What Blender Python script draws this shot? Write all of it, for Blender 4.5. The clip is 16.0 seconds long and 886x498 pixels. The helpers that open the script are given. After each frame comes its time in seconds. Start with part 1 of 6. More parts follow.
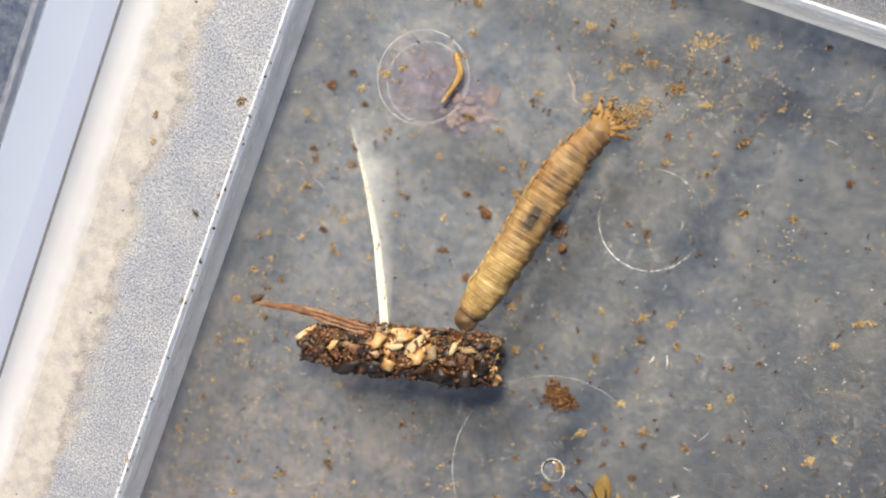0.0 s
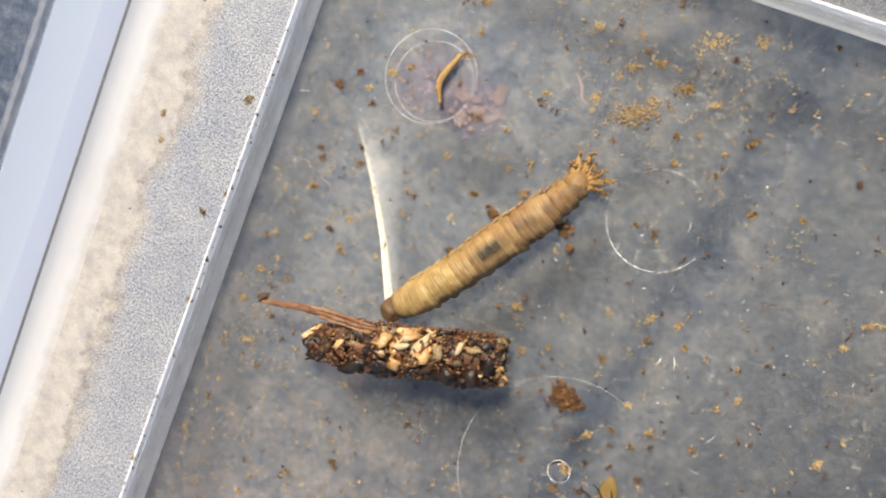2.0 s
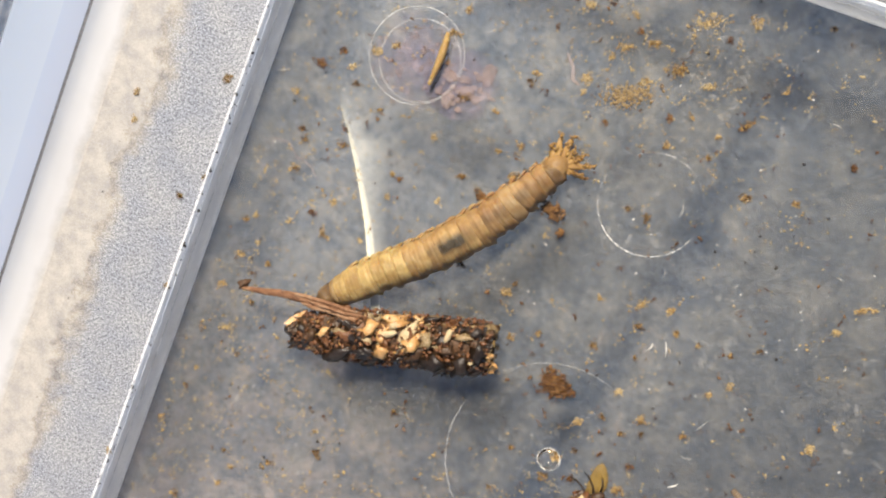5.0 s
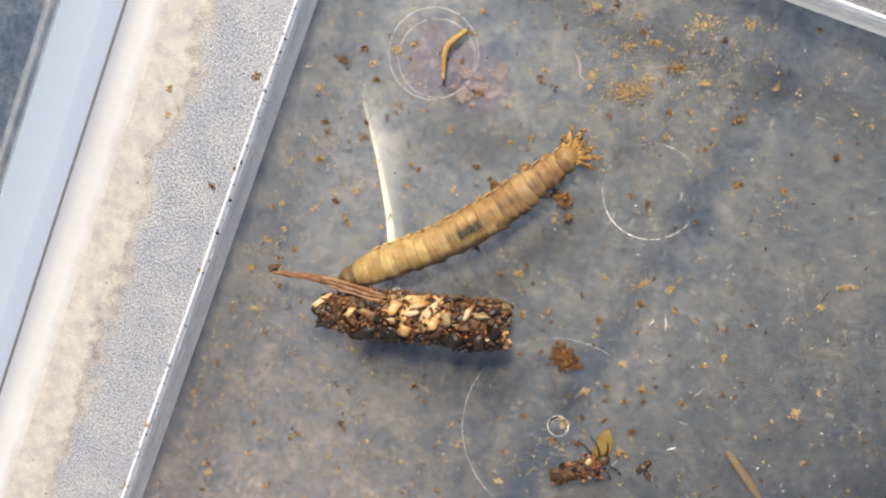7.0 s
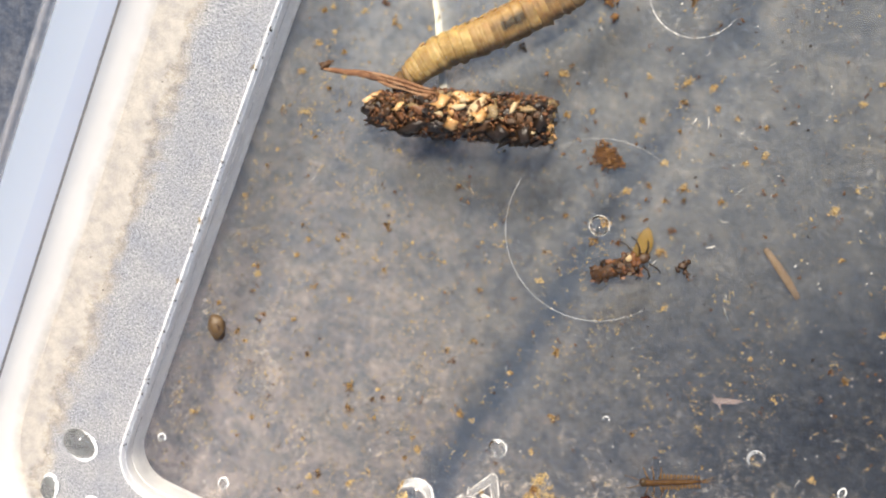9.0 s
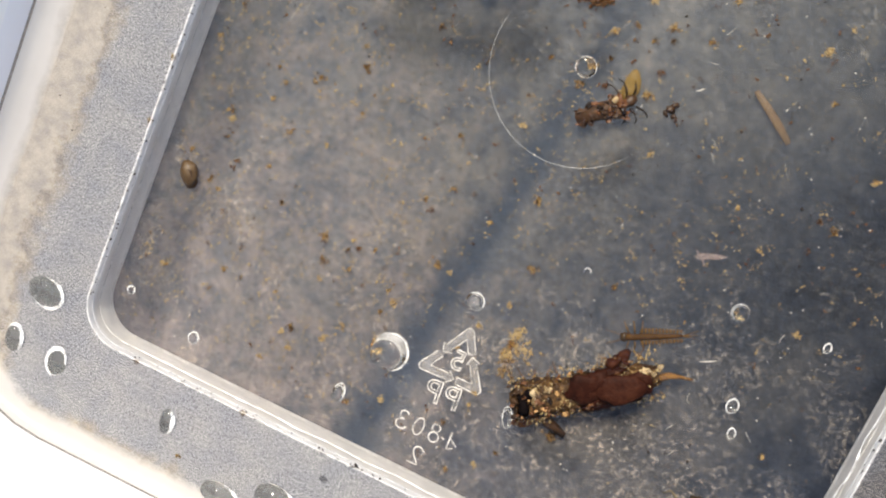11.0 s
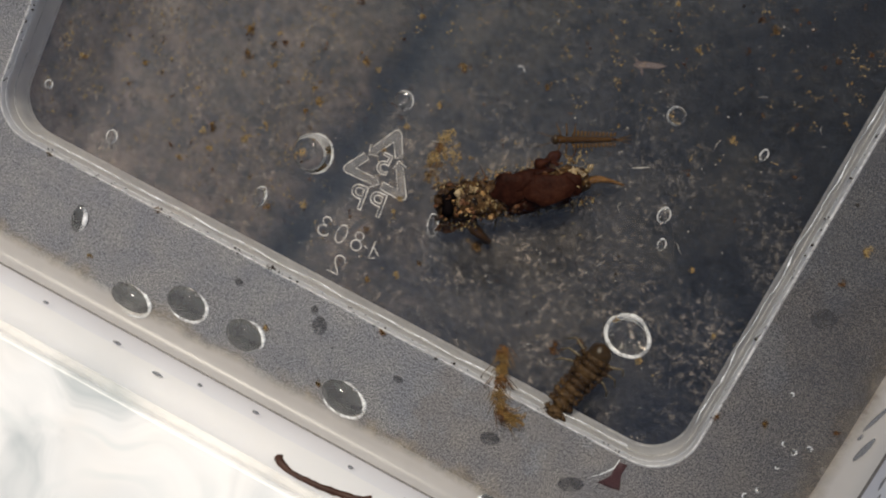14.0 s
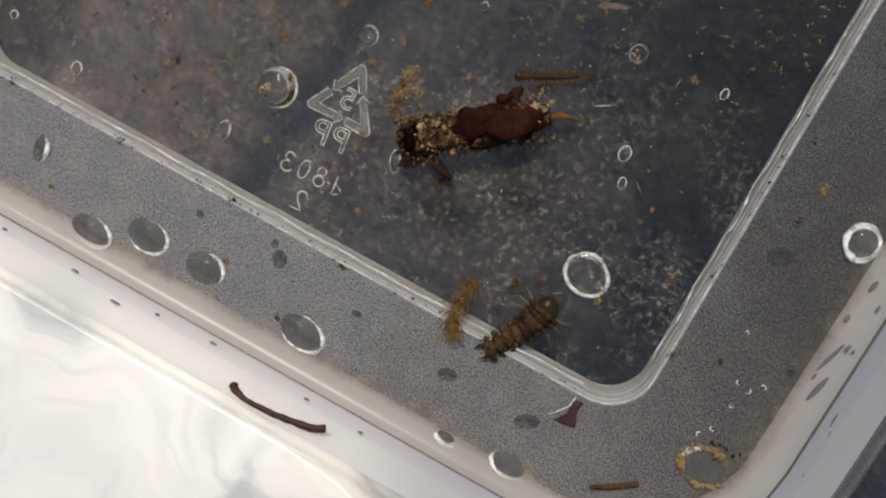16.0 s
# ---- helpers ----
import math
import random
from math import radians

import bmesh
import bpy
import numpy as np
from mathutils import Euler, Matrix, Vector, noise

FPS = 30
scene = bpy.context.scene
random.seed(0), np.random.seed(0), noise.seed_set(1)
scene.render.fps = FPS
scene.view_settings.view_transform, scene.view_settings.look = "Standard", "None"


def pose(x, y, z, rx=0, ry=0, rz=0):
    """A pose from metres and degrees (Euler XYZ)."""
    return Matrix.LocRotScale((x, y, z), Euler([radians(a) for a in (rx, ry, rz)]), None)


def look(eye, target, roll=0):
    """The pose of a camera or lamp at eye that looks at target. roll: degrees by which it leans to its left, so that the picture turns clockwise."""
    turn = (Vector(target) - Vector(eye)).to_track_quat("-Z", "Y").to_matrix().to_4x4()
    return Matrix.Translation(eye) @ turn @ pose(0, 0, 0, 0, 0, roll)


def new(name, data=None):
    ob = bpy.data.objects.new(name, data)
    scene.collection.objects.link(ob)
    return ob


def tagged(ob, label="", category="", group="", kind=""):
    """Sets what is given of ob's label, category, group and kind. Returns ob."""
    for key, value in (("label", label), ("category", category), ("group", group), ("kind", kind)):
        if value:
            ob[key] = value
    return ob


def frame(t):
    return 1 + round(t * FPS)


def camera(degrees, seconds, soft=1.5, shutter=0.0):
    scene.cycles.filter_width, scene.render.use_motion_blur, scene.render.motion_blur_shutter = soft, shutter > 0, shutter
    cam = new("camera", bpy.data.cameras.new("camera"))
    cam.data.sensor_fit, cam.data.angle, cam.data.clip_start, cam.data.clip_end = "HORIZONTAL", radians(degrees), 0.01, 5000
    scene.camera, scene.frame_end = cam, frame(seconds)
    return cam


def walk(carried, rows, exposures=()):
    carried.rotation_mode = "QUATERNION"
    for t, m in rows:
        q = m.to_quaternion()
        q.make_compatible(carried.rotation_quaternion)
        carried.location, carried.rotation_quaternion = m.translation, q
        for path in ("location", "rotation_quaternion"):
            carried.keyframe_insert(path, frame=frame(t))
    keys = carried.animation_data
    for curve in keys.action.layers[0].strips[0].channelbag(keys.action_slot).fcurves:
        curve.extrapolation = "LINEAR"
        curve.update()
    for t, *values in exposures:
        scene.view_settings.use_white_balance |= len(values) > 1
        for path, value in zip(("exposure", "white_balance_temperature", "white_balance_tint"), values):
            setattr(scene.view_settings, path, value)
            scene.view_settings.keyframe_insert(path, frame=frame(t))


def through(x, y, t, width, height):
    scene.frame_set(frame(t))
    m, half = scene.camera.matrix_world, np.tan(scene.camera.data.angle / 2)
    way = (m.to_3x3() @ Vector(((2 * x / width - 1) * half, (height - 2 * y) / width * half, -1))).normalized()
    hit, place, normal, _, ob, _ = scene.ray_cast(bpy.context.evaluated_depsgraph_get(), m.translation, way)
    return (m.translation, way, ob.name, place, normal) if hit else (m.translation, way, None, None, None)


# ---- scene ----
CM = 0.01   # lengths below are in centimetres
cam = camera(49.8, 16.0, soft=2.15)
PATH = [
    (0.0, 4.788, 9.425, 11.424, -2.80, 12.45, 21.28),
    (0.5, 4.852, 9.354, 11.394, -2.29, 12.78, 21.52),
    (1.0, 4.740, 9.422, 11.380, -2.78, 12.52, 21.38),
    (1.5, 4.844, 9.442, 11.396, -2.68, 13.23, 21.50),
    (2.0, 4.847, 9.386, 11.380, -2.46, 13.11, 21.64),
    (2.5, 4.872, 9.458, 11.361, -2.60, 13.24, 21.67),
    (3.0, 4.767, 9.415, 11.384, -2.71, 12.75, 21.71),
    (3.5, 4.858, 9.428, 11.384, -2.51, 13.26, 21.74),
    (4.0, 4.844, 9.384, 11.415, -2.27, 13.23, 21.84),
    (4.5, 4.693, 9.317, 11.303, -3.00, 12.02, 21.89),
    (4.7, 4.539, 9.274, 11.156, -3.47, 10.85, 21.78),
    (6.8, 4.182, 9.494, 11.910, -4.55, 9.65, 21.15),
    (7.0, 3.884, 9.352, 12.113, -5.69, 8.38, 21.21),
    (7.5, 3.948, 8.831, 12.401, -6.89, 8.57, 21.15),
    (8.0, 4.267, 8.054, 12.544, -6.36, 9.32, 21.44),
    (8.5, 4.478, 7.619, 12.631, -6.53, 10.06, 21.83),
    (9.0, 4.544, 7.274, 12.698, -7.38, 10.12, 22.08),
    (9.5, 4.609, 6.836, 12.804, -7.45, 10.37, 22.36),
    (10.0, 5.037, 6.396, 12.584, -7.88, 10.44, 22.75),
    (10.2, 5.134, 6.245, 12.498, -8.20, 10.18, 22.88),
    (12.3, 6.377, 4.737, 12.510, -8.02, 10.10, 24.75),
    (12.5, 6.573, 4.640, 12.305, -7.72, 10.07, 24.92),
    (13.0, 6.679, 4.443, 12.121, -8.16, 9.54, 25.36),
    (13.5, 6.939, 4.074, 12.086, -8.65, 9.61, 25.77),
    (14.0, 7.154, 3.732, 12.215, -8.74, 9.68, 26.21),
    (14.5, 7.317, 3.493, 12.432, -8.69, 9.76, 26.60),
    (15.0, 7.565, 3.422, 12.488, -8.44, 9.74, 26.98),
    (15.5, 7.726, 3.240, 12.519, -8.28, 9.43, 27.32),
    (16.0, 7.894, 3.134, 12.293, -8.28, 9.25, 27.55),
]
EXPOSURES = [(0.0, 1.22), (7.0, 1.19), (8.5, 1.31), (9.5, 1.25), (10.2, 1.07), (12.3, 0.39), (13.2, -0.06), (14.0, -0.48), (15.0, -0.76), (16.0, -0.56)]
walk(cam, [(t, pose(x * CM, y * CM, z * CM, rx, ry, rz)) for t, x, y, z, rx, ry, rz in PATH], EXPOSURES)

# ---- world and sun ----
SUN_FROM = Vector((-0.27, 0.62, 0.95)).normalized()
world = bpy.data.worlds.new("sky")
scene.world = world
world.use_nodes = True
wn = world.node_tree
sky = wn.nodes.new("ShaderNodeTexSky")
sky.sky_type, sky.sun_disc = "NISHITA", False
sky.sun_elevation = math.asin(SUN_FROM.z)
sky.sun_rotation = math.atan2(SUN_FROM.x, SUN_FROM.y)
wn.links.new(sky.outputs[0], wn.nodes["Background"].inputs[0])
wn.nodes["Background"].inputs[1].default_value = 0.10
sun = new("sun", bpy.data.lights.new("sun", "SUN"))
sun.data.energy, sun.data.angle, sun.data.color = 4.8, radians(16.0), (1.0, 0.90, 0.74)
sun.matrix_world = look(SUN_FROM, (0, 0, 0))

# ---- materials ----
def mat(name):
    m = bpy.data.materials.new(name)
    m.use_nodes = True
    nt = m.node_tree
    return m, nt, nt.nodes["Principled BSDF"], nt.nodes["Material Output"]


def node(nt, kind, **inputs):
    n = nt.nodes.new("ShaderNode" + kind)
    for key, value in inputs.items():
        n.inputs[key.replace("_", " ")].default_value = value
    return n


def coords(nt):
    return nt.nodes.new("ShaderNodeTexCoord").outputs["Object"]


def noise_tex(nt, scale, detail=4.0, rough=0.55, vec=None, distort=0.0):
    n = node(nt, "TexNoise", Scale=scale, Detail=detail, Roughness=rough, Distortion=distort)
    nt.links.new(vec or coords(nt), n.inputs["Vector"])
    return n.outputs["Fac"]


def ramp(nt, fac, stops):
    r = nt.nodes.new("ShaderNodeValToRGB")
    el = r.color_ramp.elements
    while len(el) < len(stops):
        el.new(0.5)
    for e, (p, c) in zip(el, stops):
        e.position = p
        e.color = (*c, 1) if len(c) == 3 else c
    nt.links.new(fac, r.inputs[0])
    return r.outputs[0]


def blend(nt, fac, a, b, kind="MIX"):
    m = nt.nodes.new("ShaderNodeMix")
    m.data_type, m.blend_type = "RGBA", kind
    for sock, v in ((m.inputs["Factor"], fac), (m.inputs["A"], a), (m.inputs["B"], b)):
        if hasattr(v, "is_linked"):
            nt.links.new(v, sock)
        elif isinstance(v, (int, float)):
            sock.default_value = v
        else:
            sock.default_value = (*v, 1)
    return m.outputs["Result"]


def maths(nt, op, a, b=0.0):
    m = nt.nodes.new("ShaderNodeMath")
    m.operation = op
    for sock, v in zip(m.inputs, (a, b)):
        if hasattr(v, "is_linked"):
            nt.links.new(v, sock)
        else:
            sock.default_value = v
    return m.outputs[0]


def bump(nt, bsdf, height, strength, distance):
    b = node(nt, "Bump", Strength=strength, Distance=distance)
    nt.links.new(height, b.inputs["Height"])
    nt.links.new(b.outputs[0], bsdf.inputs["Normal"])


def see_through(nt, bsdf, out, fac):
    """Lets the share fac of the light straight through the surface."""
    mix, clear = nt.nodes.new("ShaderNodeMixShader"), nt.nodes.new("ShaderNodeBsdfTransparent")
    if hasattr(fac, "is_linked"):
        nt.links.new(fac, mix.inputs[0])
    else:
        mix.inputs[0].default_value = fac
    nt.links.new(bsdf.outputs[0], mix.inputs[1])
    nt.links.new(clear.outputs[0], mix.inputs[2])
    nt.links.new(mix.outputs[0], out.inputs["Surface"])


def mottled(name, stops, scale, rough=0.6, fine=0.35, bump_by=0.2, clear=0.0, spec=0.2, sub=0.0, tone=0.34, vary=0.12):
    """A grained organic or mineral surface: two noises, a ramp and relief. Scale is per centimetre."""
    m, nt, p, out = mat(name)
    info = nt.nodes.new("ShaderNodeObjectInfo")
    shift = nt.nodes.new("ShaderNodeVectorMath")
    nt.links.new(coords(nt), shift.inputs[0])
    nt.links.new(info.outputs["Random"], shift.inputs[1])
    vec = shift.outputs[0]
    big, small = noise_tex(nt, scale * 100, 4, 0.6, vec), noise_tex(nt, scale * 520, 3, 0.6, vec)
    f = maths(nt, "ADD", maths(nt, "MULTIPLY", big, 1 - fine), maths(nt, "MULTIPLY", small, fine))
    geo = nt.nodes.new("ShaderNodeNewGeometry")
    f = maths(nt, "ADD", f, maths(nt, "MULTIPLY", maths(nt, "SUBTRACT", info.outputs["Random"], 0.5), vary))
    f = maths(nt, "ADD", f, maths(nt, "MULTIPLY", maths(nt, "SUBTRACT", geo.outputs["Random Per Island"], 0.5), vary))
    stops = [(q, tuple(v * tone for v in c)) for q, c in stops]
    nt.links.new(ramp(nt, f, stops), p.inputs["Base Color"])
    p.inputs["Roughness"].default_value = rough
    p.inputs["Specular IOR Level"].default_value = spec
    if sub:
        p.inputs["Subsurface Weight"].default_value = sub
        p.inputs["Subsurface Radius"].default_value = (1.0, 0.6, 0.3)
        p.inputs["Subsurface Scale"].default_value = 0.0015
    bump(nt, p, small, bump_by, 0.0004)
    if clear:
        see_through(nt, p, out, clear)
    return m


def milky(nt, bsdf, out, colour, clear, through=0.5):
    """Plastic that scatters light through itself as well as back, and lets the share clear straight through."""
    back, mix = nt.nodes.new("ShaderNodeBsdfTranslucent"), nt.nodes.new("ShaderNodeMixShader")
    nt.links.new(colour, bsdf.inputs["Base Color"])
    nt.links.new(colour, back.inputs["Color"])
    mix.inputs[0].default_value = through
    nt.links.new(bsdf.outputs[0], mix.inputs[1])
    nt.links.new(back.outputs[0], mix.inputs[2])
    see_through(nt, mix, out, clear)


# ground
M_GROUND, nt, p, out = mat("mottled_stone")
p.inputs["Specular IOR Level"].default_value = 0.3
vec = coords(nt)
xyz = nt.nodes.new("ShaderNodeSeparateXYZ")
nt.links.new(vec, xyz.inputs[0])
warp = maths(nt, "MULTIPLY", maths(nt, "SUBTRACT", noise_tex(nt, 110, 4, 0.6, vec), 0.5), 0.012)
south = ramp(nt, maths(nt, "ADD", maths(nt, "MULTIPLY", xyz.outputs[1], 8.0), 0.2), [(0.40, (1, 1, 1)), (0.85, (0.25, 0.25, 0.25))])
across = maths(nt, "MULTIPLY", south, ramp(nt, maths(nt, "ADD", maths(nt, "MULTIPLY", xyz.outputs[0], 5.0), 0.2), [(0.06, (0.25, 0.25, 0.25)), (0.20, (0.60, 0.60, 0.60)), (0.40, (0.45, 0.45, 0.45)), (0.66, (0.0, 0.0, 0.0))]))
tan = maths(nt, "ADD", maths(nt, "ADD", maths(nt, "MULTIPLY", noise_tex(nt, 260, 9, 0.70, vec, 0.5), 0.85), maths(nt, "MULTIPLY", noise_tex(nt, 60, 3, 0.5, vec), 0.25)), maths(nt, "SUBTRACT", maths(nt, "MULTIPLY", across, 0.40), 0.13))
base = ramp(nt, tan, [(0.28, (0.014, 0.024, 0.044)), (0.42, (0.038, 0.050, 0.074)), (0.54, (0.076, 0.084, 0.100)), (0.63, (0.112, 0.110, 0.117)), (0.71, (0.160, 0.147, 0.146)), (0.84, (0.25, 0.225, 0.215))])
# sky haze painted in: stone paler towards the far end
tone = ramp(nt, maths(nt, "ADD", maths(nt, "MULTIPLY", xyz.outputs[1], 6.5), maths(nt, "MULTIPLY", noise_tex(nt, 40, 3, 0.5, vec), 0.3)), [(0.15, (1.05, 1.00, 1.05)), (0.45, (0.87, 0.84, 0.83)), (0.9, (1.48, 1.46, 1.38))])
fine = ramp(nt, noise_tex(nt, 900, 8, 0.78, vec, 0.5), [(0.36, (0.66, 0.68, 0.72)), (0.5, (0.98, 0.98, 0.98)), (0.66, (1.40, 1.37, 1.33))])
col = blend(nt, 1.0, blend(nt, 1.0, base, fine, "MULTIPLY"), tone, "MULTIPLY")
# diagonal cast shadow painted into the stone as a dark blue band
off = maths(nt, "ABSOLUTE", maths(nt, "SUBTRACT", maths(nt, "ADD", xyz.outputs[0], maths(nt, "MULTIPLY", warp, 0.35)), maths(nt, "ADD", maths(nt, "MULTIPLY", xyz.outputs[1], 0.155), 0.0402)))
shadow_band = ramp(nt, maths(nt, "MULTIPLY", off, 100), [(0.08, (0.82, 0.82, 0.82)), (0.44, (0, 0, 0))])
shadow_band = maths(nt, "MULTIPLY", shadow_band, ramp(nt, maths(nt, "MULTIPLY", xyz.outputs[1], 10), [(0.58, (1, 1, 1)), (0.80, (0.10, 0.10, 0.10))]))
# shade over the east painted into the stone's colour
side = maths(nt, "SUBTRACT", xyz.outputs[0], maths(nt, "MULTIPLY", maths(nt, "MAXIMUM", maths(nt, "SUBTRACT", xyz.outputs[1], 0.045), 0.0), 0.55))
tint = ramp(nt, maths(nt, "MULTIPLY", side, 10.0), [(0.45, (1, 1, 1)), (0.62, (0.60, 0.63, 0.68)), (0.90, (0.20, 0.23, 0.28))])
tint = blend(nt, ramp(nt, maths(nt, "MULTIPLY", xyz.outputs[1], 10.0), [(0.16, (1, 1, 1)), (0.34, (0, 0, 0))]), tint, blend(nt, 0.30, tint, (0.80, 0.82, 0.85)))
# light scattered by the tub wall painted in: stone paler in the west
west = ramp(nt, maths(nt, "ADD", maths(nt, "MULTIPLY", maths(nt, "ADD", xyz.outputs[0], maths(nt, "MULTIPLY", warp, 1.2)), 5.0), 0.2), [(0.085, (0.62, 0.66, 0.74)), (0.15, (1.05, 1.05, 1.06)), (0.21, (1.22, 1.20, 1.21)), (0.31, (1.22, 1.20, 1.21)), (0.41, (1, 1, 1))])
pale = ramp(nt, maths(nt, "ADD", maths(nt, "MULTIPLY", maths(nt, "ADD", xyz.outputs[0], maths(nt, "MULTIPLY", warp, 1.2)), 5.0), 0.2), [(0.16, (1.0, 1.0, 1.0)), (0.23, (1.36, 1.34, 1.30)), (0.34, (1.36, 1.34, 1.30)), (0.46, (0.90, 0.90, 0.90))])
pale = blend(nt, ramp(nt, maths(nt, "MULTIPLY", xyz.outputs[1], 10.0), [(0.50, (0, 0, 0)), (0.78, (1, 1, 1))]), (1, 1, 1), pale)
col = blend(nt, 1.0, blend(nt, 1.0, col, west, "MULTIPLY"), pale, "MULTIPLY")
col = blend(nt, shadow_band, blend(nt, 1.0, col, tint, "MULTIPLY"), (0.022, 0.036, 0.062))
far = nt.nodes.new("ShaderNodeVectorMath")
far.operation = "DISTANCE"
far.inputs[1].default_value = (0.05, 0.04, 0.0)
nt.links.new(vec, far.inputs[0])
plain = blend(nt, 1.0, ramp(nt, noise_tex(nt, 60, 9, 0.68, vec, 0.5), [(0.32, (0.042, 0.054, 0.076)), (0.5, (0.098, 0.108, 0.128)), (0.68, (0.19, 0.178, 0.172))]), fine, "MULTIPLY")
col = blend(nt, ramp(nt, maths(nt, "MULTIPLY", far.outputs["Value"], 5.0), [(0.55, (0, 0, 0)), (0.85, (1, 1, 1))]), col, plain)
nt.links.new(col, p.inputs["Base Color"])
p.inputs["Roughness"].default_value = 0.75
bump(nt, p, noise_tex(nt, 300, 5, 0.6, vec), 0.4, 0.001)

# scuffed base panel
M_PANEL, nt, p, out = mat("scuffed_clear_plastic")
vec = coords(nt)
xyz = nt.nodes.new("ShaderNodeSeparateXYZ")
nt.links.new(vec, xyz.inputs[0])
mist = ramp(nt, noise_tex(nt, 130, 8, 0.72, vec, 1.2), [(0.34, (0.085, 0.098, 0.116)), (0.52, (0.145, 0.15, 0.15)), (0.68, (0.25, 0.238, 0.21))])
wisp = maths(nt, "MULTIPLY", ramp(nt, noise_tex(nt, 420, 8, 0.75, vec, 2.0), [(0.55, (0, 0, 0)), (0.72, (1, 1, 1))]), ramp(nt, noise_tex(nt, 70, 3, 0.5, vec), [(0.42, (0.08, 0.08, 0.08)), (0.60, (1, 1, 1))]))
grain = ramp(nt, noise_tex(nt, 2600, 3, 0.6, vec), [(0.35, (0.45, 0.45, 0.45)), (0.65, (1.0, 1.0, 1.0))])
# sky glare painted as a milky film, denser towards the far end
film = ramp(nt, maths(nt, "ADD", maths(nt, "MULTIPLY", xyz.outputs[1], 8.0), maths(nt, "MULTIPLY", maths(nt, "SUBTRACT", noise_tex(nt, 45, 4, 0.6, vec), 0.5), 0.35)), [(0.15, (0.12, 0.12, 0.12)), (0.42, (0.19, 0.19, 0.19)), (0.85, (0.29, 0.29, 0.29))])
# distance from the same painted shadow band, where film and scuffs thin out
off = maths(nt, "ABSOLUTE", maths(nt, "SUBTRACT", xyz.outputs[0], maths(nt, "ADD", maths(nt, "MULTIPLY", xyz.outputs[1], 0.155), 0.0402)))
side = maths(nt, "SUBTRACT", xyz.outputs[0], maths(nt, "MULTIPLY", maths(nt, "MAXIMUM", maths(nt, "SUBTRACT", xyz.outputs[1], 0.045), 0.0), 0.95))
# glare fades in the east: film, wisps and dust thinned there
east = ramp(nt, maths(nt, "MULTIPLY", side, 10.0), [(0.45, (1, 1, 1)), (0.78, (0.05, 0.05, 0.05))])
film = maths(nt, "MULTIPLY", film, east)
# brighter light in the west painted into the mist's colour
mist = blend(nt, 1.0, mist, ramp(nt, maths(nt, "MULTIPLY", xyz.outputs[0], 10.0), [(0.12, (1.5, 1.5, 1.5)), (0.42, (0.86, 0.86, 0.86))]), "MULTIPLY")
wisp = maths(nt, "MULTIPLY", wisp, east)
fray = ramp(nt, noise_tex(nt, 1000, 10, 0.86, vec, 0.35), [(0.52, (0, 0, 0)), (0.61, (1, 1, 1))])
patch = maths(nt, "MULTIPLY", ramp(nt, noise_tex(nt, 105, 4, 0.6, vec), [(0.42, (0, 0, 0)), (0.56, (1, 1, 1))]), ramp(nt, maths(nt, "MULTIPLY", xyz.outputs[1], 10.0), [(0.24, (1, 1, 1)), (0.46, (0.12, 0.12, 0.12))]))
fray = maths(nt, "MULTIPLY", fray, ramp(nt, maths(nt, "MULTIPLY", off, 100), [(0.12, (0.1, 0.1, 0.1)), (0.42, (1, 1, 1))]))
scuff = maths(nt, "MULTIPLY", fray, maths(nt, "ADD", maths(nt, "MULTIPLY", patch, 0.85), 0.10))
for cx, cy, rad, amount in ((0.079, 0.019, 0.016, 0.8), (0.069, 0.017, 0.013, 1.0), (0.077, 0.008, 0.018, 1.0), (0.019, 0.008, 0.016, 0.7), (0.024, 0.017, 0.014, 0.6), (0.036, 0.037, 0.012, 0.5), (0.088, 0.030, 0.012, 0.3)):
    away = nt.nodes.new("ShaderNodeVectorMath")
    away.operation = "DISTANCE"
    away.inputs[1].default_value = (cx, cy, 0.0)
    nt.links.new(vec, away.inputs[0])
    worn = maths(nt, "MULTIPLY", ramp(nt, maths(nt, "ADD", maths(nt, "DIVIDE", away.outputs["Value"], rad), maths(nt, "MULTIPLY", maths(nt, "SUBTRACT", noise_tex(nt, 170, 4, 0.6, vec), 0.5), 1.6)), [(0.15, (1, 1, 1)), (0.95, (0, 0, 0))]), amount)
    scuff = maths(nt, "MAXIMUM", scuff, maths(nt, "MULTIPLY", worn, maths(nt, "ADD", maths(nt, "MULTIPLY", fray, 0.8), 0.22)))
dust = maths(nt, "MULTIPLY", ramp(nt, noise_tex(nt, 2300, 5, 0.7, vec, 0.4), [(0.60, (0, 0, 0)), (0.70, (1, 1, 1))]), ramp(nt, noise_tex(nt, 190, 4, 0.6, vec), [(0.40, (0.15, 0.15, 0.15)), (0.60, (1, 1, 1))]))
scuff = maths(nt, "MAXIMUM", scuff, maths(nt, "MULTIPLY", maths(nt, "MULTIPLY", dust, 0.50), maths(nt, "ADD", maths(nt, "MULTIPLY", east, 0.7), 0.3)))
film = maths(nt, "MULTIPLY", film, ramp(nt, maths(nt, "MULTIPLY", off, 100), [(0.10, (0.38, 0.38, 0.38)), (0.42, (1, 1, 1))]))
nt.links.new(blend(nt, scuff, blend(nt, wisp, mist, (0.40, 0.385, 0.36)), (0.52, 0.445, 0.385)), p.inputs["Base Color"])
p.inputs["Roughness"].default_value = 0.45
p.inputs["Specular IOR Level"].default_value = 0.15
see_through(nt, p, out, maths(nt, "SUBTRACT", 1.0, maths(nt, "ADD", maths(nt, "MULTIPLY", grain, film), maths(nt, "ADD", maths(nt, "MULTIPLY", wisp, 0.22), maths(nt, "MULTIPLY", scuff, 0.66)))))
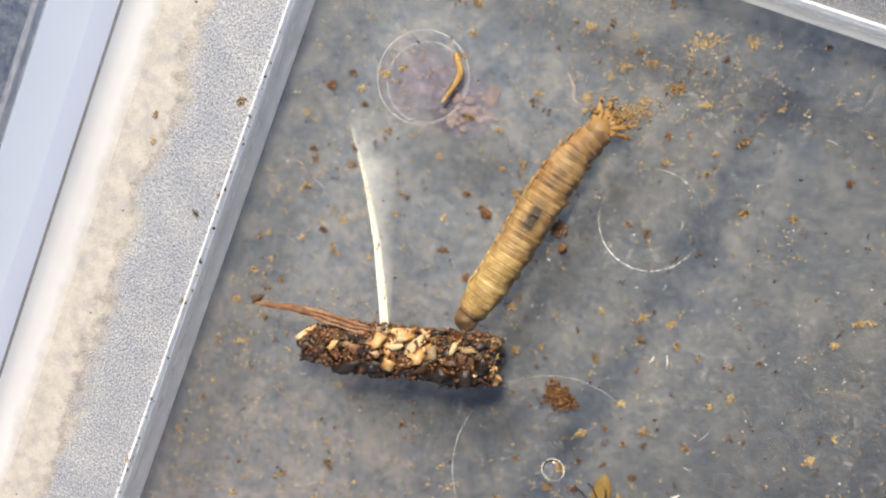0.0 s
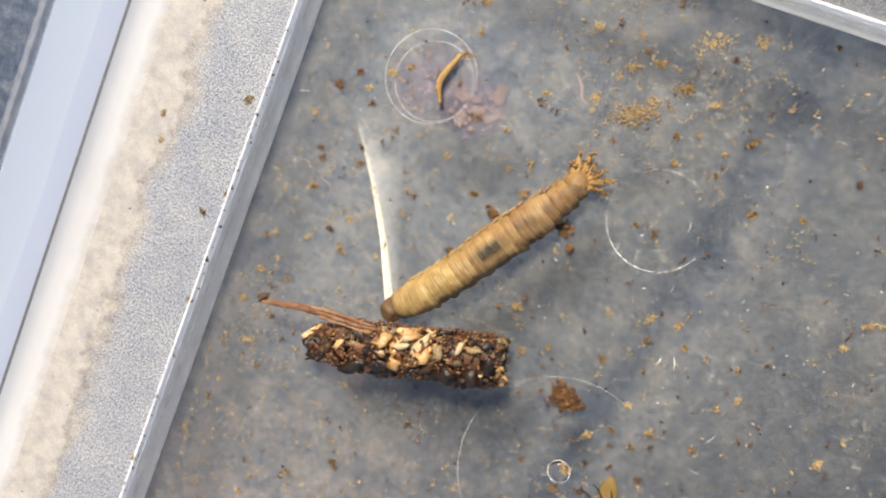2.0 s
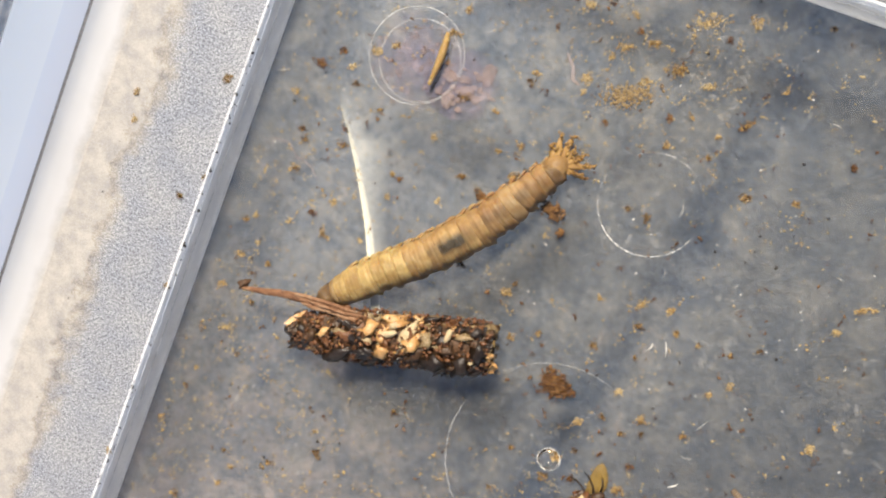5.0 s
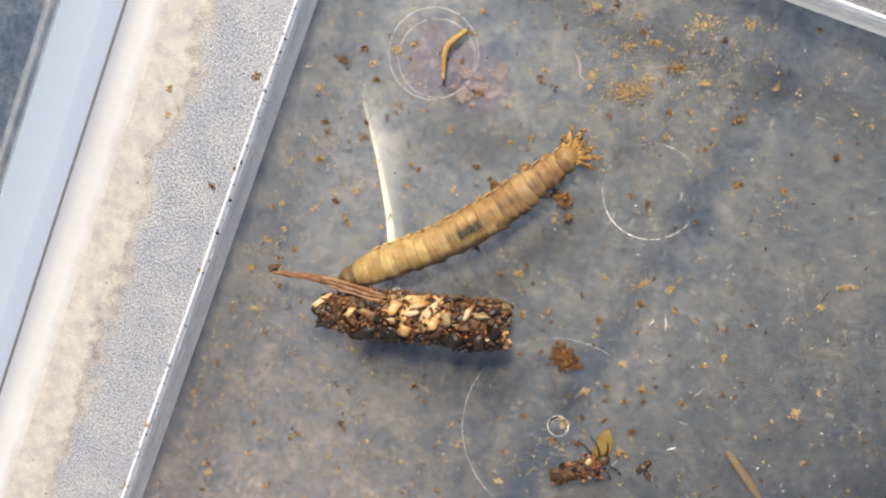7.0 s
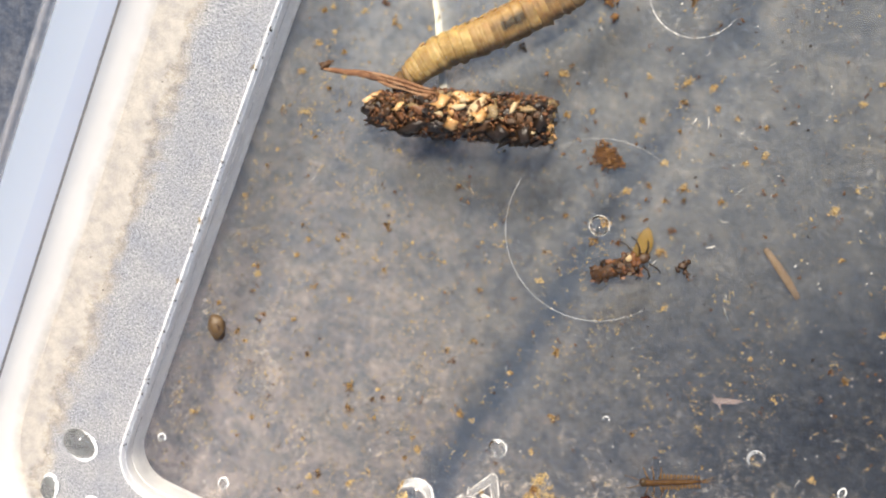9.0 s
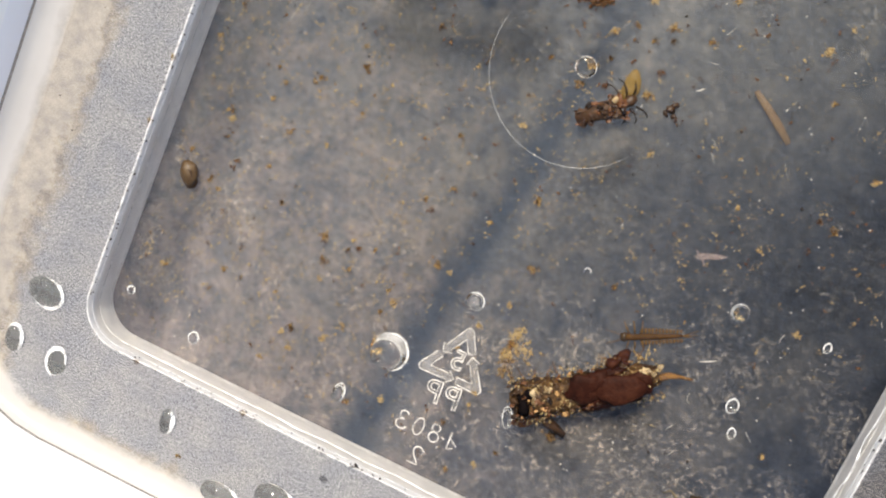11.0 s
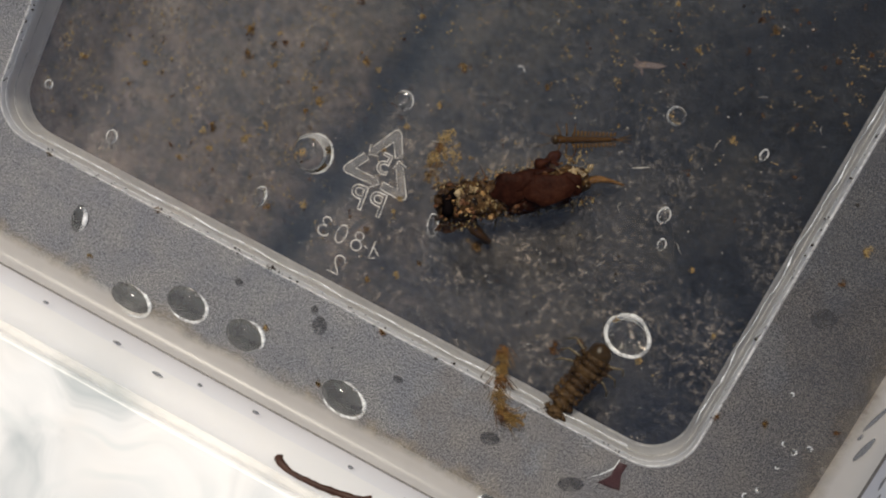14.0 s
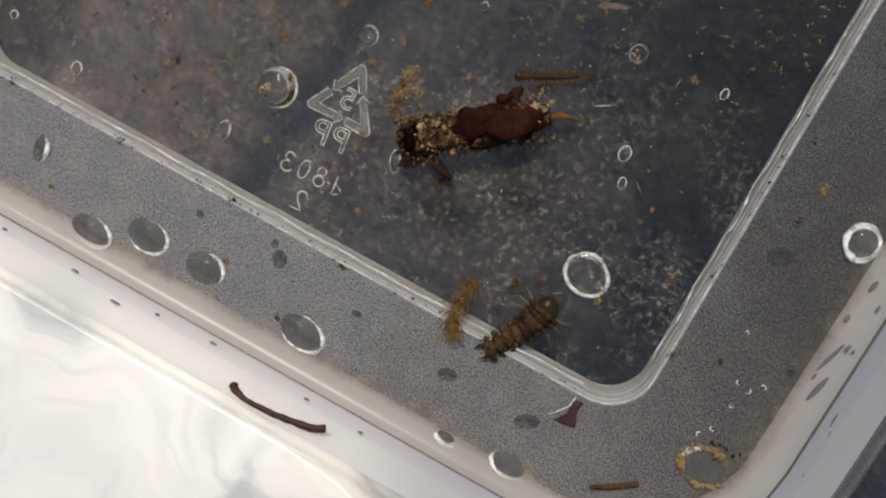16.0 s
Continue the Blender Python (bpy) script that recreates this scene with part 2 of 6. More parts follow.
bump(nt, p, noise_tex(nt, 1500, 3, 0.6, vec), 0.15, 0.0002)

M_CLEAR, nt, p, out = mat("clear_plastic_edge")
p.inputs["Roughness"].default_value = 0.18
milky(nt, p, out, ramp(nt, noise_tex(nt, 300, 3), [(0.3, (0.84, 0.84, 0.86)), (0.7, (0.95, 0.94, 0.93))]), ramp(nt, noise_tex(nt, 260, 3), [(0.3, (0.38, 0.38, 0.38)), (0.7, (0.26, 0.26, 0.26))]), 0.56)

M_BACK, nt, p, out = mat("clear_plastic_outside")
p.inputs["Base Color"].default_value = (0.7, 0.7, 0.72, 1)
p.inputs["Roughness"].default_value = 0.2
see_through(nt, p, out, 0.93)

M_FOOT, nt, p, out = mat("clear_plastic_foot")
p.inputs["Base Color"].default_value = (0.5, 0.5, 0.5, 1)
see_through(nt, p, out, 0.975)

M_BEAD, nt, p, out = mat("bright_plastic_bead")
p.inputs["Roughness"].default_value = 0.12
milky(nt, p, out, ramp(nt, noise_tex(nt, 200, 3), [(0.3, (0.8, 0.8, 0.8)), (0.7, (0.92, 0.92, 0.9))]), ramp(nt, noise_tex(nt, 500, 4, 0.7), [(0.40, (0.14, 0.14, 0.14)), (0.60, (0.80, 0.80, 0.80))]), 0.5)



def frost(nt, vec):
    """The fine grain of the frosted plastic: its colour and its height."""
    speck = maths(nt, "ADD", maths(nt, "MULTIPLY", noise_tex(nt, 7800, 2, 0.5, vec), 0.80), maths(nt, "MULTIPLY", noise_tex(nt, 3000, 2, 0.5, vec), 0.20))
    big = noise_tex(nt, 220, 4, 0.6, vec)
    col = blend(nt, 1.0, ramp(nt, speck, [(0.39, (0.085, 0.095, 0.11)), (0.5, (0.362, 0.366, 0.392)), (0.61, (0.93, 0.92, 0.93))]), ramp(nt, big, [(0.35, (0.8, 0.82, 0.86)), (0.65, (1, 0.99, 0.96))]), "MULTIPLY")
    xyz = nt.nodes.new("ShaderNodeSeparateXYZ")
    nt.links.new(vec, xyz.inputs[0])
    corner = ramp(nt, maths(nt, "ADD", maths(nt, "SUBTRACT", maths(nt, "MULTIPLY", xyz.outputs[0], 8.0), maths(nt, "MULTIPLY", xyz.outputs[1], 7.0)), maths(nt, "MULTIPLY", noise_tex(nt, 120, 5, 0.6, vec), 0.7)), [(0.95, (0, 0, 0)), (1.5, (0.40, 0.40, 0.40))])
    col = blend(nt, corner, col, blend(nt, 1.0, col, (0.82, 0.71, 0.60), "MULTIPLY"))
    dx = maths(nt, "SUBTRACT", maths(nt, "ABSOLUTE", maths(nt, "SUBTRACT", xyz.outputs[0], 0.05)), 0.05)
    dy = maths(nt, "SUBTRACT", maths(nt, "ABSOLUTE", maths(nt, "SUBTRACT", xyz.outputs[1], 0.0595)), 0.0595)
    near = maths(nt, "MULTIPLY", maths(nt, "ADD", maths(nt, "MAXIMUM", maths(nt, "SUBTRACT", maths(nt, "MAXIMUM", dx, dy), 0.0012), maths(nt, "SUBTRACT", 0.0022, xyz.outputs[0])), maths(nt, "MULTIPLY", maths(nt, "SUBTRACT", noise_tex(nt, 150, 6, 0.7, vec), 0.5), 0.012)), 68.0)
    stained = ramp(nt, noise_tex(nt, 420, 5, 0.7, vec), [(0.36, (0.24, 0.20, 0.15)), (0.50, (0.48, 0.39, 0.27)), (0.64, (0.72, 0.61, 0.45))])
    stained = blend(nt, ramp(nt, near, [(0.95, (0, 0, 0)), (1.0, (0.5, 0.5, 0.5))]), stained, (0.70, 0.66, 0.62))
    return blend(nt, ramp(nt, near, [(0.78, (0, 0, 0)), (1.0, (0.80, 0.80, 0.80))]), col, stained), speck


M_BAND, nt, p, out = mat("frosted_plastic")
vec = coords(nt)
col, speck = frost(nt, vec)
p.inputs["Roughness"].default_value = 0.4
bump(nt, p, speck, 0.3, 0.0002)
xyz = nt.nodes.new("ShaderNodeSeparateXYZ")
nt.links.new(vec, xyz.inputs[0])
# shade on the east side painted in: band darker and clearer there
to_east = maths(nt, "ADD", maths(nt, "MULTIPLY", xyz.outputs[0], 8.0), maths(nt, "MULTIPLY", xyz.outputs[1], 5.0))
east_shade = ramp(nt, to_east, [(0.72, (1, 1, 1)), (1.05, (0.50, 0.49, 0.49))])
milky(nt, p, out, blend(nt, 1.0, col, east_shade, "MULTIPLY"), ramp(nt, to_east, [(0.72, (0.26, 0.26, 0.26)), (1.05, (0.48, 0.48, 0.48))]), 0.5)

M_FILLET, nt, p, out = mat("wall_foot_plastic")
vec = coords(nt)
xyz = nt.nodes.new("ShaderNodeSeparateXYZ")
nt.links.new(vec, xyz.inputs[0])
p.inputs["Roughness"].default_value = 0.3
rise = maths(nt, "ADD", maths(nt, "MULTIPLY", maths(nt, "SUBTRACT", xyz.outputs[2], 0.0050), 5000.0), maths(nt, "MULTIPLY", maths(nt, "SUBTRACT", noise_tex(nt, 120, 4, 0.6, vec), 0.5), 0.9))
clean = ramp(nt, noise_tex(nt, 70, 4, 0.6, vec), [(0.3, (0.63, 0.61, 0.60)), (0.7, (0.70, 0.68, 0.665))])
col = blend(nt, ramp(nt, rise, [(0.02, (0, 0, 0)), (0.50, (1, 1, 1))]), frost(nt, vec)[0], clean)
milky(nt, p, out, col, ramp(nt, rise, [(0.02, (0.36, 0.36, 0.36)), (0.55, (0.14, 0.14, 0.14))]), 0.50)

M_SEAM, nt, p, out = mat("seam_plastic")
p.inputs["Base Color"].default_value = (0.075, 0.068, 0.065, 1)
p.inputs["Roughness"].default_value = 0.4
see_through(nt, p, out, 0.2)

M_WALL, nt, p, out = mat("milky_plastic")
vec = coords(nt)
p.inputs["Roughness"].default_value = 0.25
xyz = nt.nodes.new("ShaderNodeSeparateXYZ")
nt.links.new(vec, xyz.inputs[0])
up = maths(nt, "ADD", maths(nt, "MULTIPLY", xyz.outputs[2], 90.0), maths(nt, "MULTIPLY", maths(nt, "SUBTRACT", noise_tex(nt, 40, 2, 0.5, vec), 0.5), 0.15))
milky(nt, p, out, ramp(nt, up, [(0.60, (0.80, 0.79, 0.84)), (1.0, (0.86, 0.87, 0.93)), (1.5, (0.93, 0.93, 0.95))]), 0.16, 0.40)

M_RIM, nt, p, out = mat("rim_plastic")
p.inputs["Roughness"].default_value = 0.3
milky(nt, p, out, ramp(nt, noise_tex(nt, 180, 5), [(0.35, (0.80, 0.66, 0.58)), (0.6, (0.96, 0.88, 0.84))]), ramp(nt, noise_tex(nt, 160, 4, 0.7), [(0.38, (0.90, 0.90, 0.90)), (0.6, (0.985, 0.985, 0.985))]), 0.6)

M_MARK, nt, p, out = mat("raised_plastic_line")
p.inputs["Base Color"].default_value = (0.82, 0.80, 0.78, 1)
p.inputs["Roughness"].default_value = 0.2
see_through(nt, p, out, ramp(nt, noise_tex(nt, 700, 3), [(0.35, (0.30, 0.30, 0.30)), (0.65, (0.80, 0.80, 0.80))]))

M_RINGMARK, nt, p, out = mat("faint_raised_ring")
p.inputs["Base Color"].default_value = (0.80, 0.79, 0.77, 1)
p.inputs["Roughness"].default_value = 0.25
see_through(nt, p, out, ramp(nt, noise_tex(nt, 420, 4, 0.75), [(0.38, (0.30, 0.30, 0.30)), (0.58, (0.94, 0.94, 0.94))]))

M_RINGLINE, nt, p, out = mat("fine_raised_ring")
p.inputs["Base Color"].default_value = (0.80, 0.80, 0.79, 1)
p.inputs["Roughness"].default_value = 0.25
see_through(nt, p, out, ramp(nt, noise_tex(nt, 120, 3, 0.6), [(0.35, (0.68, 0.68, 0.68)), (0.65, (0.88, 0.88, 0.88))]))

M_FILLMARK, nt, p, out = mat("raised_plastic_face")
p.inputs["Base Color"].default_value = (0.78, 0.76, 0.75, 1)
p.inputs["Roughness"].default_value = 0.3
see_through(nt, p, out, 0.90)

# focused sunlight painted as a pale film that fades towards the top
M_STREAK, nt, p, out = mat("caustic_streak")
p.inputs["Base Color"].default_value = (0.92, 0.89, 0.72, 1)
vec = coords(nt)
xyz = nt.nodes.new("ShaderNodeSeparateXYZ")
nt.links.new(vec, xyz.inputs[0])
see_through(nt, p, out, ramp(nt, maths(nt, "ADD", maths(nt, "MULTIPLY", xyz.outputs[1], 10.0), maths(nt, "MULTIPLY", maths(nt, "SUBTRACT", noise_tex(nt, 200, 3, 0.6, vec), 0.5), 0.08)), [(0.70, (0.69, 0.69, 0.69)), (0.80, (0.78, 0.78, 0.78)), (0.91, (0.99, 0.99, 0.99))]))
# glow beside the caustic, painted as a film that thins sideways
M_FAN, nt, p, out = mat("caustic_fan")
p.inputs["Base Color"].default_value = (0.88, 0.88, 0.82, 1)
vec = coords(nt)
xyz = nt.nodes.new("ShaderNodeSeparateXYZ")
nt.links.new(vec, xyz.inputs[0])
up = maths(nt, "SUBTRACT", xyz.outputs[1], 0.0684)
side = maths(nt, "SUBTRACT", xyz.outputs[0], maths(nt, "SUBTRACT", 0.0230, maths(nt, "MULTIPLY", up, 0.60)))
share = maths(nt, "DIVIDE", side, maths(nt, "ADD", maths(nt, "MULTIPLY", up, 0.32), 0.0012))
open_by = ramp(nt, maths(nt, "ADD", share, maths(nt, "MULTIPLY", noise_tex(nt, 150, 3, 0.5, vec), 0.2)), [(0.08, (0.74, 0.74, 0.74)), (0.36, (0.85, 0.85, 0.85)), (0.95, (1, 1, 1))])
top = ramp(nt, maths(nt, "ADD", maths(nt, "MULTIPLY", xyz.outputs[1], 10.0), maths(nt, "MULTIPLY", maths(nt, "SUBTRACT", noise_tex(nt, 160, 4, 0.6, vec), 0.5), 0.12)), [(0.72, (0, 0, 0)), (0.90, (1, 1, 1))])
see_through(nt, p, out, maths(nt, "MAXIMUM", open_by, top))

M_WATER, nt, p, out = mat("water")
clear, gloss, fres, mix = nt.nodes.new("ShaderNodeBsdfTransparent"), node(nt, "BsdfGlossy", Roughness=0.02), node(nt, "Fresnel", IOR=1.33), nt.nodes.new("ShaderNodeMixShader")
nt.links.new(fres.outputs[0], mix.inputs[0])
nt.links.new(clear.outputs[0], mix.inputs[1])
nt.links.new(gloss.outputs[0], mix.inputs[2])
nt.links.new(mix.outputs[0], out.inputs["Surface"])
wb = node(nt, "Bump", Strength=0.15, Distance=0.001)
nt.links.new(noise_tex(nt, 60, 2), wb.inputs["Height"])
nt.links.new(wb.outputs[0], gloss.inputs["Normal"])

M_SHEET, nt, p, out = mat("white_board")
vec = coords(nt)
warp = nt.nodes.new("ShaderNodeTexNoise")
warp.inputs["Scale"].default_value, warp.inputs["Detail"].default_value = 45.0, 2.0
nt.links.new(vec, warp.inputs["Vector"])
bent = nt.nodes.new("ShaderNodeVectorMath")
bent.operation = "MULTIPLY_ADD"
bent.inputs[1].default_value = (0.030, 0.030, 0.0)
nt.links.new(warp.outputs["Color"], bent.inputs[0])
nt.links.new(vec, bent.inputs[2])
# caustic swirls of light painted as faint grey curls
curl = node(nt, "TexWave", Scale=70.0, Distortion=5.0, Detail=3.0)
curl.wave_type = "RINGS"
nt.links.new(bent.outputs[0], curl.inputs["Vector"])
line = maths(nt, "MULTIPLY", ramp(nt, curl.outputs["Fac"], [(0.0, (1, 1, 1)), (0.16, (0, 0, 0))]), ramp(nt, noise_tex(nt, 70, 3, 0.5, vec), [(0.42, (0, 0, 0)), (0.60, (0.5, 0.5, 0.5))]))
cloud = ramp(nt, noise_tex(nt, 48, 4, 0.5, bent.outputs[0], 0.8), [(0.36, (0.52, 0.56, 0.57)), (0.48, (0.83, 0.835, 0.83)), (0.60, (0.93, 0.925, 0.91))])
warm = ramp(nt, noise_tex(nt, 90, 3, 0.5, vec), [(0.45, (1, 1, 1)), (0.7, (1.0, 0.975, 0.95))])
nt.links.new(blend(nt, line, blend(nt, 1.0, cloud, warm, "MULTIPLY"), (0.71, 0.755, 0.75)), p.inputs["Base Color"])
p.inputs["Roughness"].default_value = 0.35

# animals, grains and debris
def larva_skin(name, stops, gut):
    """Translucent skin with wrinkles; gut is the share of the dark gut that shows along the middle."""
    m = mottled(name, stops, 2.4, 0.6, 0.4, 0.2, sub=0.4, vary=0.02, tone=0.42, spec=0.28, clear=0.24)
    nt = m.node_tree
    p = nt.nodes["Principled BSDF"]
    old = p.inputs["Base Color"].links[0].from_socket
    vec = coords(nt)
    xyz = nt.nodes.new("ShaderNodeSeparateXYZ")
    nt.links.new(vec, xyz.inputs[0])
    info = nt.nodes.new("ShaderNodeObjectInfo")
    where = nt.nodes.new("ShaderNodeVectorMath")
    nt.links.new(vec, where.inputs[0])
    nt.links.new(info.outputs["Random"], where.inputs[1])
    wave = maths(nt, "MULTIPLY", maths(nt, "SUBTRACT", noise_tex(nt, 420, 4, 0.6, where.outputs[0]), 0.5), 0.0022)
    off = maths(nt, "ABSOLUTE", maths(nt, "ADD", maths(nt, "ADD", xyz.outputs[1], wave), 0.0003))
    dark = maths(nt, "MULTIPLY", ramp(nt, maths(nt, "MULTIPLY", off, 500), [(0.15, (1, 1, 1)), (0.60, (0, 0, 0))]), gut)
    nt.links.new(blend(nt, dark, old, (0.026, 0.021, 0.014)), p.inputs["Base Color"])
    fold = node(nt, "TexWave", Scale=430.0, Distortion=3.5, Detail=2.0)
    fold.inputs["Detail Scale"].default_value = 0.6
    nt.links.new(where.outputs[0], fold.inputs["Vector"])
    bump(nt, p, fold.outputs["Fac"], 0.28, 0.0003)
    return m


SKIN = [(0.28, (0.31, 0.155, 0.055)), (0.45, (0.55, 0.325, 0.120)), (0.58, (0.72, 0.465, 0.185)), (0.75, (0.94, 0.70, 0.36))]
REAR = [(0.28, (0.28, 0.125, 0.042)), (0.48, (0.54, 0.31, 0.12)), (0.7, (0.80, 0.55, 0.27))]
M_LARVA = larva_skin("larva_skin", SKIN, 0.12)
# golden glow of light through the front rings, painted into their skin
M_FRONT = larva_skin("larva_skin_lit_front", [(0.28, (0.36, 0.20, 0.06)), (0.45, (0.62, 0.40, 0.14)), (0.58, (0.90, 0.64, 0.26)), (0.75, (1.0, 0.84, 0.46))], 0.05)
M_FAINT = larva_skin("larva_skin_faint_gut", SKIN, 0.42)
M_GUT = larva_skin("larva_skin_dark_gut", SKIN, 0.92)
M_REAR = larva_skin("larva_skin_rear", REAR, 0.25)
M_REARGUT = larva_skin("larva_skin_rear_gut", REAR, 0.5)
M_COLLAR = mottled("larva_collar", [(0.3, (0.20, 0.12, 0.05)), (0.7, (0.50, 0.33, 0.15))], 4, 0.5, sub=0.3, tone=0.42, clear=0.1)
M_LHEAD = mottled("larva_head", [(0.3, (0.12, 0.07, 0.032)), (0.7, (0.36, 0.22, 0.10))], 4, 0.5, sub=0.2)
M_TAIL = mottled("tail_skin", [(0.3, (0.20, 0.10, 0.035)), (0.7, (0.56, 0.34, 0.13))], 4, 0.5, tone=0.42)
M_LOBE = mottled("tail_lobe_skin", [(0.3, (0.36, 0.17, 0.04)), (0.7, (0.72, 0.45, 0.15))], 5, 0.6, clear=0.1, tone=0.42)
M_MIDGE = mottled("amber_skin", [(0.3, (0.46, 0.25, 0.06)), (0.7, (0.85, 0.60, 0.24))], 6, 0.5, fine=0.5, sub=0.2, tone=0.46, clear=0.2)
M_CRAWL = mottled("brown_skin", [(0.3, (0.030, 0.016, 0.007)), (0.50, (0.115, 0.064, 0.026)), (0.70, (0.33, 0.20, 0.085))], 9, 0.5, fine=0.55, clear=0.08, spec=0.12)
M_CHEAD = mottled("dark_head", [(0.3, (0.03, 0.018, 0.009)), (0.7, (0.13, 0.08, 0.035))], 3, 0.35)
M_LEG = mottled("leg_skin", [(0.3, (0.20, 0.15, 0.08)), (0.7, (0.36, 0.30, 0.19))], 5, 0.4, clear=0.3, tone=0.5)
M_DARK = mottled("dark_silk", [(0.3, (0.03, 0.018, 0.010)), (0.7, (0.22, 0.11, 0.05))], 5, 0.6)
M_AMBER = mottled("amber_grain", [(0.3, (0.38, 0.15, 0.035)), (0.5, (0.66, 0.34, 0.11)), (0.72, (0.85, 0.58, 0.26))], 9, 0.3, clear=0.12, tone=0.5, spec=0.5)
M_CREAM = mottled("cream_grain", [(0.3, (0.46, 0.31, 0.14)), (0.7, (0.76, 0.60, 0.36))], 6, 0.5, tone=0.46)
M_BLACK = mottled("black_grain", [(0.3, (0.008, 0.006, 0.005)), (0.7, (0.06, 0.036, 0.020))], 6, 0.3, spec=0.28)
M_BROWN = mottled("brown_grain", [(0.3, (0.03, 0.015, 0.007)), (0.7, (0.15, 0.075, 0.030))], 9, 0.4, fine=0.5, spec=0.25)
M_RUST = mottled("rust_grain", [(0.3, (0.10, 0.036, 0.016)), (0.7, (0.32, 0.14, 0.055))], 9, 0.4, tone=0.45, spec=0.25, clear=0.1)
M_QUARTZ = mottled("quartz_grain", [(0.3, (0.26, 0.16, 0.07)), (0.7, (0.58, 0.42, 0.22))], 9, 0.3, clear=0.35, tone=0.45, spec=0.25)
M_TWIG = mottled("twig_wood", [(0.3, (0.10, 0.036, 0.016)), (0.52, (0.34, 0.16, 0.075)), (0.75, (0.60, 0.40, 0.24))], 7, 0.65, fine=0.5, bump_by=0.6, tone=0.42)
M_SILK = mottled("pale_silk", [(0.3, (0.22, 0.12, 0.035)), (0.7, (0.62, 0.42, 0.17))], 7, 0.5, clear=0.45, tone=0.45)
M_SILT = mottled("orange_silt", [(0.18, (0.06, 0.03, 0.010)), (0.34, (0.34, 0.18, 0.045)), (0.52, (0.66, 0.42, 0.14)), (0.72, (0.86, 0.66, 0.34))], 8, 0.7, clear=0.42, tone=0.46, vary=0.5)
M_RUSTY = mottled("rusty_silt", [(0.2, (0.03, 0.014, 0.006)), (0.38, (0.20, 0.085, 0.024)), (0.7, (0.56, 0.29, 0.09))], 8, 0.7, clear=0.30, tone=0.38, vary=0.3)
M_SPECK = mottled("dark_speck", [(0.3, (0.012, 0.009, 0.007)), (0.7, (0.07, 0.04, 0.02))], 8, 0.5)
M_FLECK = mottled("white_fleck", [(0.3, (0.62, 0.60, 0.56)), (0.7, (0.9, 0.88, 0.84))], 8, 0.35, tone=0.75, clear=0.35)
M_GOLD = mottled("gold_fleck", [(0.3, (0.50, 0.33, 0.10)), (0.7, (0.85, 0.68, 0.34))], 8, 0.5, clear=0.25, tone=0.5, vary=0.3)
M_SAND = mottled("pale_sand", [(0.3, (0.36, 0.22, 0.08)), (0.7, (0.70, 0.52, 0.27))], 8, 0.5, clear=0.2, tone=0.5)
M_PINK = mottled("pink_flake", [(0.3, (0.48, 0.34, 0.32)), (0.7, (0.76, 0.61, 0.56))], 8, 0.5, clear=0.80, tone=0.60)
M_MAROON = mottled("maroon_leaf", [(0.3, (0.012, 0.005, 0.004)), (0.5, (0.055, 0.015, 0.008)), (0.72, (0.12, 0.04, 0.02))], 2.2, 0.6, fine=0.4, bump_by=0.5, spec=0.05)
M_AMBERLEAF = mottled("amber_leaf", [(0.3, (0.36, 0.20, 0.028)), (0.7, (0.56, 0.36, 0.07))], 3, 0.5, clear=0.42, tone=0.38)
M_STALK = mottled("tan_stalk", [(0.3, (0.34, 0.20, 0.09)), (0.7, (0.58, 0.40, 0.22))], 6, 0.5, clear=0.66, tone=0.45)
M_NYMPH = mottled("nymph_amber", [(0.3, (0.12, 0.055, 0.012)), (0.7, (0.34, 0.19, 0.05))], 6, 0.4, clear=0.15, tone=0.40)
M_NYMPHD = mottled("nymph_brown", [(0.3, (0.05, 0.022, 0.006)), (0.7, (0.20, 0.10, 0.03))], 9, 0.6, spec=0.08)
M_HOLE = mottled("hollow_shade", [(0.3, (0.006, 0.005, 0.006)), (0.7, (0.016, 0.012, 0.012))], 4, 0.9, spec=0.0)
M_TUBE2 = mottled("sandy_tube", [(0.40, (0.016, 0.009, 0.005)), (0.50, (0.08, 0.04, 0.014)), (0.60, (0.20, 0.11, 0.042)), (0.70, (0.60, 0.42, 0.20))], 4.5, 0.5, fine=0.5, bump_by=0.6, tone=0.40, spec=0.1)
M_TWIGD = mottled("dark_twig", [(0.3, (0.06, 0.022, 0.014)), (0.7, (0.20, 0.09, 0.06))], 4, 0.5)
M_SHELL = mottled("snail_brown", [(0.3, (0.08, 0.045, 0.02)), (0.5, (0.22, 0.14, 0.07)), (0.7, (0.34, 0.24, 0.13))], 3, 0.45)
M_PURPLE = mottled("purple_film", [(0.3, (0.08, 0.035, 0.04)), (0.7, (0.24, 0.12, 0.13))], 3, 0.4, clear=0.2)

M_SMEAR, nt, p, out = mat("purple_smear")
vec = coords(nt)
p.inputs["Roughness"].default_value = 0.5
nt.links.new(ramp(nt, noise_tex(nt, 500, 5, 0.65, vec), [(0.42, (0.055, 0.048, 0.085)), (0.56, (0.12, 0.088, 0.125)), (0.68, (0.40, 0.29, 0.31))]), p.inputs["Base Color"])
rim_off = nt.nodes.new("ShaderNodeVectorMath")
rim_off.operation = "LENGTH"
nt.links.new(vec, rim_off.inputs[0])
see_through(nt, p, out, ramp(nt, maths(nt, "ADD", maths(nt, "MULTIPLY", rim_off.outputs["Value"], 100.0), maths(nt, "MULTIPLY", maths(nt, "SUBTRACT", noise_tex(nt, 330, 5, 0.7, vec), 0.5), 1.1)), [(0.15, (0.50, 0.50, 0.50)), (0.58, (1, 1, 1))]))

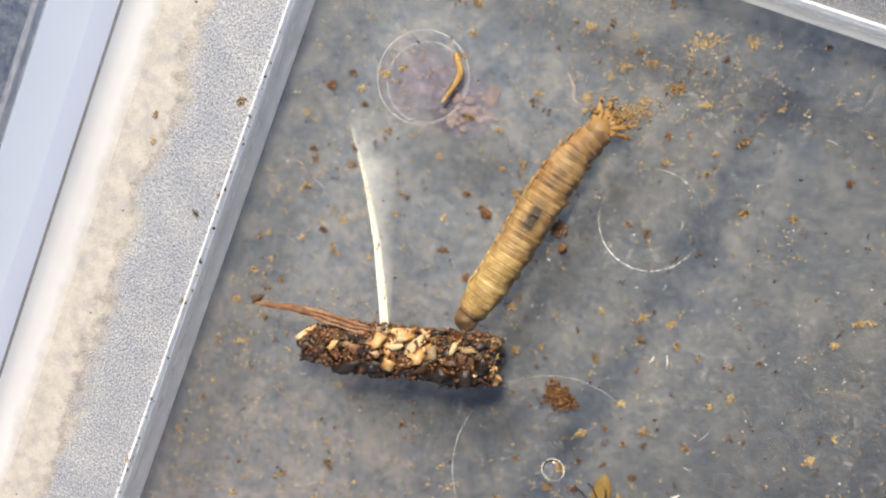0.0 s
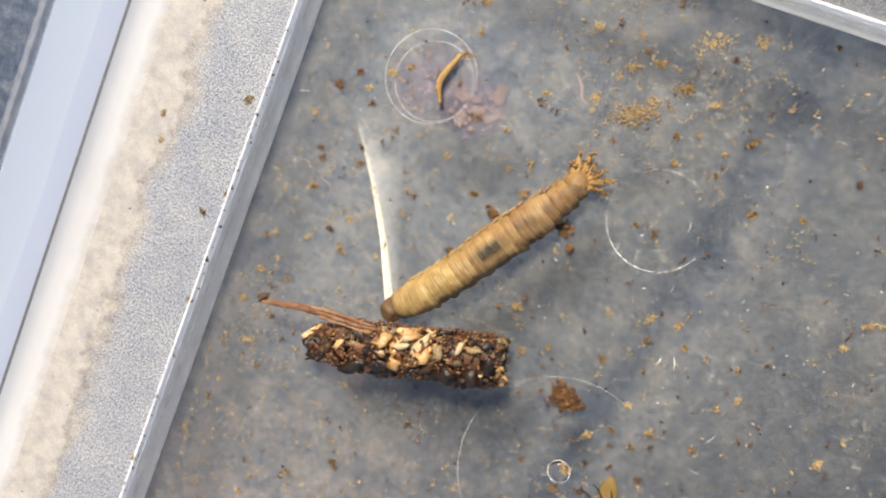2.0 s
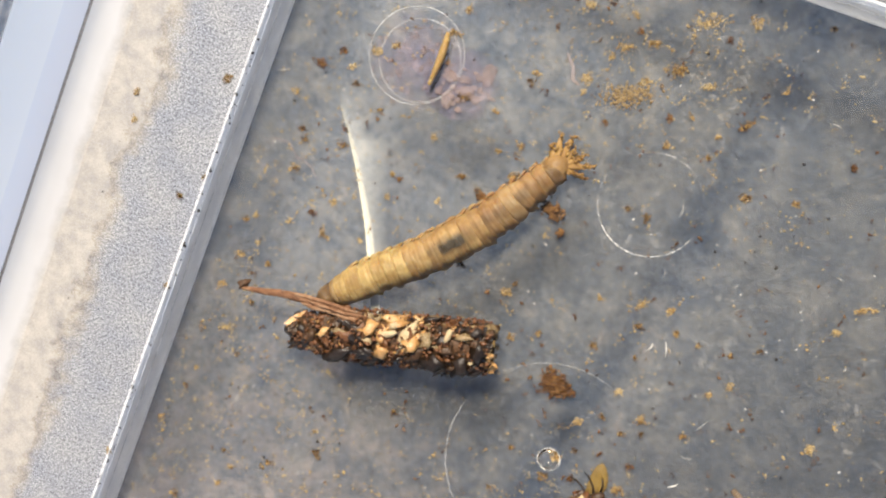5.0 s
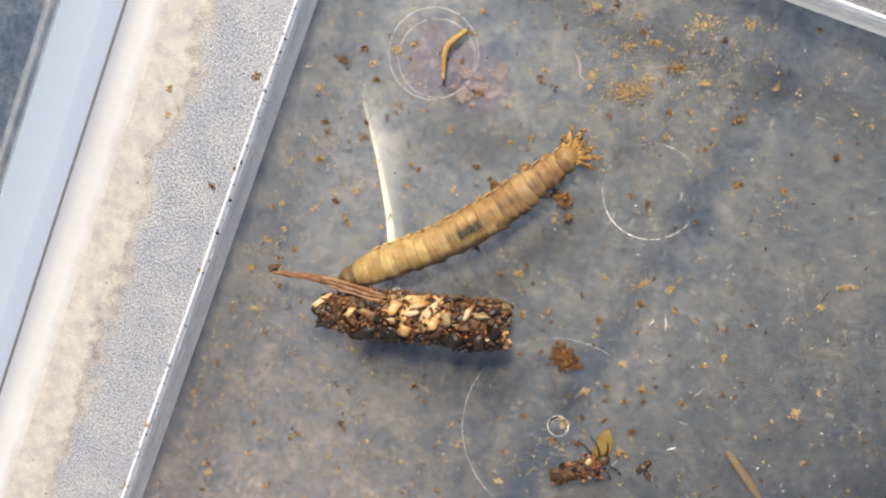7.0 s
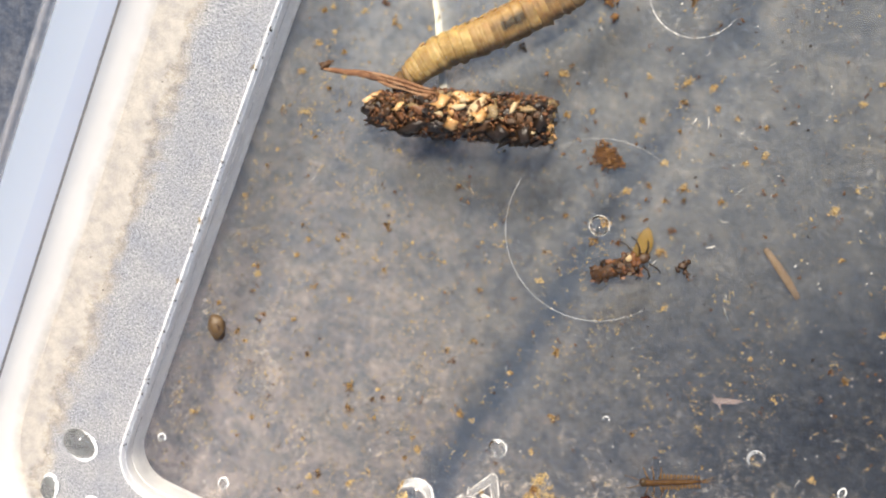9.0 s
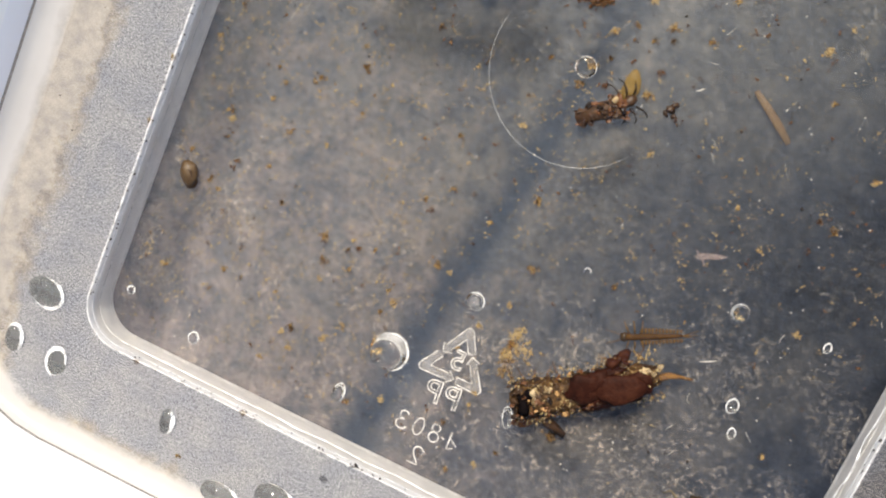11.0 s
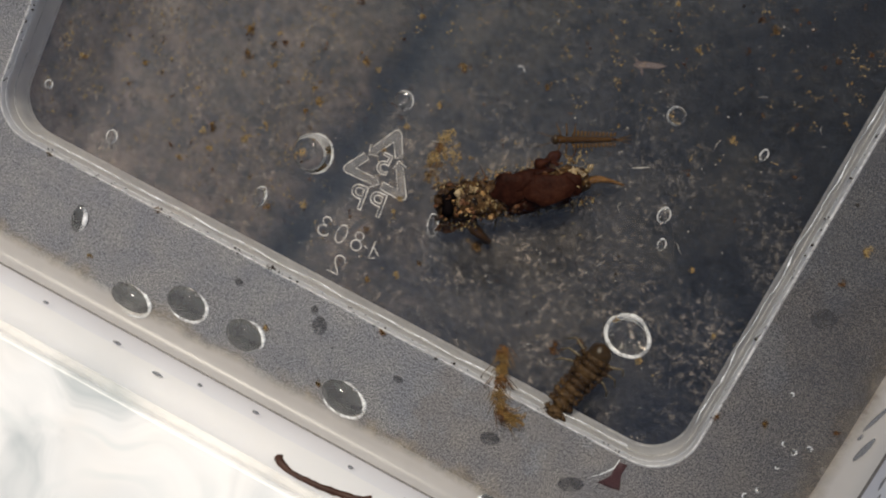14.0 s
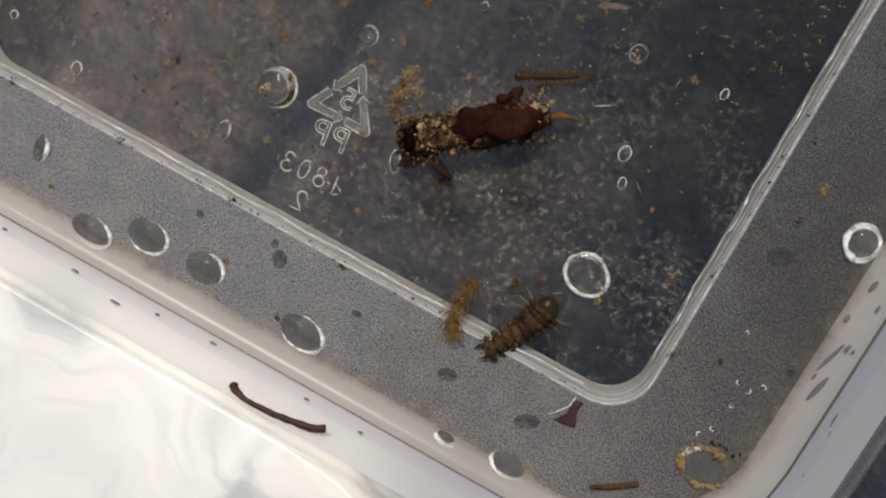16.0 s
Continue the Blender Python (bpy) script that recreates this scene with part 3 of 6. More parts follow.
M_THREAD = mottled("debris_thread", [(0.3, (0.26, 0.13, 0.03)), (0.7, (0.62, 0.40, 0.14))], 8, 0.7, clear=0.58, tone=0.5)

M_DROP, nt, p, out = mat("water_drop")
p.inputs["Base Color"].default_value = (0.95, 0.96, 0.97, 1)
p.inputs["Roughness"].default_value = 0.02
p.inputs["IOR"].default_value = 1.33
p.inputs["Transmission Weight"].default_value = 1.0
M_FILM, nt, p, out = mat("bubble_edge")
p.inputs["Base Color"].default_value = (0.88, 0.90, 0.92, 1)
p.inputs["Roughness"].default_value = 0.08
see_through(nt, p, out, ramp(nt, noise_tex(nt, 420, 4, 0.7), [(0.42, (0.12, 0.12, 0.12)), (0.58, (0.84, 0.84, 0.84))]))

M_WETDROP, nt, p, out = mat("grey_wall_drop")
p.inputs["Base Color"].default_value = (0.16, 0.165, 0.18, 1)
p.inputs["Roughness"].default_value = 0.06
see_through(nt, p, out, 0.35)

M_BLOTCH, nt, p, out = mat("soft_dark_blotch")
p.inputs["Base Color"].default_value = (0.06, 0.06, 0.066, 1)
p.inputs["Roughness"].default_value = 0.4
see_through(nt, p, out, ramp(nt, noise_tex(nt, 500, 4, 0.7), [(0.35, (0.58, 0.58, 0.58)), (0.65, (0.85, 0.85, 0.85))]))

M_WET, nt, p, out = mat("wet_clear_patch")
p.inputs["Base Color"].default_value = (0.075, 0.077, 0.080, 1)
p.inputs["Roughness"].default_value = 0.2
see_through(nt, p, out, ramp(nt, noise_tex(nt, 300, 3), [(0.3, (0.05, 0.05, 0.05)), (0.7, (0.30, 0.30, 0.30))]))


# ---- mesh helpers, in centimetres ----
def ico(level):
    bm = bmesh.new()
    bmesh.ops.create_icosphere(bm, subdivisions=level, radius=1.0)
    bm.verts.index_update()
    vs = [v.co.copy() for v in bm.verts]
    fs = [[v.index for v in f.verts] for f in bm.faces]
    bm.free()
    return vs, fs


ICO = {n: ico(n) for n in (1, 2, 3)}


class Geo:
    """Gathers one mesh."""

    def __init__(self):
        self.v, self.f, self.back = [], [], None

    def add(self, verts, faces):
        k = len(self.v)
        self.v += [tuple(v) for v in verts]
        self.f += [[k + i for i in f] for f in faces]
        return self

    def blob(self, c, r, turn=(0, 0, 0), rough=0.25, level=1, seed=0.0, freq=1.3):
        vs, fs = ICO[level]
        rot = Euler([radians(a) for a in turn]).to_matrix()
        off = Vector((seed * 7.3, seed * 3.1, seed * 1.7))
        out = []
        for v in vs:
            k = 1 + rough * noise.noise(v * freq + off) * 1.6
            out.append(Vector(c) + rot @ Vector((v.x * r[0] * k, v.y * r[1] * k, v.z * r[2] * k)))
        return self.add(out, fs)

    def tube(self, pts, radii, n=8, flat=1.0, wobble=0.0, seed=0.0):
        """A capped tube along pts; radii one for each point; flat squeezes it in height."""
        pts = [Vector(p) for p in pts]
        vs, fs = [], []
        for i, p in enumerate(pts):
            t = (pts[min(i + 1, len(pts) - 1)] - pts[max(i - 1, 0)]).normalized()
            side = t.cross(Vector((0, 0, 1)))
            side = side.normalized() if side.length > 1e-4 else Vector((1, 0, 0))
            up = side.cross(t)
            for k in range(n):
                a = 2 * math.pi * k / n
                r = radii[i] * (1 + wobble * noise.noise(Vector((i * 0.9 + seed, math.cos(a) * 1.5, math.sin(a) * 1.5))))
                vs.append(p + side * math.cos(a) * r + up * math.sin(a) * r * flat)
        for i in range(len(pts) - 1):
            for k in range(n):
                fs.append([i * n + k, i * n + (k + 1) % n, (i + 1) * n + (k + 1) % n, (i + 1) * n + k])
        fs += [list(range(n))[::-1], [(len(pts) - 1) * n + k for k in range(n)]]
        return self.add(vs, fs)

    def loft(self, loops, caps=False, closed=False):
        n = len(loops[0])
        vs = [p for lp in loops for p in lp]
        fs, m = [], len(loops)
        for i in range(m if closed else m - 1):
            j = (i + 1) % m
            for k in range(n):
                fs.append([i * n + k, i * n + (k + 1) % n, j * n + (k + 1) % n, j * n + k])
        if caps:
            fs += [list(range(n))[::-1], [(m - 1) * n + k for k in range(n)]]
        return self.add(vs, fs)

    def ring(self, c, rx, ry, thick, n=48, turn=0.0, start=0.0, end=360.0, uneven=0.0, seed=0.0, squash=0.6):
        """A ring, or an arc of one that tapers to its ends."""
        whole = end - start >= 360
        pts, rad = [], []
        for i in range(n + (0 if whole else 1)):
            u = i / n
            a = radians(start + (end - start) * u)
            k = 1 + uneven * noise.noise(Vector((math.cos(a), math.sin(a), seed)))
            x, y = math.cos(a) * rx * k, math.sin(a) * ry * k
            ct, st = math.cos(radians(turn)), math.sin(radians(turn))
            pts.append(Vector((c[0] + x * ct - y * st, c[1] + x * st + y * ct, c[2])))
            w = 1 + 0.45 * noise.noise(Vector((math.cos(a) * 2, math.sin(a) * 2, seed + 5)))
            rad.append(thick * w * (1 if whole else max(0.12, math.sin(math.pi * u) ** 0.6)))
        if not whole:
            return self.tube(pts, rad, 6, squash)
        loops = []
        for i, p in enumerate(pts):
            out = (p - Vector(c)).normalized()
            loops.append([p + out * math.cos(b) * rad[i] + Vector((0, 0, math.sin(b) * rad[i] * squash))
                          for b in (2 * math.pi * k / 6 for k in range(6))])
        return self.loft(loops, closed=True)

    def plate(self, outline, z, thick, bend=0.0):
        """A thin flake with the outline (x, y), arched by bend."""
        cx = sum(p[0] for p in outline) / len(outline)
        cy = sum(p[1] for p in outline) / len(outline)
        big = max(math.hypot(p[0] - cx, p[1] - cy) for p in outline)
        rings = []
        for s in (1.0, 0.92, 0.5):
            rings.append([(cx + (p[0] - cx) * s, cy + (p[1] - cy) * s,
                           z + thick * (0.0 if s == 1 else 1.0) + bend * (1 - (s * math.hypot(p[0] - cx, p[1] - cy) / big) ** 2)) for p in outline])
        under = [(x, y, q - thick * (0.4 if k == 0 else 1.0)) for k, rg in ((0, rings[0]),) for x, y, q in rg]
        return self.loft([under] + rings, caps=True)

    def lathe(self, profile, n=20, flat=1.0):
        """Round the local x axis; profile of (x, radius)."""
        loops = [[(x, r * math.cos(2 * math.pi * k / n), r * flat * math.sin(2 * math.pi * k / n)) for k in range(n)] for x, r in profile]
        return self.loft(loops, caps=True)

    def mesh(self, name, material, smooth=True):
        me = bpy.data.meshes.new(name)
        back = self.back
        me.from_pydata([(x * CM, y * CM, z * CM) for x, y, z in self.v], [], self.f)
        me.materials.append(material)
        if back:
            me.materials.append(back[1])
            me.polygons.foreach_set("material_index", [0 if i < back[0] else 1 for i in range(len(me.polygons))])
        me.polygons.foreach_set("use_smooth", [smooth] * len(me.polygons))
        bm = bmesh.new()
        bm.from_mesh(me)
        bmesh.ops.recalc_face_normals(bm, faces=bm.faces)
        bm.to_mesh(me)
        bm.free()
        if back:
            me.set_sharp_from_angle(angle=radians(32))
        me.update()
        return me


def thing(name, x, y, z, label, category, group="", kind=""):
    ob = new(name)
    ob.empty_display_size = 0.002
    ob.location = (x * CM, y * CM, z * CM)
    return tagged(ob, label, category, group, kind)


def part(name, geo, material, parent, label="", at=None, smooth=True):
    ob = new(name, geo.mesh(name, material, smooth) if isinstance(geo, Geo) else geo)
    ob.parent = parent
    if at is not None:
        ob.matrix_basis = at
    return tagged(ob, label) if label else ob


def solo(name, geo, material, x, y, z, label, category, group="", kind="", smooth=True):
    ob = new(name, geo.mesh(name, material, smooth))
    ob.location = (x * CM, y * CM, z * CM)
    return tagged(ob, label, category, group, kind)


def rr(x0, x1, y0, y1, r, z, n=9):
    """A rounded rectangle."""
    out = []
    for cx, cy, a0 in ((x1 - r, y1 - r, 0), (x0 + r, y1 - r, 90), (x0 + r, y0 + r, 180), (x1 - r, y0 + r, 270)):
        for k in range(n):
            a = radians(a0 + 90 * k / (n - 1))
            out.append((cx + r * math.cos(a), cy + r * math.sin(a), z))
    return out


PANEL_X, PANEL_Y, BAND_Z = 10.0, 11.9, 0.5


def tub_loop(d, z, low=1.0):
    """The tub's outline at a distance d outside the recessed panel; low: the share of it at the near side."""
    return rr(-d * 1.03, PANEL_X + d * 0.98, -d * low, PANEL_Y + d, 0.55 + 0.75 * d, z)


def shell(profile, thick=0.07, low=1.0):
    """A moulded wall of the tub with thickness; profile of (d, z)."""
    inner = [tub_loop(d, z, low) for d, z in profile]
    outer = [tub_loop(d + thick * 0.8, z - thick * 0.7, low) for d, z in profile]
    g = Geo().loft(inner + outer[::-1], closed=True)
    g.back = ((len(profile) - 1) * len(inner[0]), M_BACK)
    return g


# ---- table and tub ----
g = Geo()
g.loft([[(-300, -300, 0), (300, -300, 0), (300, 300, 0), (-300, 300, 0)],
        [(-300, -300, -2), (300, -300, -2), (300, 300, -2), (-300, 300, -2)]], caps=True)
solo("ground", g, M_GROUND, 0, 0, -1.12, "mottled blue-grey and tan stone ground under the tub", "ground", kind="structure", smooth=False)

tub = thing("plastic_tub", 5, 5.95, -1.12, "clear frosted plastic tub with a recessed base holding water", "tub")
tub_m = Matrix.Translation((-5 * CM, -5.95 * CM, 1.12 * CM))


def tub_part(name, geo, material, label="", parent=None):
    return part(name, geo, material, parent or tub, label, at=tub_m if parent is None else None)


g = Geo().loft([rr(0, PANEL_X, 0, PANEL_Y, 0.55, -0.08), rr(0, PANEL_X, 0, PANEL_Y, 0.55, 0.0)], caps=True)
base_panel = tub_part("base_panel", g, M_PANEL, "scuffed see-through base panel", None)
tub_part("foot", shell([(1.66, 0.44), (1.69, -1.09)], 0.03), M_FOOT, "clear foot under the base")
tub_part("recess_wall", shell([(0.0, 0.0), (0.012, 0.10), (0.020, 0.26), (0.045, 0.30), (0.055, 0.46), (0.075, 0.53), (0.115, 0.5)], 0.05), M_CLEAR, "clear raised edge round the base")
for d, z, r in ((0.008, 0.04, 0.007), (0.034, 0.295, 0.005), (0.053, 0.455, 0.004), (0.084, 0.533, 0.013)):
    lp = tub_loop(d, z)
    n = len(lp)
    loops = []
    for i, p in enumerate(lp):
        q = Vector(lp[(i + 1) % n]) - Vector(lp[i - 1])
        side = Vector((q.y, -q.x, 0)).normalized()
        w = r * (0.8 + 0.4 * random.random())
        loops.append([Vector(p) + side * math.cos(b) * w + Vector((0, 0, math.sin(b) * w)) for b in (k * math.pi / 3 for k in range(6))])
    tub_part("edge_bead", Geo().loft(loops, closed=True), M_BEAD)
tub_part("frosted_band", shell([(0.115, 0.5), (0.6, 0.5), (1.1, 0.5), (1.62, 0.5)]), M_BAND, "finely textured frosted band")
tub_part("fillet", shell([(1.600, 0.5025), (1.78, 0.512), (1.90, 0.535), (1.98, 0.580), (2.03, 0.650)], low=0.865), M_FILLET, "curved foot of the wall")
tub_part("seam", shell([(2.031, 0.652), (2.054, 0.660), (2.057, 0.671)], 0.03, 0.858), M_SEAM, "fine dark moulding line")
tub_wall = tub_part("wall", shell([(2.058, 0.673), (2.09, 1.1), (2.12, 1.5), (2.16, 1.84)], low=0.856), M_WALL, "milky sloping side wall")
tub_wall.visible_shadow = False   # lets the daylight in
tub_part("rim", shell([(2.165, 1.845), (2.19, 1.91), (2.24, 1.93), (2.28, 1.90), (2.285, 1.82)], 0.05, 0.858), M_RIM, "rounded rim")

# moulded rings in the base
for x, y, r, w, a0, a1 in ((1.65, 9.84, 0.575, 0.006, 0, 360), (1.71, 9.80, 0.49, 0.005, 0, 360), (4.83, 9.22, 0.60, 0.006, 165, 350),
                           (4.83, 9.22, 0.59, 0.003, 20, 130), (4.88, 5.92, 1.215, 0.004, 140, 345), (4.88, 5.92, 1.215, 0.0025, 60, 135)):
    g = Geo().ring((x, y, 0.005), r, r, w, 72, 0, a0, a1, seed=x, squash=0.5)
    tub_part("ring_mark", g, M_RINGMARK if y == 9.22 else M_RINGLINE)

# recycling mark and lettering, raised on the far face and so mirrored
mark = thing("recycling_mark", 0, 0, 0, "", "")
mark.parent, mark.matrix_basis = tub, tub_m
mark["label"] = "raised triangular recycling mark"


def outline_tube(pts, r):
    g = Geo()
    loops, n = [], len(pts)
    for i, p in enumerate(pts):
        q = Vector(pts[(i + 1) % n]) - Vector(pts[i - 1])
        side = Vector((q[1], -q[0], 0)).normalized()
        loops.append([Vector((p[0], p[1], 0.008)) + side * math.cos(b) * r + Vector((0, 0, math.sin(b) * r * 0.7)) for b in (k * math.pi / 3 for k in range(6))])
    return g.loft(loops, closed=True)


def bent_arrow(turn):
    """One of the three arrows, bent at a corner of the triangle, its point on the left limb."""
    c, s = math.cos(radians(turn)), math.sin(radians(turn))
    left, right, half = Vector((-0.5, -0.866)), Vector((0.5, -0.866)), 0.050
    nl, nr, top = Vector((-0.866, 0.5)), Vector((0.866, 0.5)), Vector((0, 0.46))
    tip, neck = top + left * 0.46, top + left * 0.36
    end = top + right * 0.30
    raw = [neck - nl * half, neck - nl * 0.092, tip, neck + nl * 0.092, neck + nl * half]
    raw += [top + Vector((math.cos(radians(a)), math.sin(radians(a)))) * half * 1.25 for a in (140, 115, 90, 65, 40)]
    raw += [end + nr * half, end - nr * half, top - Vector((0, half * 2))]
    return [Vector((4.93 + x * c - y * s, 1.71 + x * s + y * c, 0)) for x, y in raw]


for a in (0, 120, 240):
    shape = bent_arrow(a)
    arrow = part("arrow", outline_tube(shape, 0.011), M_MARK, mark)
    part("arrow_face", Geo().loft([[(q.x, q.y, 0.002) for q in shape], [(q.x, q.y, 0.007) for q in shape]], caps=True), M_FILLMARK, arrow)


def lettering(name, body, x, y, size, turn=0.0, parent=None):
    cu = bpy.data.curves.new(name, "FONT")
    cu.body, cu.size, cu.align_x, cu.align_y = body, size * CM, "CENTER", "CENTER"
    cu.space_character = 1.15
    cu.fill_mode, cu.bevel_depth, cu.bevel_resolution = "NONE", 0.011 * CM, 1
    tmp = new("lettering_source", cu)
    bpy.context.view_layer.update()
    me = bpy.data.meshes.new_from_object(tmp.evaluated_get(bpy.context.evaluated_depsgraph_get()))
    bpy.data.objects.remove(tmp)
    for v in me.vertices:
        v.co.x = -v.co.x
    me.flip_normals()
    me.materials.clear()
    me.materials.append(M_MARK)
    m = pose(x * CM, y * CM, 0.008 * CM, 0, 0, turn)
    return part(name, me, None, parent or tub, at=m if parent else tub_m @ m)


lettering("digit", "5", 4.94, 1.74, 0.40, parent=mark)
lettering("letters", "PP", 4.95, 1.20, 0.46, 5)


def fine_stroke(geo, points, r=0.011):
    """A thin raised line through the points."""
    return geo.tube([(x, y, 0.010) for x, y in points], [r * (0.7 if k in (0, len(points) - 1) else 1.0) for k in range(len(points))], 6, 0.7)


def arc_points(x, y, rx, ry, a0, a1, n=10):
    return [(x + rx * math.cos(radians(a0 + (a1 - a0) * k / n)), y + ry * math.sin(radians(a0 + (a1 - a0) * k / n))) for k in range(n + 1)]


three = fine_stroke(fine_stroke(Geo(), arc_points(4.575, 0.715, 0.060, 0.058, 20, 290)), arc_points(4.580, 0.578, 0.080, 0.072, 75, 345))
nought = Geo().ring((4.819, 0.648, 0.010), 0.068, 0.130, 0.011, 28, -2, squash=0.7)
eight = Geo().ring((5.055, 0.736, 0.010), 0.058, 0.054, 0.009, 22, squash=0.7).ring((5.063, 0.602, 0.010), 0.072, 0.072, 0.011, 24, squash=0.7)
dash = fine_stroke(Geo(), [(5.165, 0.646), (5.195, 0.640), (5.222, 0.639)], 0.008)
four = fine_stroke(fine_stroke(fine_stroke(Geo(), [(5.280, 0.780), (5.284, 0.650), (5.288, 0.522)], 0.012), [(5.288, 0.690), (5.350, 0.648), (5.405, 0.610)], 0.009), [(5.288, 0.524), (5.330, 0.545), (5.372, 0.572)], 0.008)
two = fine_stroke(fine_stroke(Geo(), arc_points(4.957, 0.316, 0.070, 0.066, -15, 200) + [(4.920, 0.235), (4.968, 0.185), (5.015, 0.122)]), [(5.015, 0.122), (4.935, 0.120), (4.852, 0.116)], 0.009)
for glyph in (three, nought, eight, dash, four, two):
    tub_part("mould_number", glyph, M_MARK)

# sun caustic on the base, drawn as flat pale strips
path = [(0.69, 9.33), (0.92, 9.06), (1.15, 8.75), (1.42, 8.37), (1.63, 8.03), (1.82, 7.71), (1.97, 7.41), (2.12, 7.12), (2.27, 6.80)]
def ribbon(points, widths, z):
    """A flat strip along the points."""
    left, right = [], []
    for i, (x, y) in enumerate(points):
        a, b = points[max(i - 1, 0)], points[min(i + 1, len(points) - 1)]
        n = Vector((b[1] - a[1], a[0] - b[0], 0)).normalized() * widths[i]
        left.append((x + n.x, y + n.y, z))
        right.append((x - n.x, y - n.y, z))
    m = len(points)
    return Geo().add(left + right, [[i, i + 1, m + i + 1, m + i] for i in range(m - 1)])


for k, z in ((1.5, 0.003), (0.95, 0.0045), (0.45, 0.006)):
    tub_part("flow_mark", ribbon([(x + 0.03 * (k - 0.5), y) for x, y in path], [0.8 * k * r for r in (0.006, 0.012, 0.018, 0.024, 0.031, 0.037, 0.042, 0.045, 0.045)], z), M_STREAK, "sun caustic painted as a pale streak on the base" if k > 1.2 else "")
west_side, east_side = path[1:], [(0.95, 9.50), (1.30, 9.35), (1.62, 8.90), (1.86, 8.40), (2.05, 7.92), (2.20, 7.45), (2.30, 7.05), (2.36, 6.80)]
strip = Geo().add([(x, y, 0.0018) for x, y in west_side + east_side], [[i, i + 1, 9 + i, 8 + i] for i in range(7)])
tub_part("flow_fan", strip, M_FAN, "faint pale fan of sunlight painted beside the streak")

# water lying in the recess
g = Geo()
lp = [tuple(q) for q in tub_loop(0.05, 0.40)]
g.add([(5, 5.95, 0.40)] + lp, [[0, 1 + i, 1 + (i + 1) % len(lp)] for i in range(len(lp))])
solo("water_surface", g, M_WATER, 0, 0, 0, "still clear shallow water in the tub", "water", kind="structure")

# white board for the bright area beyond the tub, raised clear of its shadow
edge = [(-14, -2.02), (-6, -2.02), (1, -2.02), (4, -2.02), (6.5, -2.03), (7.3, -2.10), (8.0, -2.32), (8.5, -2.75), (8.75, -3.4), (8.85, -5), (8.85, -22), (-14, -22)]
rise = [(0.0, -1.116), (0.0, 1.845), (0.010, 1.87), (0.035, 1.88)]


def drawn_in(d, z):
    """The board's outline, d inside its edge at the tub."""
    return [(x if x < -13 else x - d * (0.0 if x < 6.6 else min(1.0, (x - 6.6) / 2.0)), y if y < -21 else y - d * (1.0 if y > -3 else 0.25), z) for x, y in edge]


board = Geo().loft([drawn_in(d, z) for d, z in rise], caps=True)
solo("white_board", board, M_SHEET, 0, 0, 0, "thick white board beside the tub with caustic swirls painted in faint grey", "board")


# ---- caddis case with grains ----
def case_frame(a, b):
    a, b = Vector(a), Vector(b)
    d = b - a
    return math.degrees(math.atan2(d.y, d.x)), d.length


turn, length = case_frame((1.44, 6.27), (3.79, 7.01))
case = thing("caddis_case", 2.62, 6.64, 0, "caddisfly case of brown, orange and cream sand grains with a twig", "insect case")
case.rotation_euler.z = radians(turn)
R = 0.27


def case_r(u):
    return R * (0.62 + 0.38 * min(1, u / 0.22)) * (1.0 if u < 0.93 else 1 - (u - 0.93) * 1.2)


pts = [(-length / 2 + 0.12 + (length - 0.12) * k / 16, 0, R + 0.02) for k in range(17)]
part("tube", Geo().tube(pts, [case_r(k / 16) * 0.88 for k in range(17)], 14, 0.95, 0.3), M_DARK, case, "dark silk tube")
grain_meshes = {}
for key, m in (("amber", M_AMBER), ("cream", M_CREAM), ("black", M_BLACK), ("brown", M_BROWN), ("rust", M_RUST), ("clear", M_QUARTZ)):
    grain_meshes[key] = [Geo().blob((0, 0, 0), (1, random.uniform(0.5, 0.95), random.uniform(0.5, 0.8)), rough=0.75, level=2, seed=k * 2.3 + len(key), freq=2.2).mesh("grain", m, k % 3 != 0) for k in range(8)]
smooth_cream = Geo().blob((0, 0, 0), (1, 0.8, 0.7), rough=0.22, level=2, seed=4.0).mesh("grain", M_CREAM, True)
rng = random.Random(5)


def case_grain(key, u, a, size, spin, lift=0.0, mesh=None):
    """One grain on the case; u along it, a degrees round it."""
    r, x = case_r(u) + lift, -length / 2 + 0.1 + (length - 0.12) * u
    c, sn = math.cos(radians(a)), math.sin(radians(a))
    m = pose(x * CM, c * r * CM, (R + 0.02 + sn * r * 0.95) * CM, a - 90, 0, 0) @ pose(0, 0, 0, rng.uniform(-24, 24), rng.uniform(-24, 24), spin) @ Matrix.Diagonal((*size, 1))
    part("grain", mesh or rng.choice(grain_meshes[key]), None, case, at=m)


def pick(shares):
    t = rng.random()
    for key, q in shares:
        t -= q
        if t <= 0:
            return key
    return shares[-1][0]


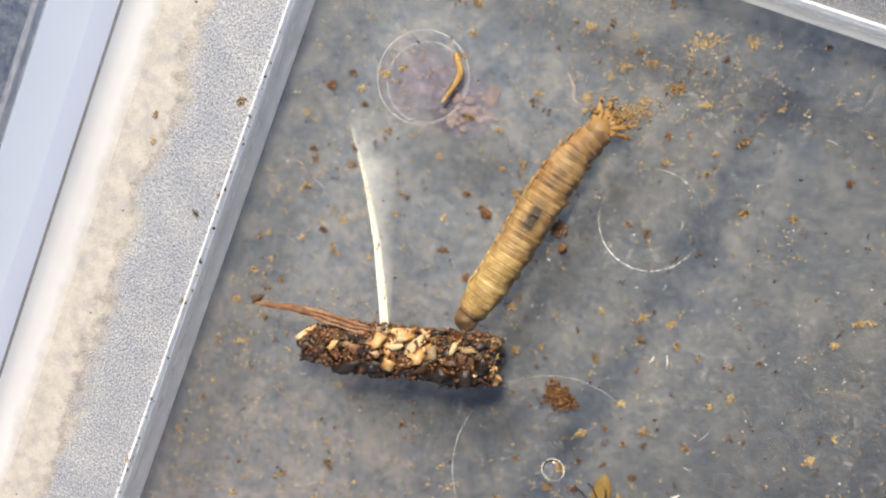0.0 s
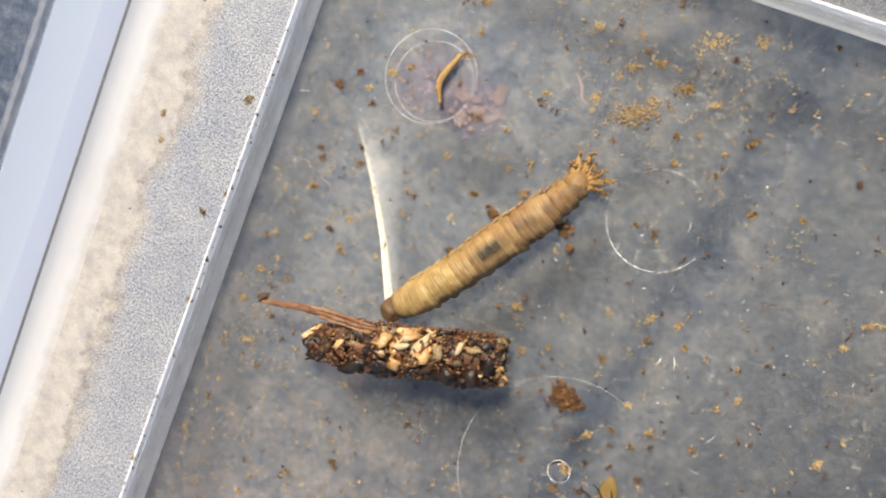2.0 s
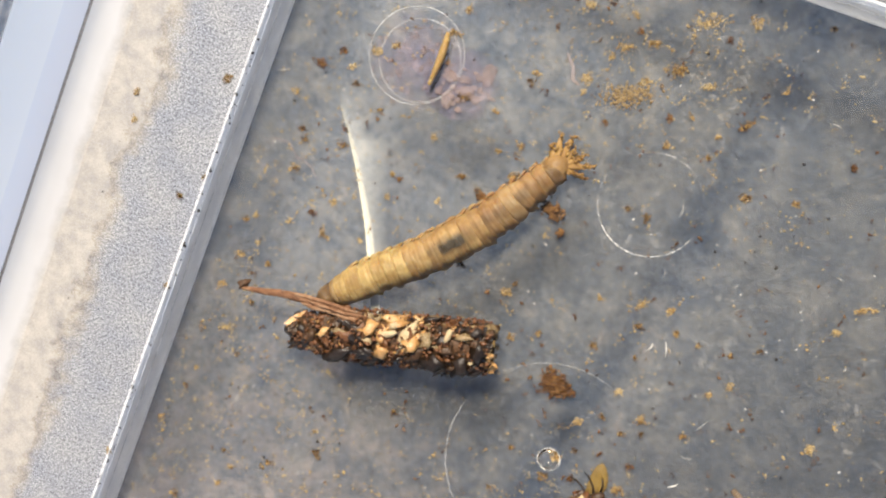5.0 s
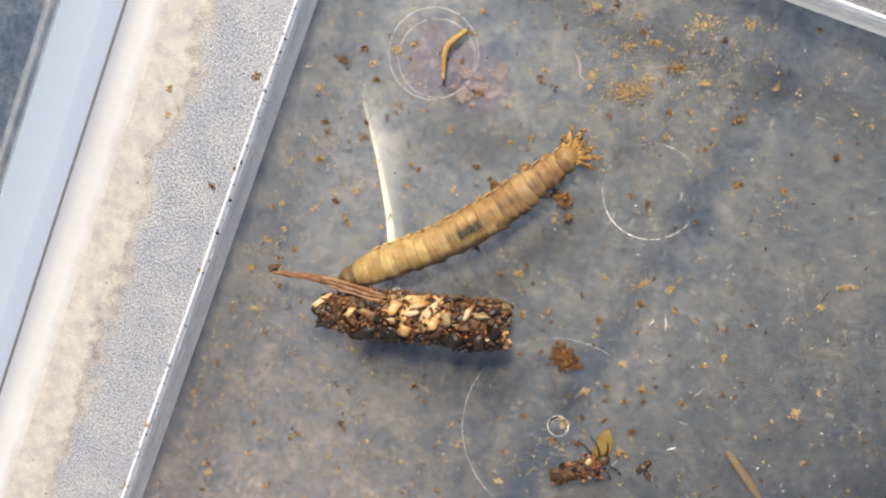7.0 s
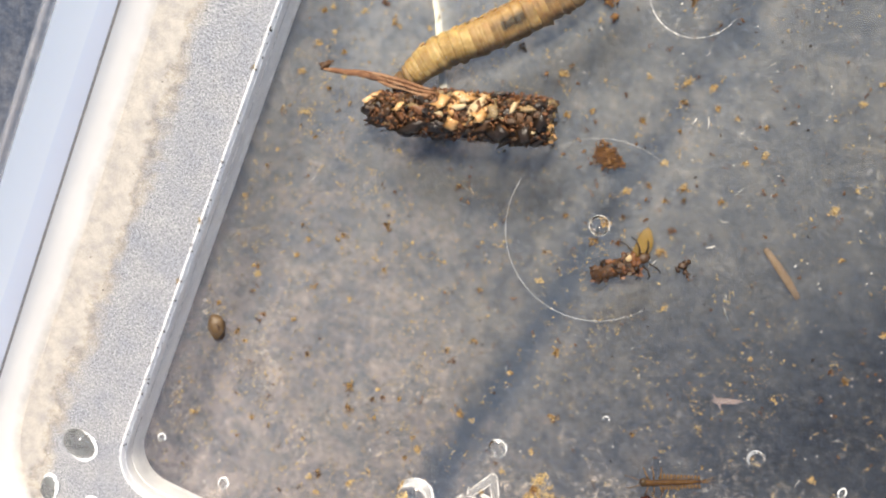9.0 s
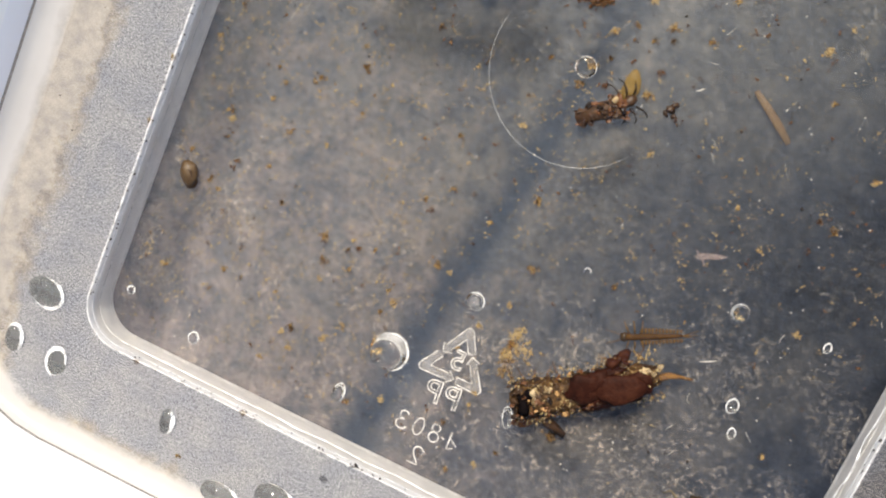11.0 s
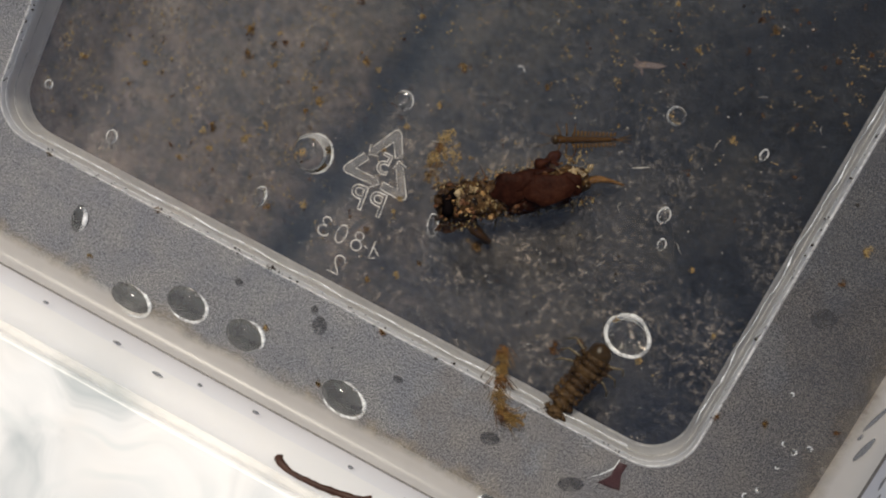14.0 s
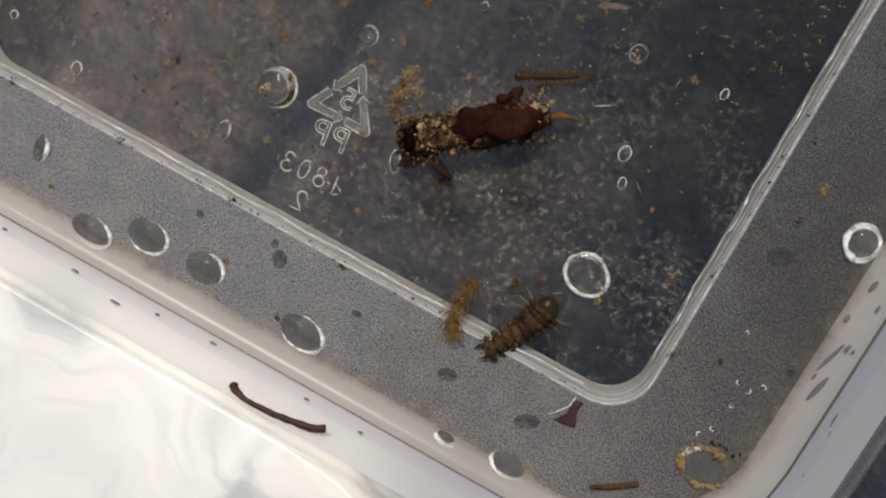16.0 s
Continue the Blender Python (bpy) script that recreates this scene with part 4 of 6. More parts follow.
for k in range(290):
    u = 0.94 * rng.random()
    a = rng.uniform(-25, 205)
    if a > 145:
        key = pick((("rust", 0.40), ("brown", 0.36), ("black", 0.10), ("amber", 0.14)))
    elif u > 0.68:
        key = pick((("black", 0.34 if a > 75 else 0.12), ("brown", 0.26), ("clear", 0.22), ("rust", 0.16), ("cream", 0.05), ("amber", 0.10)))
    elif u > 0.36:
        key = pick((("amber", 0.34), ("cream", 0.07), ("rust", 0.22), ("clear", 0.12), ("brown", 0.19), ("black", 0.06))) if a < 118 else pick((("black", 0.26), ("brown", 0.34), ("rust", 0.24), ("amber", 0.16)))
    else:
        key = pick((("brown", 0.36), ("rust", 0.28), ("black", 0.20), ("amber", 0.13), ("clear", 0.03)))
    s = 0.030 + 0.066 * rng.random() ** 1.9
    case_grain(key, u, a, (s * rng.uniform(0.9, 1.8), s, s * 0.8), rng.uniform(0, 360), rng.uniform(-0.025, 0.015))
for k in range(18):
    u, a = (rng.uniform(0.02, 0.42), rng.uniform(60, 175)) if k < 10 else (rng.uniform(0.4, 0.98), rng.uniform(105, 175))
    case_grain("black" if k % 3 else "brown", u, a, (rng.uniform(0.10, 0.16), rng.uniform(0.07, 0.10), 0.06), rng.uniform(-40, 40), 0.012)
for k in range(34):
    w = 0.035 + 0.05 * rng.random()
    case_grain(pick((("black", 0.42), ("brown", 0.24), ("clear", 0.22), ("amber", 0.12))), rng.uniform(0.95, 1.01), rng.uniform(-10, 190), (w, w * 1.4, w * 0.9), rng.uniform(0, 360), rng.uniform(-0.06, 0.0))
# the long cream grain and the others that stand out
for key, u, a, s, spin in (("cream", 0.50, 72, (0.125, 0.055, 0.05), 10), ("cream", 0.53, 50, (0.075, 0.06, 0.05), 40), ("cream", 0.80, 62, (0.085, 0.05, 0.045), 70), ("amber", 0.40, 62, (0.10, 0.08, 0.05), 20),
                           ("amber", 0.47, 112, (0.085, 0.07, 0.05), 30), ("amber", 0.62, 88, (0.085, 0.08, 0.05), 0), ("amber", 0.17, 82, (0.08, 0.045, 0.04), 30), ("clear", 0.69, 78, (0.08, 0.07, 0.05), 60),
                           ("black", 0.735, 125, (0.115, 0.105, 0.08), 0), ("black", 0.865, 130, (0.12, 0.10, 0.08), 60), ("black", 0.955, 92, (0.07, 0.12, 0.06), 0), ("black", 0.70, 28, (0.10, 0.04, 0.04), 0),
                           ("black", 0.25, 128, (0.15, 0.07, 0.06), 25), ("black", 0.93, 50, (0.08, 0.07, 0.05), 0), ("cream", 0.92, 118, (0.03, 0.025, 0.03), 0)):
    case_grain(key, u, a, (s[0] * 1.05, s[1] * (1.05 if key == "cream" else 1.3), s[2] * 1.4), spin, 0.03, smooth_cream if key == "cream" else grain_meshes[key][1])
grit = Geo()
for k in range(800):
    u, a = rng.random(), rng.uniform(-20, 200)
    r, x = case_r(u) + 0.03 + 0.025 * rng.random(), -length / 2 + 0.1 + (length - 0.12) * u
    s = 0.008 + 0.016 * rng.random() ** 2
    grit.blob((x, math.cos(radians(a)) * r, R + 0.02 + math.sin(radians(a)) * r * 0.95), (s * 1.6, s, s * 0.8), (rng.uniform(0, 90), 0, rng.uniform(0, 180)), 0.9, 1, k * 0.7)
tagged(part("grit", grit, M_RUST, case, "fine rusty grit between the grains"), "fine rusty grit between the grains", kind="stuff")
part("spur", Geo().tube([(-length / 2 - 0.08, -0.02, 0.22), (-length / 2 + 0.1, -0.03, 0.28), (-length / 2 + 0.36, -0.02, 0.36)], [0.035, 0.12, 0.16], 9, 0.7, 0.6), M_BLACK, case, "dark pointed plant scrap")
collar = Geo().ring((0, 0, 0), 0.20, 0.20, 0.030, 24, 0, 0, 360, 0.2, 3.0, 1.4)
for k in range(60):
    a, q = rng.uniform(0, 6.28), rng.uniform(0.13, 0.24)
    w = 0.010 + 0.018 * rng.random() ** 2
    collar.blob((math.cos(a) * q, math.sin(a) * q, rng.uniform(-0.03, 0.07)), (w * 1.5, w, w), (rng.uniform(0, 90), 0, rng.uniform(0, 180)), 0.9, 1, k)
part("mouth", collar, M_SILK, case, "thin ragged golden silk collar", at=pose((length / 2 - 0.03) * CM, 0, (R + 0.01) * CM, 0, 90, 0))


def stick_line(a0, a1, dy, dz, seed):
    out = []
    for j in range(11):
        x = a0 + (a1 - a0) * j / 10
        out.append((x, 0.475 - 0.135 * (x + 1.8) + 0.025 * math.sin(x * 4) + dy * (0.4 + 0.6 * min(1, (x + 1.85) / 0.9)) + 0.016 * noise.noise(Vector((x * 5, seed, 0))), 0.46 + dz))
    return out


part("twig", Geo().tube(stick_line(-1.80, -0.26, 0, 0, 1.0), [0.018, 0.032, 0.038, 0.040, 0.046, 0.048, 0.046, 0.046, 0.042, 0.036, 0.014], 12, 0.7, 0.7, 3), M_TWIG, case, "split woody twig along the case")
for a0, a1, dy, dz, r in ((-1.30, -0.30, 0.045, 0.02, 0.026), (-1.05, -0.22, -0.050, 0.015, 0.030), (-1.70, -1.0, -0.030, 0.01, 0.020), (-0.95, -0.45, 0.0, 0.045, 0.020)):
    part("splinter", Geo().tube(stick_line(a0, a1, dy, dz, r * 90), [r * q for q in (0.3, 0.8, 1, 1.1, 1, 0.9, 1.1, 1, 0.9, 0.7, 0.3)], 8, 0.7, 0.7, r * 50), M_TWIG, case)
part("twig_tip", Geo().blob((-1.80, 0.50, 0.45), (0.08, 0.05, 0.04), (0, 0, 40), 0.8, 2, 2), M_DARK, case)
for k in range(16):
    x, sgn = rng.uniform(-1.0, 1.15), rng.choice((1, -1, -1))
    b = rng.uniform(-0.6, 0.6)
    part("thread", Geo().tube([(x, sgn * 0.24, 0.20), (x + b * 0.10, sgn * rng.uniform(0.28, 0.31), 0.14), (x + b * 0.2, sgn * rng.uniform(0.31, 0.38), 0.05)], [0.012, 0.008, 0.003], 5, 0.7, 0.8, k), M_THREAD, case)


# ---- larva and the other small animals: chains of rigid rings ----
def along(points, u):
    """A smooth curve through the points, u from 0 to 1."""
    n = len(points) - 1
    s = min(max(u, 0.0), 1.0) * n
    i = min(int(s), n - 1)
    f = s - i
    p = [Vector((*points[min(max(j, 0), n)], 0)) for j in (i - 1, i, i + 1, i + 2)]
    if i == 0:
        p[0] = p[1] * 2 - p[2]
    if i == n - 1:
        p[3] = p[2] * 2 - p[1]
    return 0.5 * (2 * p[1] + (p[2] - p[0]) * f + (2 * p[0] - 5 * p[1] + 4 * p[2] - p[3]) * f * f + (3 * p[1] - p[0] - 3 * p[2] + p[3]) * f ** 3)


def chain_rows(table, u, z, base):
    rows = []
    times = sorted(table)
    for t in times:
        p = along(table[t], u)
        d = along(table[t], min(u + 0.04, 1)) - along(table[t], max(u - 0.04, 0))
        lift = 0.30 * min(1.0, max(0.0, (0.22 - p.y) / 0.30)) if table is CRAWL or table is STRAND else 0.0
        rows.append((t, pose((p.x - base[0]) * CM, (p.y - base[1]) * CM, (z + lift) * CM, 0, 0, math.degrees(math.atan2(d.y, d.x)))))
    if times[0] > 0:
        rows.insert(0, (0.0, rows[0][1]))
    if times[-1] < 16:
        rows.append((16.0, rows[-1][1]))
    return rows


LARVA = {
    0: [(3.24, 7.36), (3.35, 7.81), (3.45, 8.25), (3.53, 8.70), (3.62, 9.16), (3.73, 9.61), (3.92, 10.02)],
    0.5: [(2.94, 7.22), (3.11, 7.68), (3.29, 8.14), (3.45, 8.61), (3.58, 9.09), (3.70, 9.57), (3.85, 10.03)],
    1: [(2.70, 7.05), (3.00, 7.49), (3.19, 7.98), (3.35, 8.48), (3.51, 8.99), (3.68, 9.49), (3.83, 9.99)],
    1.5: [(2.45, 7.16), (2.79, 7.51), (3.08, 7.90), (3.32, 8.32), (3.51, 8.77), (3.67, 9.24), (3.81, 9.70)],
    2: [(2.29, 7.07), (2.59, 7.41), (2.86, 7.78), (3.11, 8.16), (3.36, 8.54), (3.61, 8.92), (3.83, 9.32)],
    2.5: [(2.38, 7.00), (2.64, 7.37), (2.89, 7.73), (3.14, 8.11), (3.36, 8.49), (3.58, 8.88), (3.87, 9.22)],
    3: [(2.30, 6.97), (2.56, 7.34), (2.80, 7.71), (3.05, 8.09), (3.30, 8.45), (3.57, 8.81), (3.87, 9.14)],
    3.5: [(2.02, 7.06), (2.37, 7.36), (2.71, 7.69), (3.00, 8.05), (3.23, 8.45), (3.40, 8.89), (3.54, 9.34)],
    4: [(1.83, 6.87), (2.16, 7.25), (2.53, 7.61), (2.87, 7.98), (3.16, 8.40), (3.37, 8.87), (3.54, 9.35)],
    4.7: [(1.75, 6.82), (2.10, 7.21), (2.48, 7.57), (2.85, 7.95), (3.17, 8.36), (3.45, 8.82), (3.71, 9.27)],
    7: [(1.70, 6.83), (2.09, 7.20), (2.49, 7.56), (2.85, 7.95), (3.17, 8.37), (3.45, 8.83), (3.73, 9.28)],
    7.5: [(1.69, 6.84), (2.08, 7.20), (2.45, 7.59), (2.81, 7.99), (3.15, 8.41), (3.47, 8.84), (3.76, 9.29)],
    8: [(1.71, 6.80), (2.07, 7.19), (2.43, 7.59), (2.79, 7.98), (3.14, 8.38), (3.48, 8.80), (3.75, 9.25)],
    9: [(1.76, 6.79), (2.05, 7.26), (2.42, 7.62), (2.79, 7.98), (3.14, 8.38), (3.48, 8.80), (3.75, 9.25)],
}
MIDGE = {
    0: [(1.98, 10.21), (2.10, 10.00), (2.02, 9.65)], 0.5: [(1.97, 10.22), (2.02, 9.92), (1.94, 9.66)],
    1: [(1.93, 10.19), (1.93, 9.84), (1.93, 9.63)], 1.5: [(1.97, 10.23), (1.90, 9.88), (1.95, 9.56)],
    2: [(1.93, 10.20), (1.81, 9.83), (1.89, 9.61)], 2.5: [(1.93, 10.23), (1.85, 9.87), (1.94, 9.57)],
    3: [(1.92, 10.19), (1.85, 9.84), (1.93, 9.58)], 3.5: [(1.94, 10.22), (1.88, 9.88), (1.90, 9.56)],
    4: [(1.96, 10.19), (1.91, 9.87), (1.90, 9.56)], 4.7: [(1.94, 10.18), (1.96, 9.88), (1.94, 9.60)],
    7: [(1.94, 10.23), (1.80, 9.95), (1.89, 9.60)],
}
CRAWL = {
    12.3: [(8.56, 1.50), (8.53, 1.08), (8.44, 0.52)], 12.5: [(8.54, 1.50), (8.51, 1.08), (8.42, 0.53)],
    13.5: [(8.54, 1.07), (8.49, 0.62), (8.40, 0.14)], 14.5: [(8.54, 0.93), (8.46, 0.46), (8.33, -0.09)],
    15: [(8.52, 0.87), (8.43, 0.41), (8.33, -0.09)], 15.5: [(8.51, 0.77), (8.40, 0.36), (8.21, -0.16)],
    16: [(8.53, 0.70), (8.41, 0.31), (8.10, -0.13)],
}
STRAND = {
    12.5: [(7.17, 0.20), (7.43, 0.16), (7.75, 0.25), (8.01, 0.31)], 13.5: [(7.32, 0.40), (7.52, 0.17), (7.71, -0.07), (7.99, -0.13)],
    14.5: [(7.49, 0.34), (7.58, 0.00), (7.81, -0.36), (8.07, -0.30)], 15: [(7.49, 0.32), (7.61, 0.02), (7.82, -0.35), (8.06, -0.32)],
    15.5: [(7.56, 0.41), (7.52, 0.11), (7.58, -0.12), (7.71, 0.05)], 16: [(7.53, 0.50), (7.49, 0.19), (7.54, -0.03), (7.67, -0.22)],
}
MOVES = []   # part, table, share along, height, base


def larva_r(u):
    knots = [(0, 0.175), (0.05, 0.205), (0.12, 0.232), (0.35, 0.240), (0.55, 0.262), (0.74, 0.240), (0.90, 0.190), (1.0, 0.150)]
    for (a, ra), (b, rb) in zip(knots, knots[1:]):
        if u <= b:
            return 0.93 * (ra + (rb - ra) * (u - a) / (b - a))
    return 0.93 * knots[-1][1]


larva_base = (2.9, 8.1)
larva = thing("crane_fly_larva", 2.9, 8.1, 0, "plump translucent tan crane fly larva with dark gut patches, crawling", "larva")
SEG = 21
GUT_AT = {9: M_FAINT, 10: M_GUT, 11: M_GUT, 12: M_FAINT, 13: M_LARVA, 14: M_REARGUT, 15: M_REARGUT, 16: M_REAR, 17: M_REARGUT, 18: M_REAR, 19: M_REAR, 20: M_REARGUT}
for i in range(SEG):
    u = (i + 0.5) / SEG * 0.97 + 0.005
    r = larva_r(u)
    w = 0.112
    prof = [(-w, r * 0.86)]
    for k in range(1, 18):
        q = -1 + 2 * k / 18
        ridge = 0.060 * max(0.0, 1 - ((q - 0.25) / 0.75) ** 2) ** 0.7
        prof.append((w * q, r * (0.925 + ridge + 0.010 * math.cos(q * 15 + 0.7 * i))))
    prof.append((w, r * 0.86))
    if i == 0:
        prof = [(-0.045, r * 0.70), (-0.03, r * 0.88), (0.0, r * 0.97), (0.025, r * 0.93), (0.05, r * 0.90), (0.085, r * 0.99), (0.115, r * 0.9)]
    g = Geo().lathe(prof, 28, 0.92)
    rag = 0.10 if i < 13 else 0.18
    g.v = [(x + 0.016 * noise.noise(Vector((y * 5, z * 5, i * 1.7))), y * (1 + rag * noise.noise(Vector((x * 9, y * 6, z * 6 + i * 0.9)))) - 0.02, z) for x, y, z in g.v]
    # soft swellings along both flanks
    if i > 1:
        for sgn in (-1, 1):
            big = (0.050 if sgn < 0 else 0.030) * (1.0 if i % 2 else 0.7)
            g.blob((0.02, sgn * r * 0.93, -0.05), (0.085, big, 0.07), (0, 0, 10 * sgn), 0.45, 2, i * 2.1 + sgn)
    skin = M_COLLAR if i == 0 else GUT_AT.get(i, M_FRONT if i < 7 else M_LARVA)
    seg = part("body_ring", g, skin, larva)
    MOVES.append((seg, LARVA, u, r * 0.93 + 0.015, larva_base))
head = part("head", Geo().blob((-0.045, -0.02, 0.0), (0.135, 0.150, 0.135), (0, 0, 0), 0.16, 3, 1), M_LHEAD, larva, "dark brown retracted head")
MOVES.append((head, LARVA, 0.0, 0.17, larva_base))
tail = part("tail_disc", Geo().lathe([(-0.12, 0.14), (0.0, 0.15), (0.09, 0.11), (0.14, 0.05)], 14, 0.9), M_TAIL, larva, "darker tail disc")
MOVES.append((tail, LARVA, 0.985, 0.17, larva_base))
for k, (a, ln) in enumerate(((-58, 0.30), (-34, 0.40), (-14, 0.34), (4, 0.28), (20, 0.38), (42, 0.34), (66, 0.24))):
    c, sn = math.cos(radians(a)), math.sin(radians(a))
    g = Geo()
    pts = [(0.02 + ln * q * c, 0.06 * sn + ln * q * sn + 0.02 * math.sin(q * 5 + k), 0.02 - 0.05 * q) for q in (0, 0.25, 0.5, 0.75, 1.0)]
    g.tube(pts, [0.050, 0.046, 0.036, 0.026, 0.008], 8, 0.8, 0.9, k * 3)
    for j in range(34):
        q = random.random()
        w = 0.005 + 0.009 * random.random()
        g.blob((0.02 + ln * q * c + random.gauss(0, 0.018), 0.06 * sn + ln * q * sn + random.gauss(0, 0.024), 0.01 + random.gauss(0, 0.02)), (w * 2.0, w, w), (0, random.uniform(-50, 50), random.uniform(0, 180)), 1.0, 1, j + k * 7)
    part("tail_lobe", g, M_LOBE, tail, "ragged fleshy lobe" if k == 0 else "")

midge_base = (1.95, 9.9)
midge = thing("small_wriggling_larva", 1.95, 9.9, 0, "small amber larva wriggling on the tub base", "larva")
for i in range(9):
    u = (i + 0.5) / 9
    r = 0.024 + 0.024 * math.sin(math.pi * min(1, u * 1.0) ** 0.8) * (1.2 - 0.5 * u)
    seg = part("body_ring", Geo().lathe([(-0.065, r * 0.78), (-0.035, r * 0.96), (0.035, r * 0.96), (0.065, r * 0.78)], 10), M_MIDGE, midge)
    MOVES.append((seg, MIDGE, u, 0.10, midge_base))

crawl_base = (8.5, 0.7)
crawler = thing("caddisfly_larva", 8.5, 0.7, 0, "brown segmented caddisfly larva crawling over the tub edge", "larva")
chead = part("head", Geo().blob((0.02, 0, 0), (0.165, 0.155, 0.11), (0, 0, 0), 0.08, 3, 2), M_CHEAD, crawler, "round dark brown head")
part("neck_shield", Geo().lathe([(-0.05, 0.10), (-0.02, 0.15), (0.03, 0.165), (0.06, 0.13)], 16, 0.7), M_CRAWL, chead, "paler shield behind the head", at=pose(0.15 * CM, 0, -0.01 * CM))
MOVES.append((chead, CRAWL, 0.06, 0.30, crawl_base))
for i in range(9):
    u = 0.17 + 0.80 * i / 8
    r = 0.145 - 0.045 * (i / 8) ** 1.5 + (0.012 if i < 3 else 0)
    g = Geo().lathe([(-0.07, r * 0.72), (-0.045, r * 0.95), (0.0, r), (0.045, r * 0.95), (0.07, r * 0.72)], 14, 0.75)
    for sgn in (-1, 1):
        g.blob((0, sgn * r * 0.5, r * 0.60), (0.04, 0.06, 0.02), (0, 0, 0), 0.3, 1, i + sgn)
        g.blob((0.01, sgn * (r + 0.015), -0.01), (0.042, 0.055, 0.03), (0, 0, 18 * sgn), 0.6, 2, i - sgn)
        for j in range(9):
            g.blob((random.uniform(-0.06, 0.06), sgn * (r + random.uniform(-0.02, 0.06)), random.uniform(-0.08, 0.03)), (0.02, 0.011, 0.008), (0, 0, random.uniform(0, 180)), 0.9, 1, i * 3 + j)
    seg = part("body_ring", g, M_CRAWL, crawler)
    MOVES.append((seg, CRAWL, u, 0.30, crawl_base))
    if i < 3:
        for sgn in (-1, 1):
            ln = (0.27 if i < 3 else 0.13)
            g = Geo().tube([(0, sgn * r * 0.8, -0.03), (-0.05 + 0.03 * i, sgn * (r + ln * 0.4), -0.01), (-0.08 + 0.08 * i, sgn * (r + ln * 0.75), -0.08), (0.02 + 0.08 * i, sgn * (r + ln), -0.16)], [0.022, 0.018, 0.014, 0.007], 5)
            part("leg", g, M_LEG, seg, "thin pale leg" if i == 0 and sgn == 1 else "")
    if i == 8:
        for sgn in (-1, 1):
            part("tail_hook", Geo().tube([(0.03, sgn * 0.05, 0), (0.12, sgn * 0.09, -0.02), (0.2, sgn * 0.07, -0.04)], [0.03, 0.02, 0.006], 5), M_CRAWL, seg)

strand_base = (7.6, 0.1)
strand = thing("drifting_debris_strand", 7.6, 0.1, 0, "ragged orange-brown strand of plant debris drifting by the tub edge", "debris")
for i in range(9):
    u = (i + 0.5) / 9
    g = Geo()
    for k in range(34):
        q = 0.008 + 0.022 * random.random() ** 2
        g.blob((random.uniform(-0.09, 0.09), random.gauss(0, 0.036), random.uniform(-0.03, 0.03)), (q * 1.5, q * 0.8, q * 0.6), (0, 0, random.uniform(0, 180)), 1.0, 1, i * 9 + k)
    for k in range(16):
        y0, b = random.gauss(0, 0.05), random.uniform(-0.16, 0.16)
        g.tube([(-0.08, y0, 0), (0, y0 + b * 0.5, 0.01), (0.09, y0 + b, 0)], [0.004, 0.007, 0.002], 5)
    seg = part("scrap", g, M_THREAD if i % 3 else M_RUSTY, strand)
    MOVES.append((seg, STRAND, u, 0.34, strand_base))

RIGID = []
CLUMPS_NORTH = [
    (4.65, 11.33, 0.167, 0.074), (4.54, 10.74, 0.104, 0.067), (3.89, 10.76, 0.067, 0.052), (3.79, 10.61, 0.030, 0.030), (3.34, 11.06, 0.081, 0.037),
    (4.93, 10.67, 0.104, 0.026), (5.47, 10.41, 0.104, 0.033), (5.75, 9.67, 0.096, 0.033), (3.63, 10.29, 0.052, 0.067), (4.74, 9.88, 0.044, 0.037),
    (4.65, 10.20, 0.030, 0.022), (5.23, 10.19, 0.030, 0.022), (6.70, 10.39, 0.037, 0.030), (6.29, 9.81, 0.030, 0.030), (5.93, 11.71, 0.030, 0.022),
    (3.87, 11.15, 0.030, 0.026), (2.04, 10.55, 0.037, 0.048), (2.69, 8.70, 0.052, 0.033), (2.92, 8.63, 0.033, 0.030), (3.25, 8.94, 0.063, 0.052),
    (2.00, 10.90, 0.044, 0.030), (4.14, 11.61, 0.037, 0.030), (4.20, 10.91, 0.074, 0.044), (4.24, 10.47, 0.059, 0.044), (5.23, 9.94, 0.026, 0.022),
    (4.55, 11.14, 0.022, 0.022), (2.99, 9.16, 0.022, 0.022), (1.88, 8.44, 0.022, 0.019), (3.04, 10.04, 0.052, 0.019), (3.99, 9.90, 0.022, 0.022),
]
CLUMPS_MIDDLE = [
    (3.93, 7.17, 0.041, 0.033), (4.20, 7.33, 0.026, 0.041), (4.84, 7.46, 0.037, 0.030), (5.17, 8.12, 0.074, 0.030), (5.50, 8.17, 0.037, 0.048),
    (5.25, 7.87, 0.052, 0.019), (5.66, 7.95, 0.030, 0.026), (5.33, 7.08, 0.044, 0.026), (6.26, 7.44, 0.026, 0.033), (7.51, 7.29, 0.033, 0.048),
    (6.18, 6.89, 0.026, 0.030), (5.26, 6.73, 0.030, 0.037), (4.41, 5.95, 0.026, 0.022), (4.88, 5.78, 0.059, 0.037), (7.42, 8.99, 0.148, 0.022),
    (7.25, 8.64, 0.044, 0.030), (5.93, 7.92, 0.022, 0.022), (5.76, 6.31, 0.030, 0.022), (2.53, 8.34, 0.022, 0.022), (3.67, 7.64, 0.067, 0.044),
    (6.32, 7.95, 0.022, 0.022), (4.71, 8.01, 0.022, 0.019), (0.37, 6.37, 0.067, 0.037), (0.46, 6.81, 0.059, 0.030), (0.59, 5.87, 0.067, 0.030),
    (0.30, 5.75, 0.030, 0.022), (0.19, 4.47, 0.052, 0.022), (1.71, 4.49, 0.030, 0.030), (1.21, 3.97, 0.030, 0.026), (1.28, 4.23, 0.022, 0.019),
]
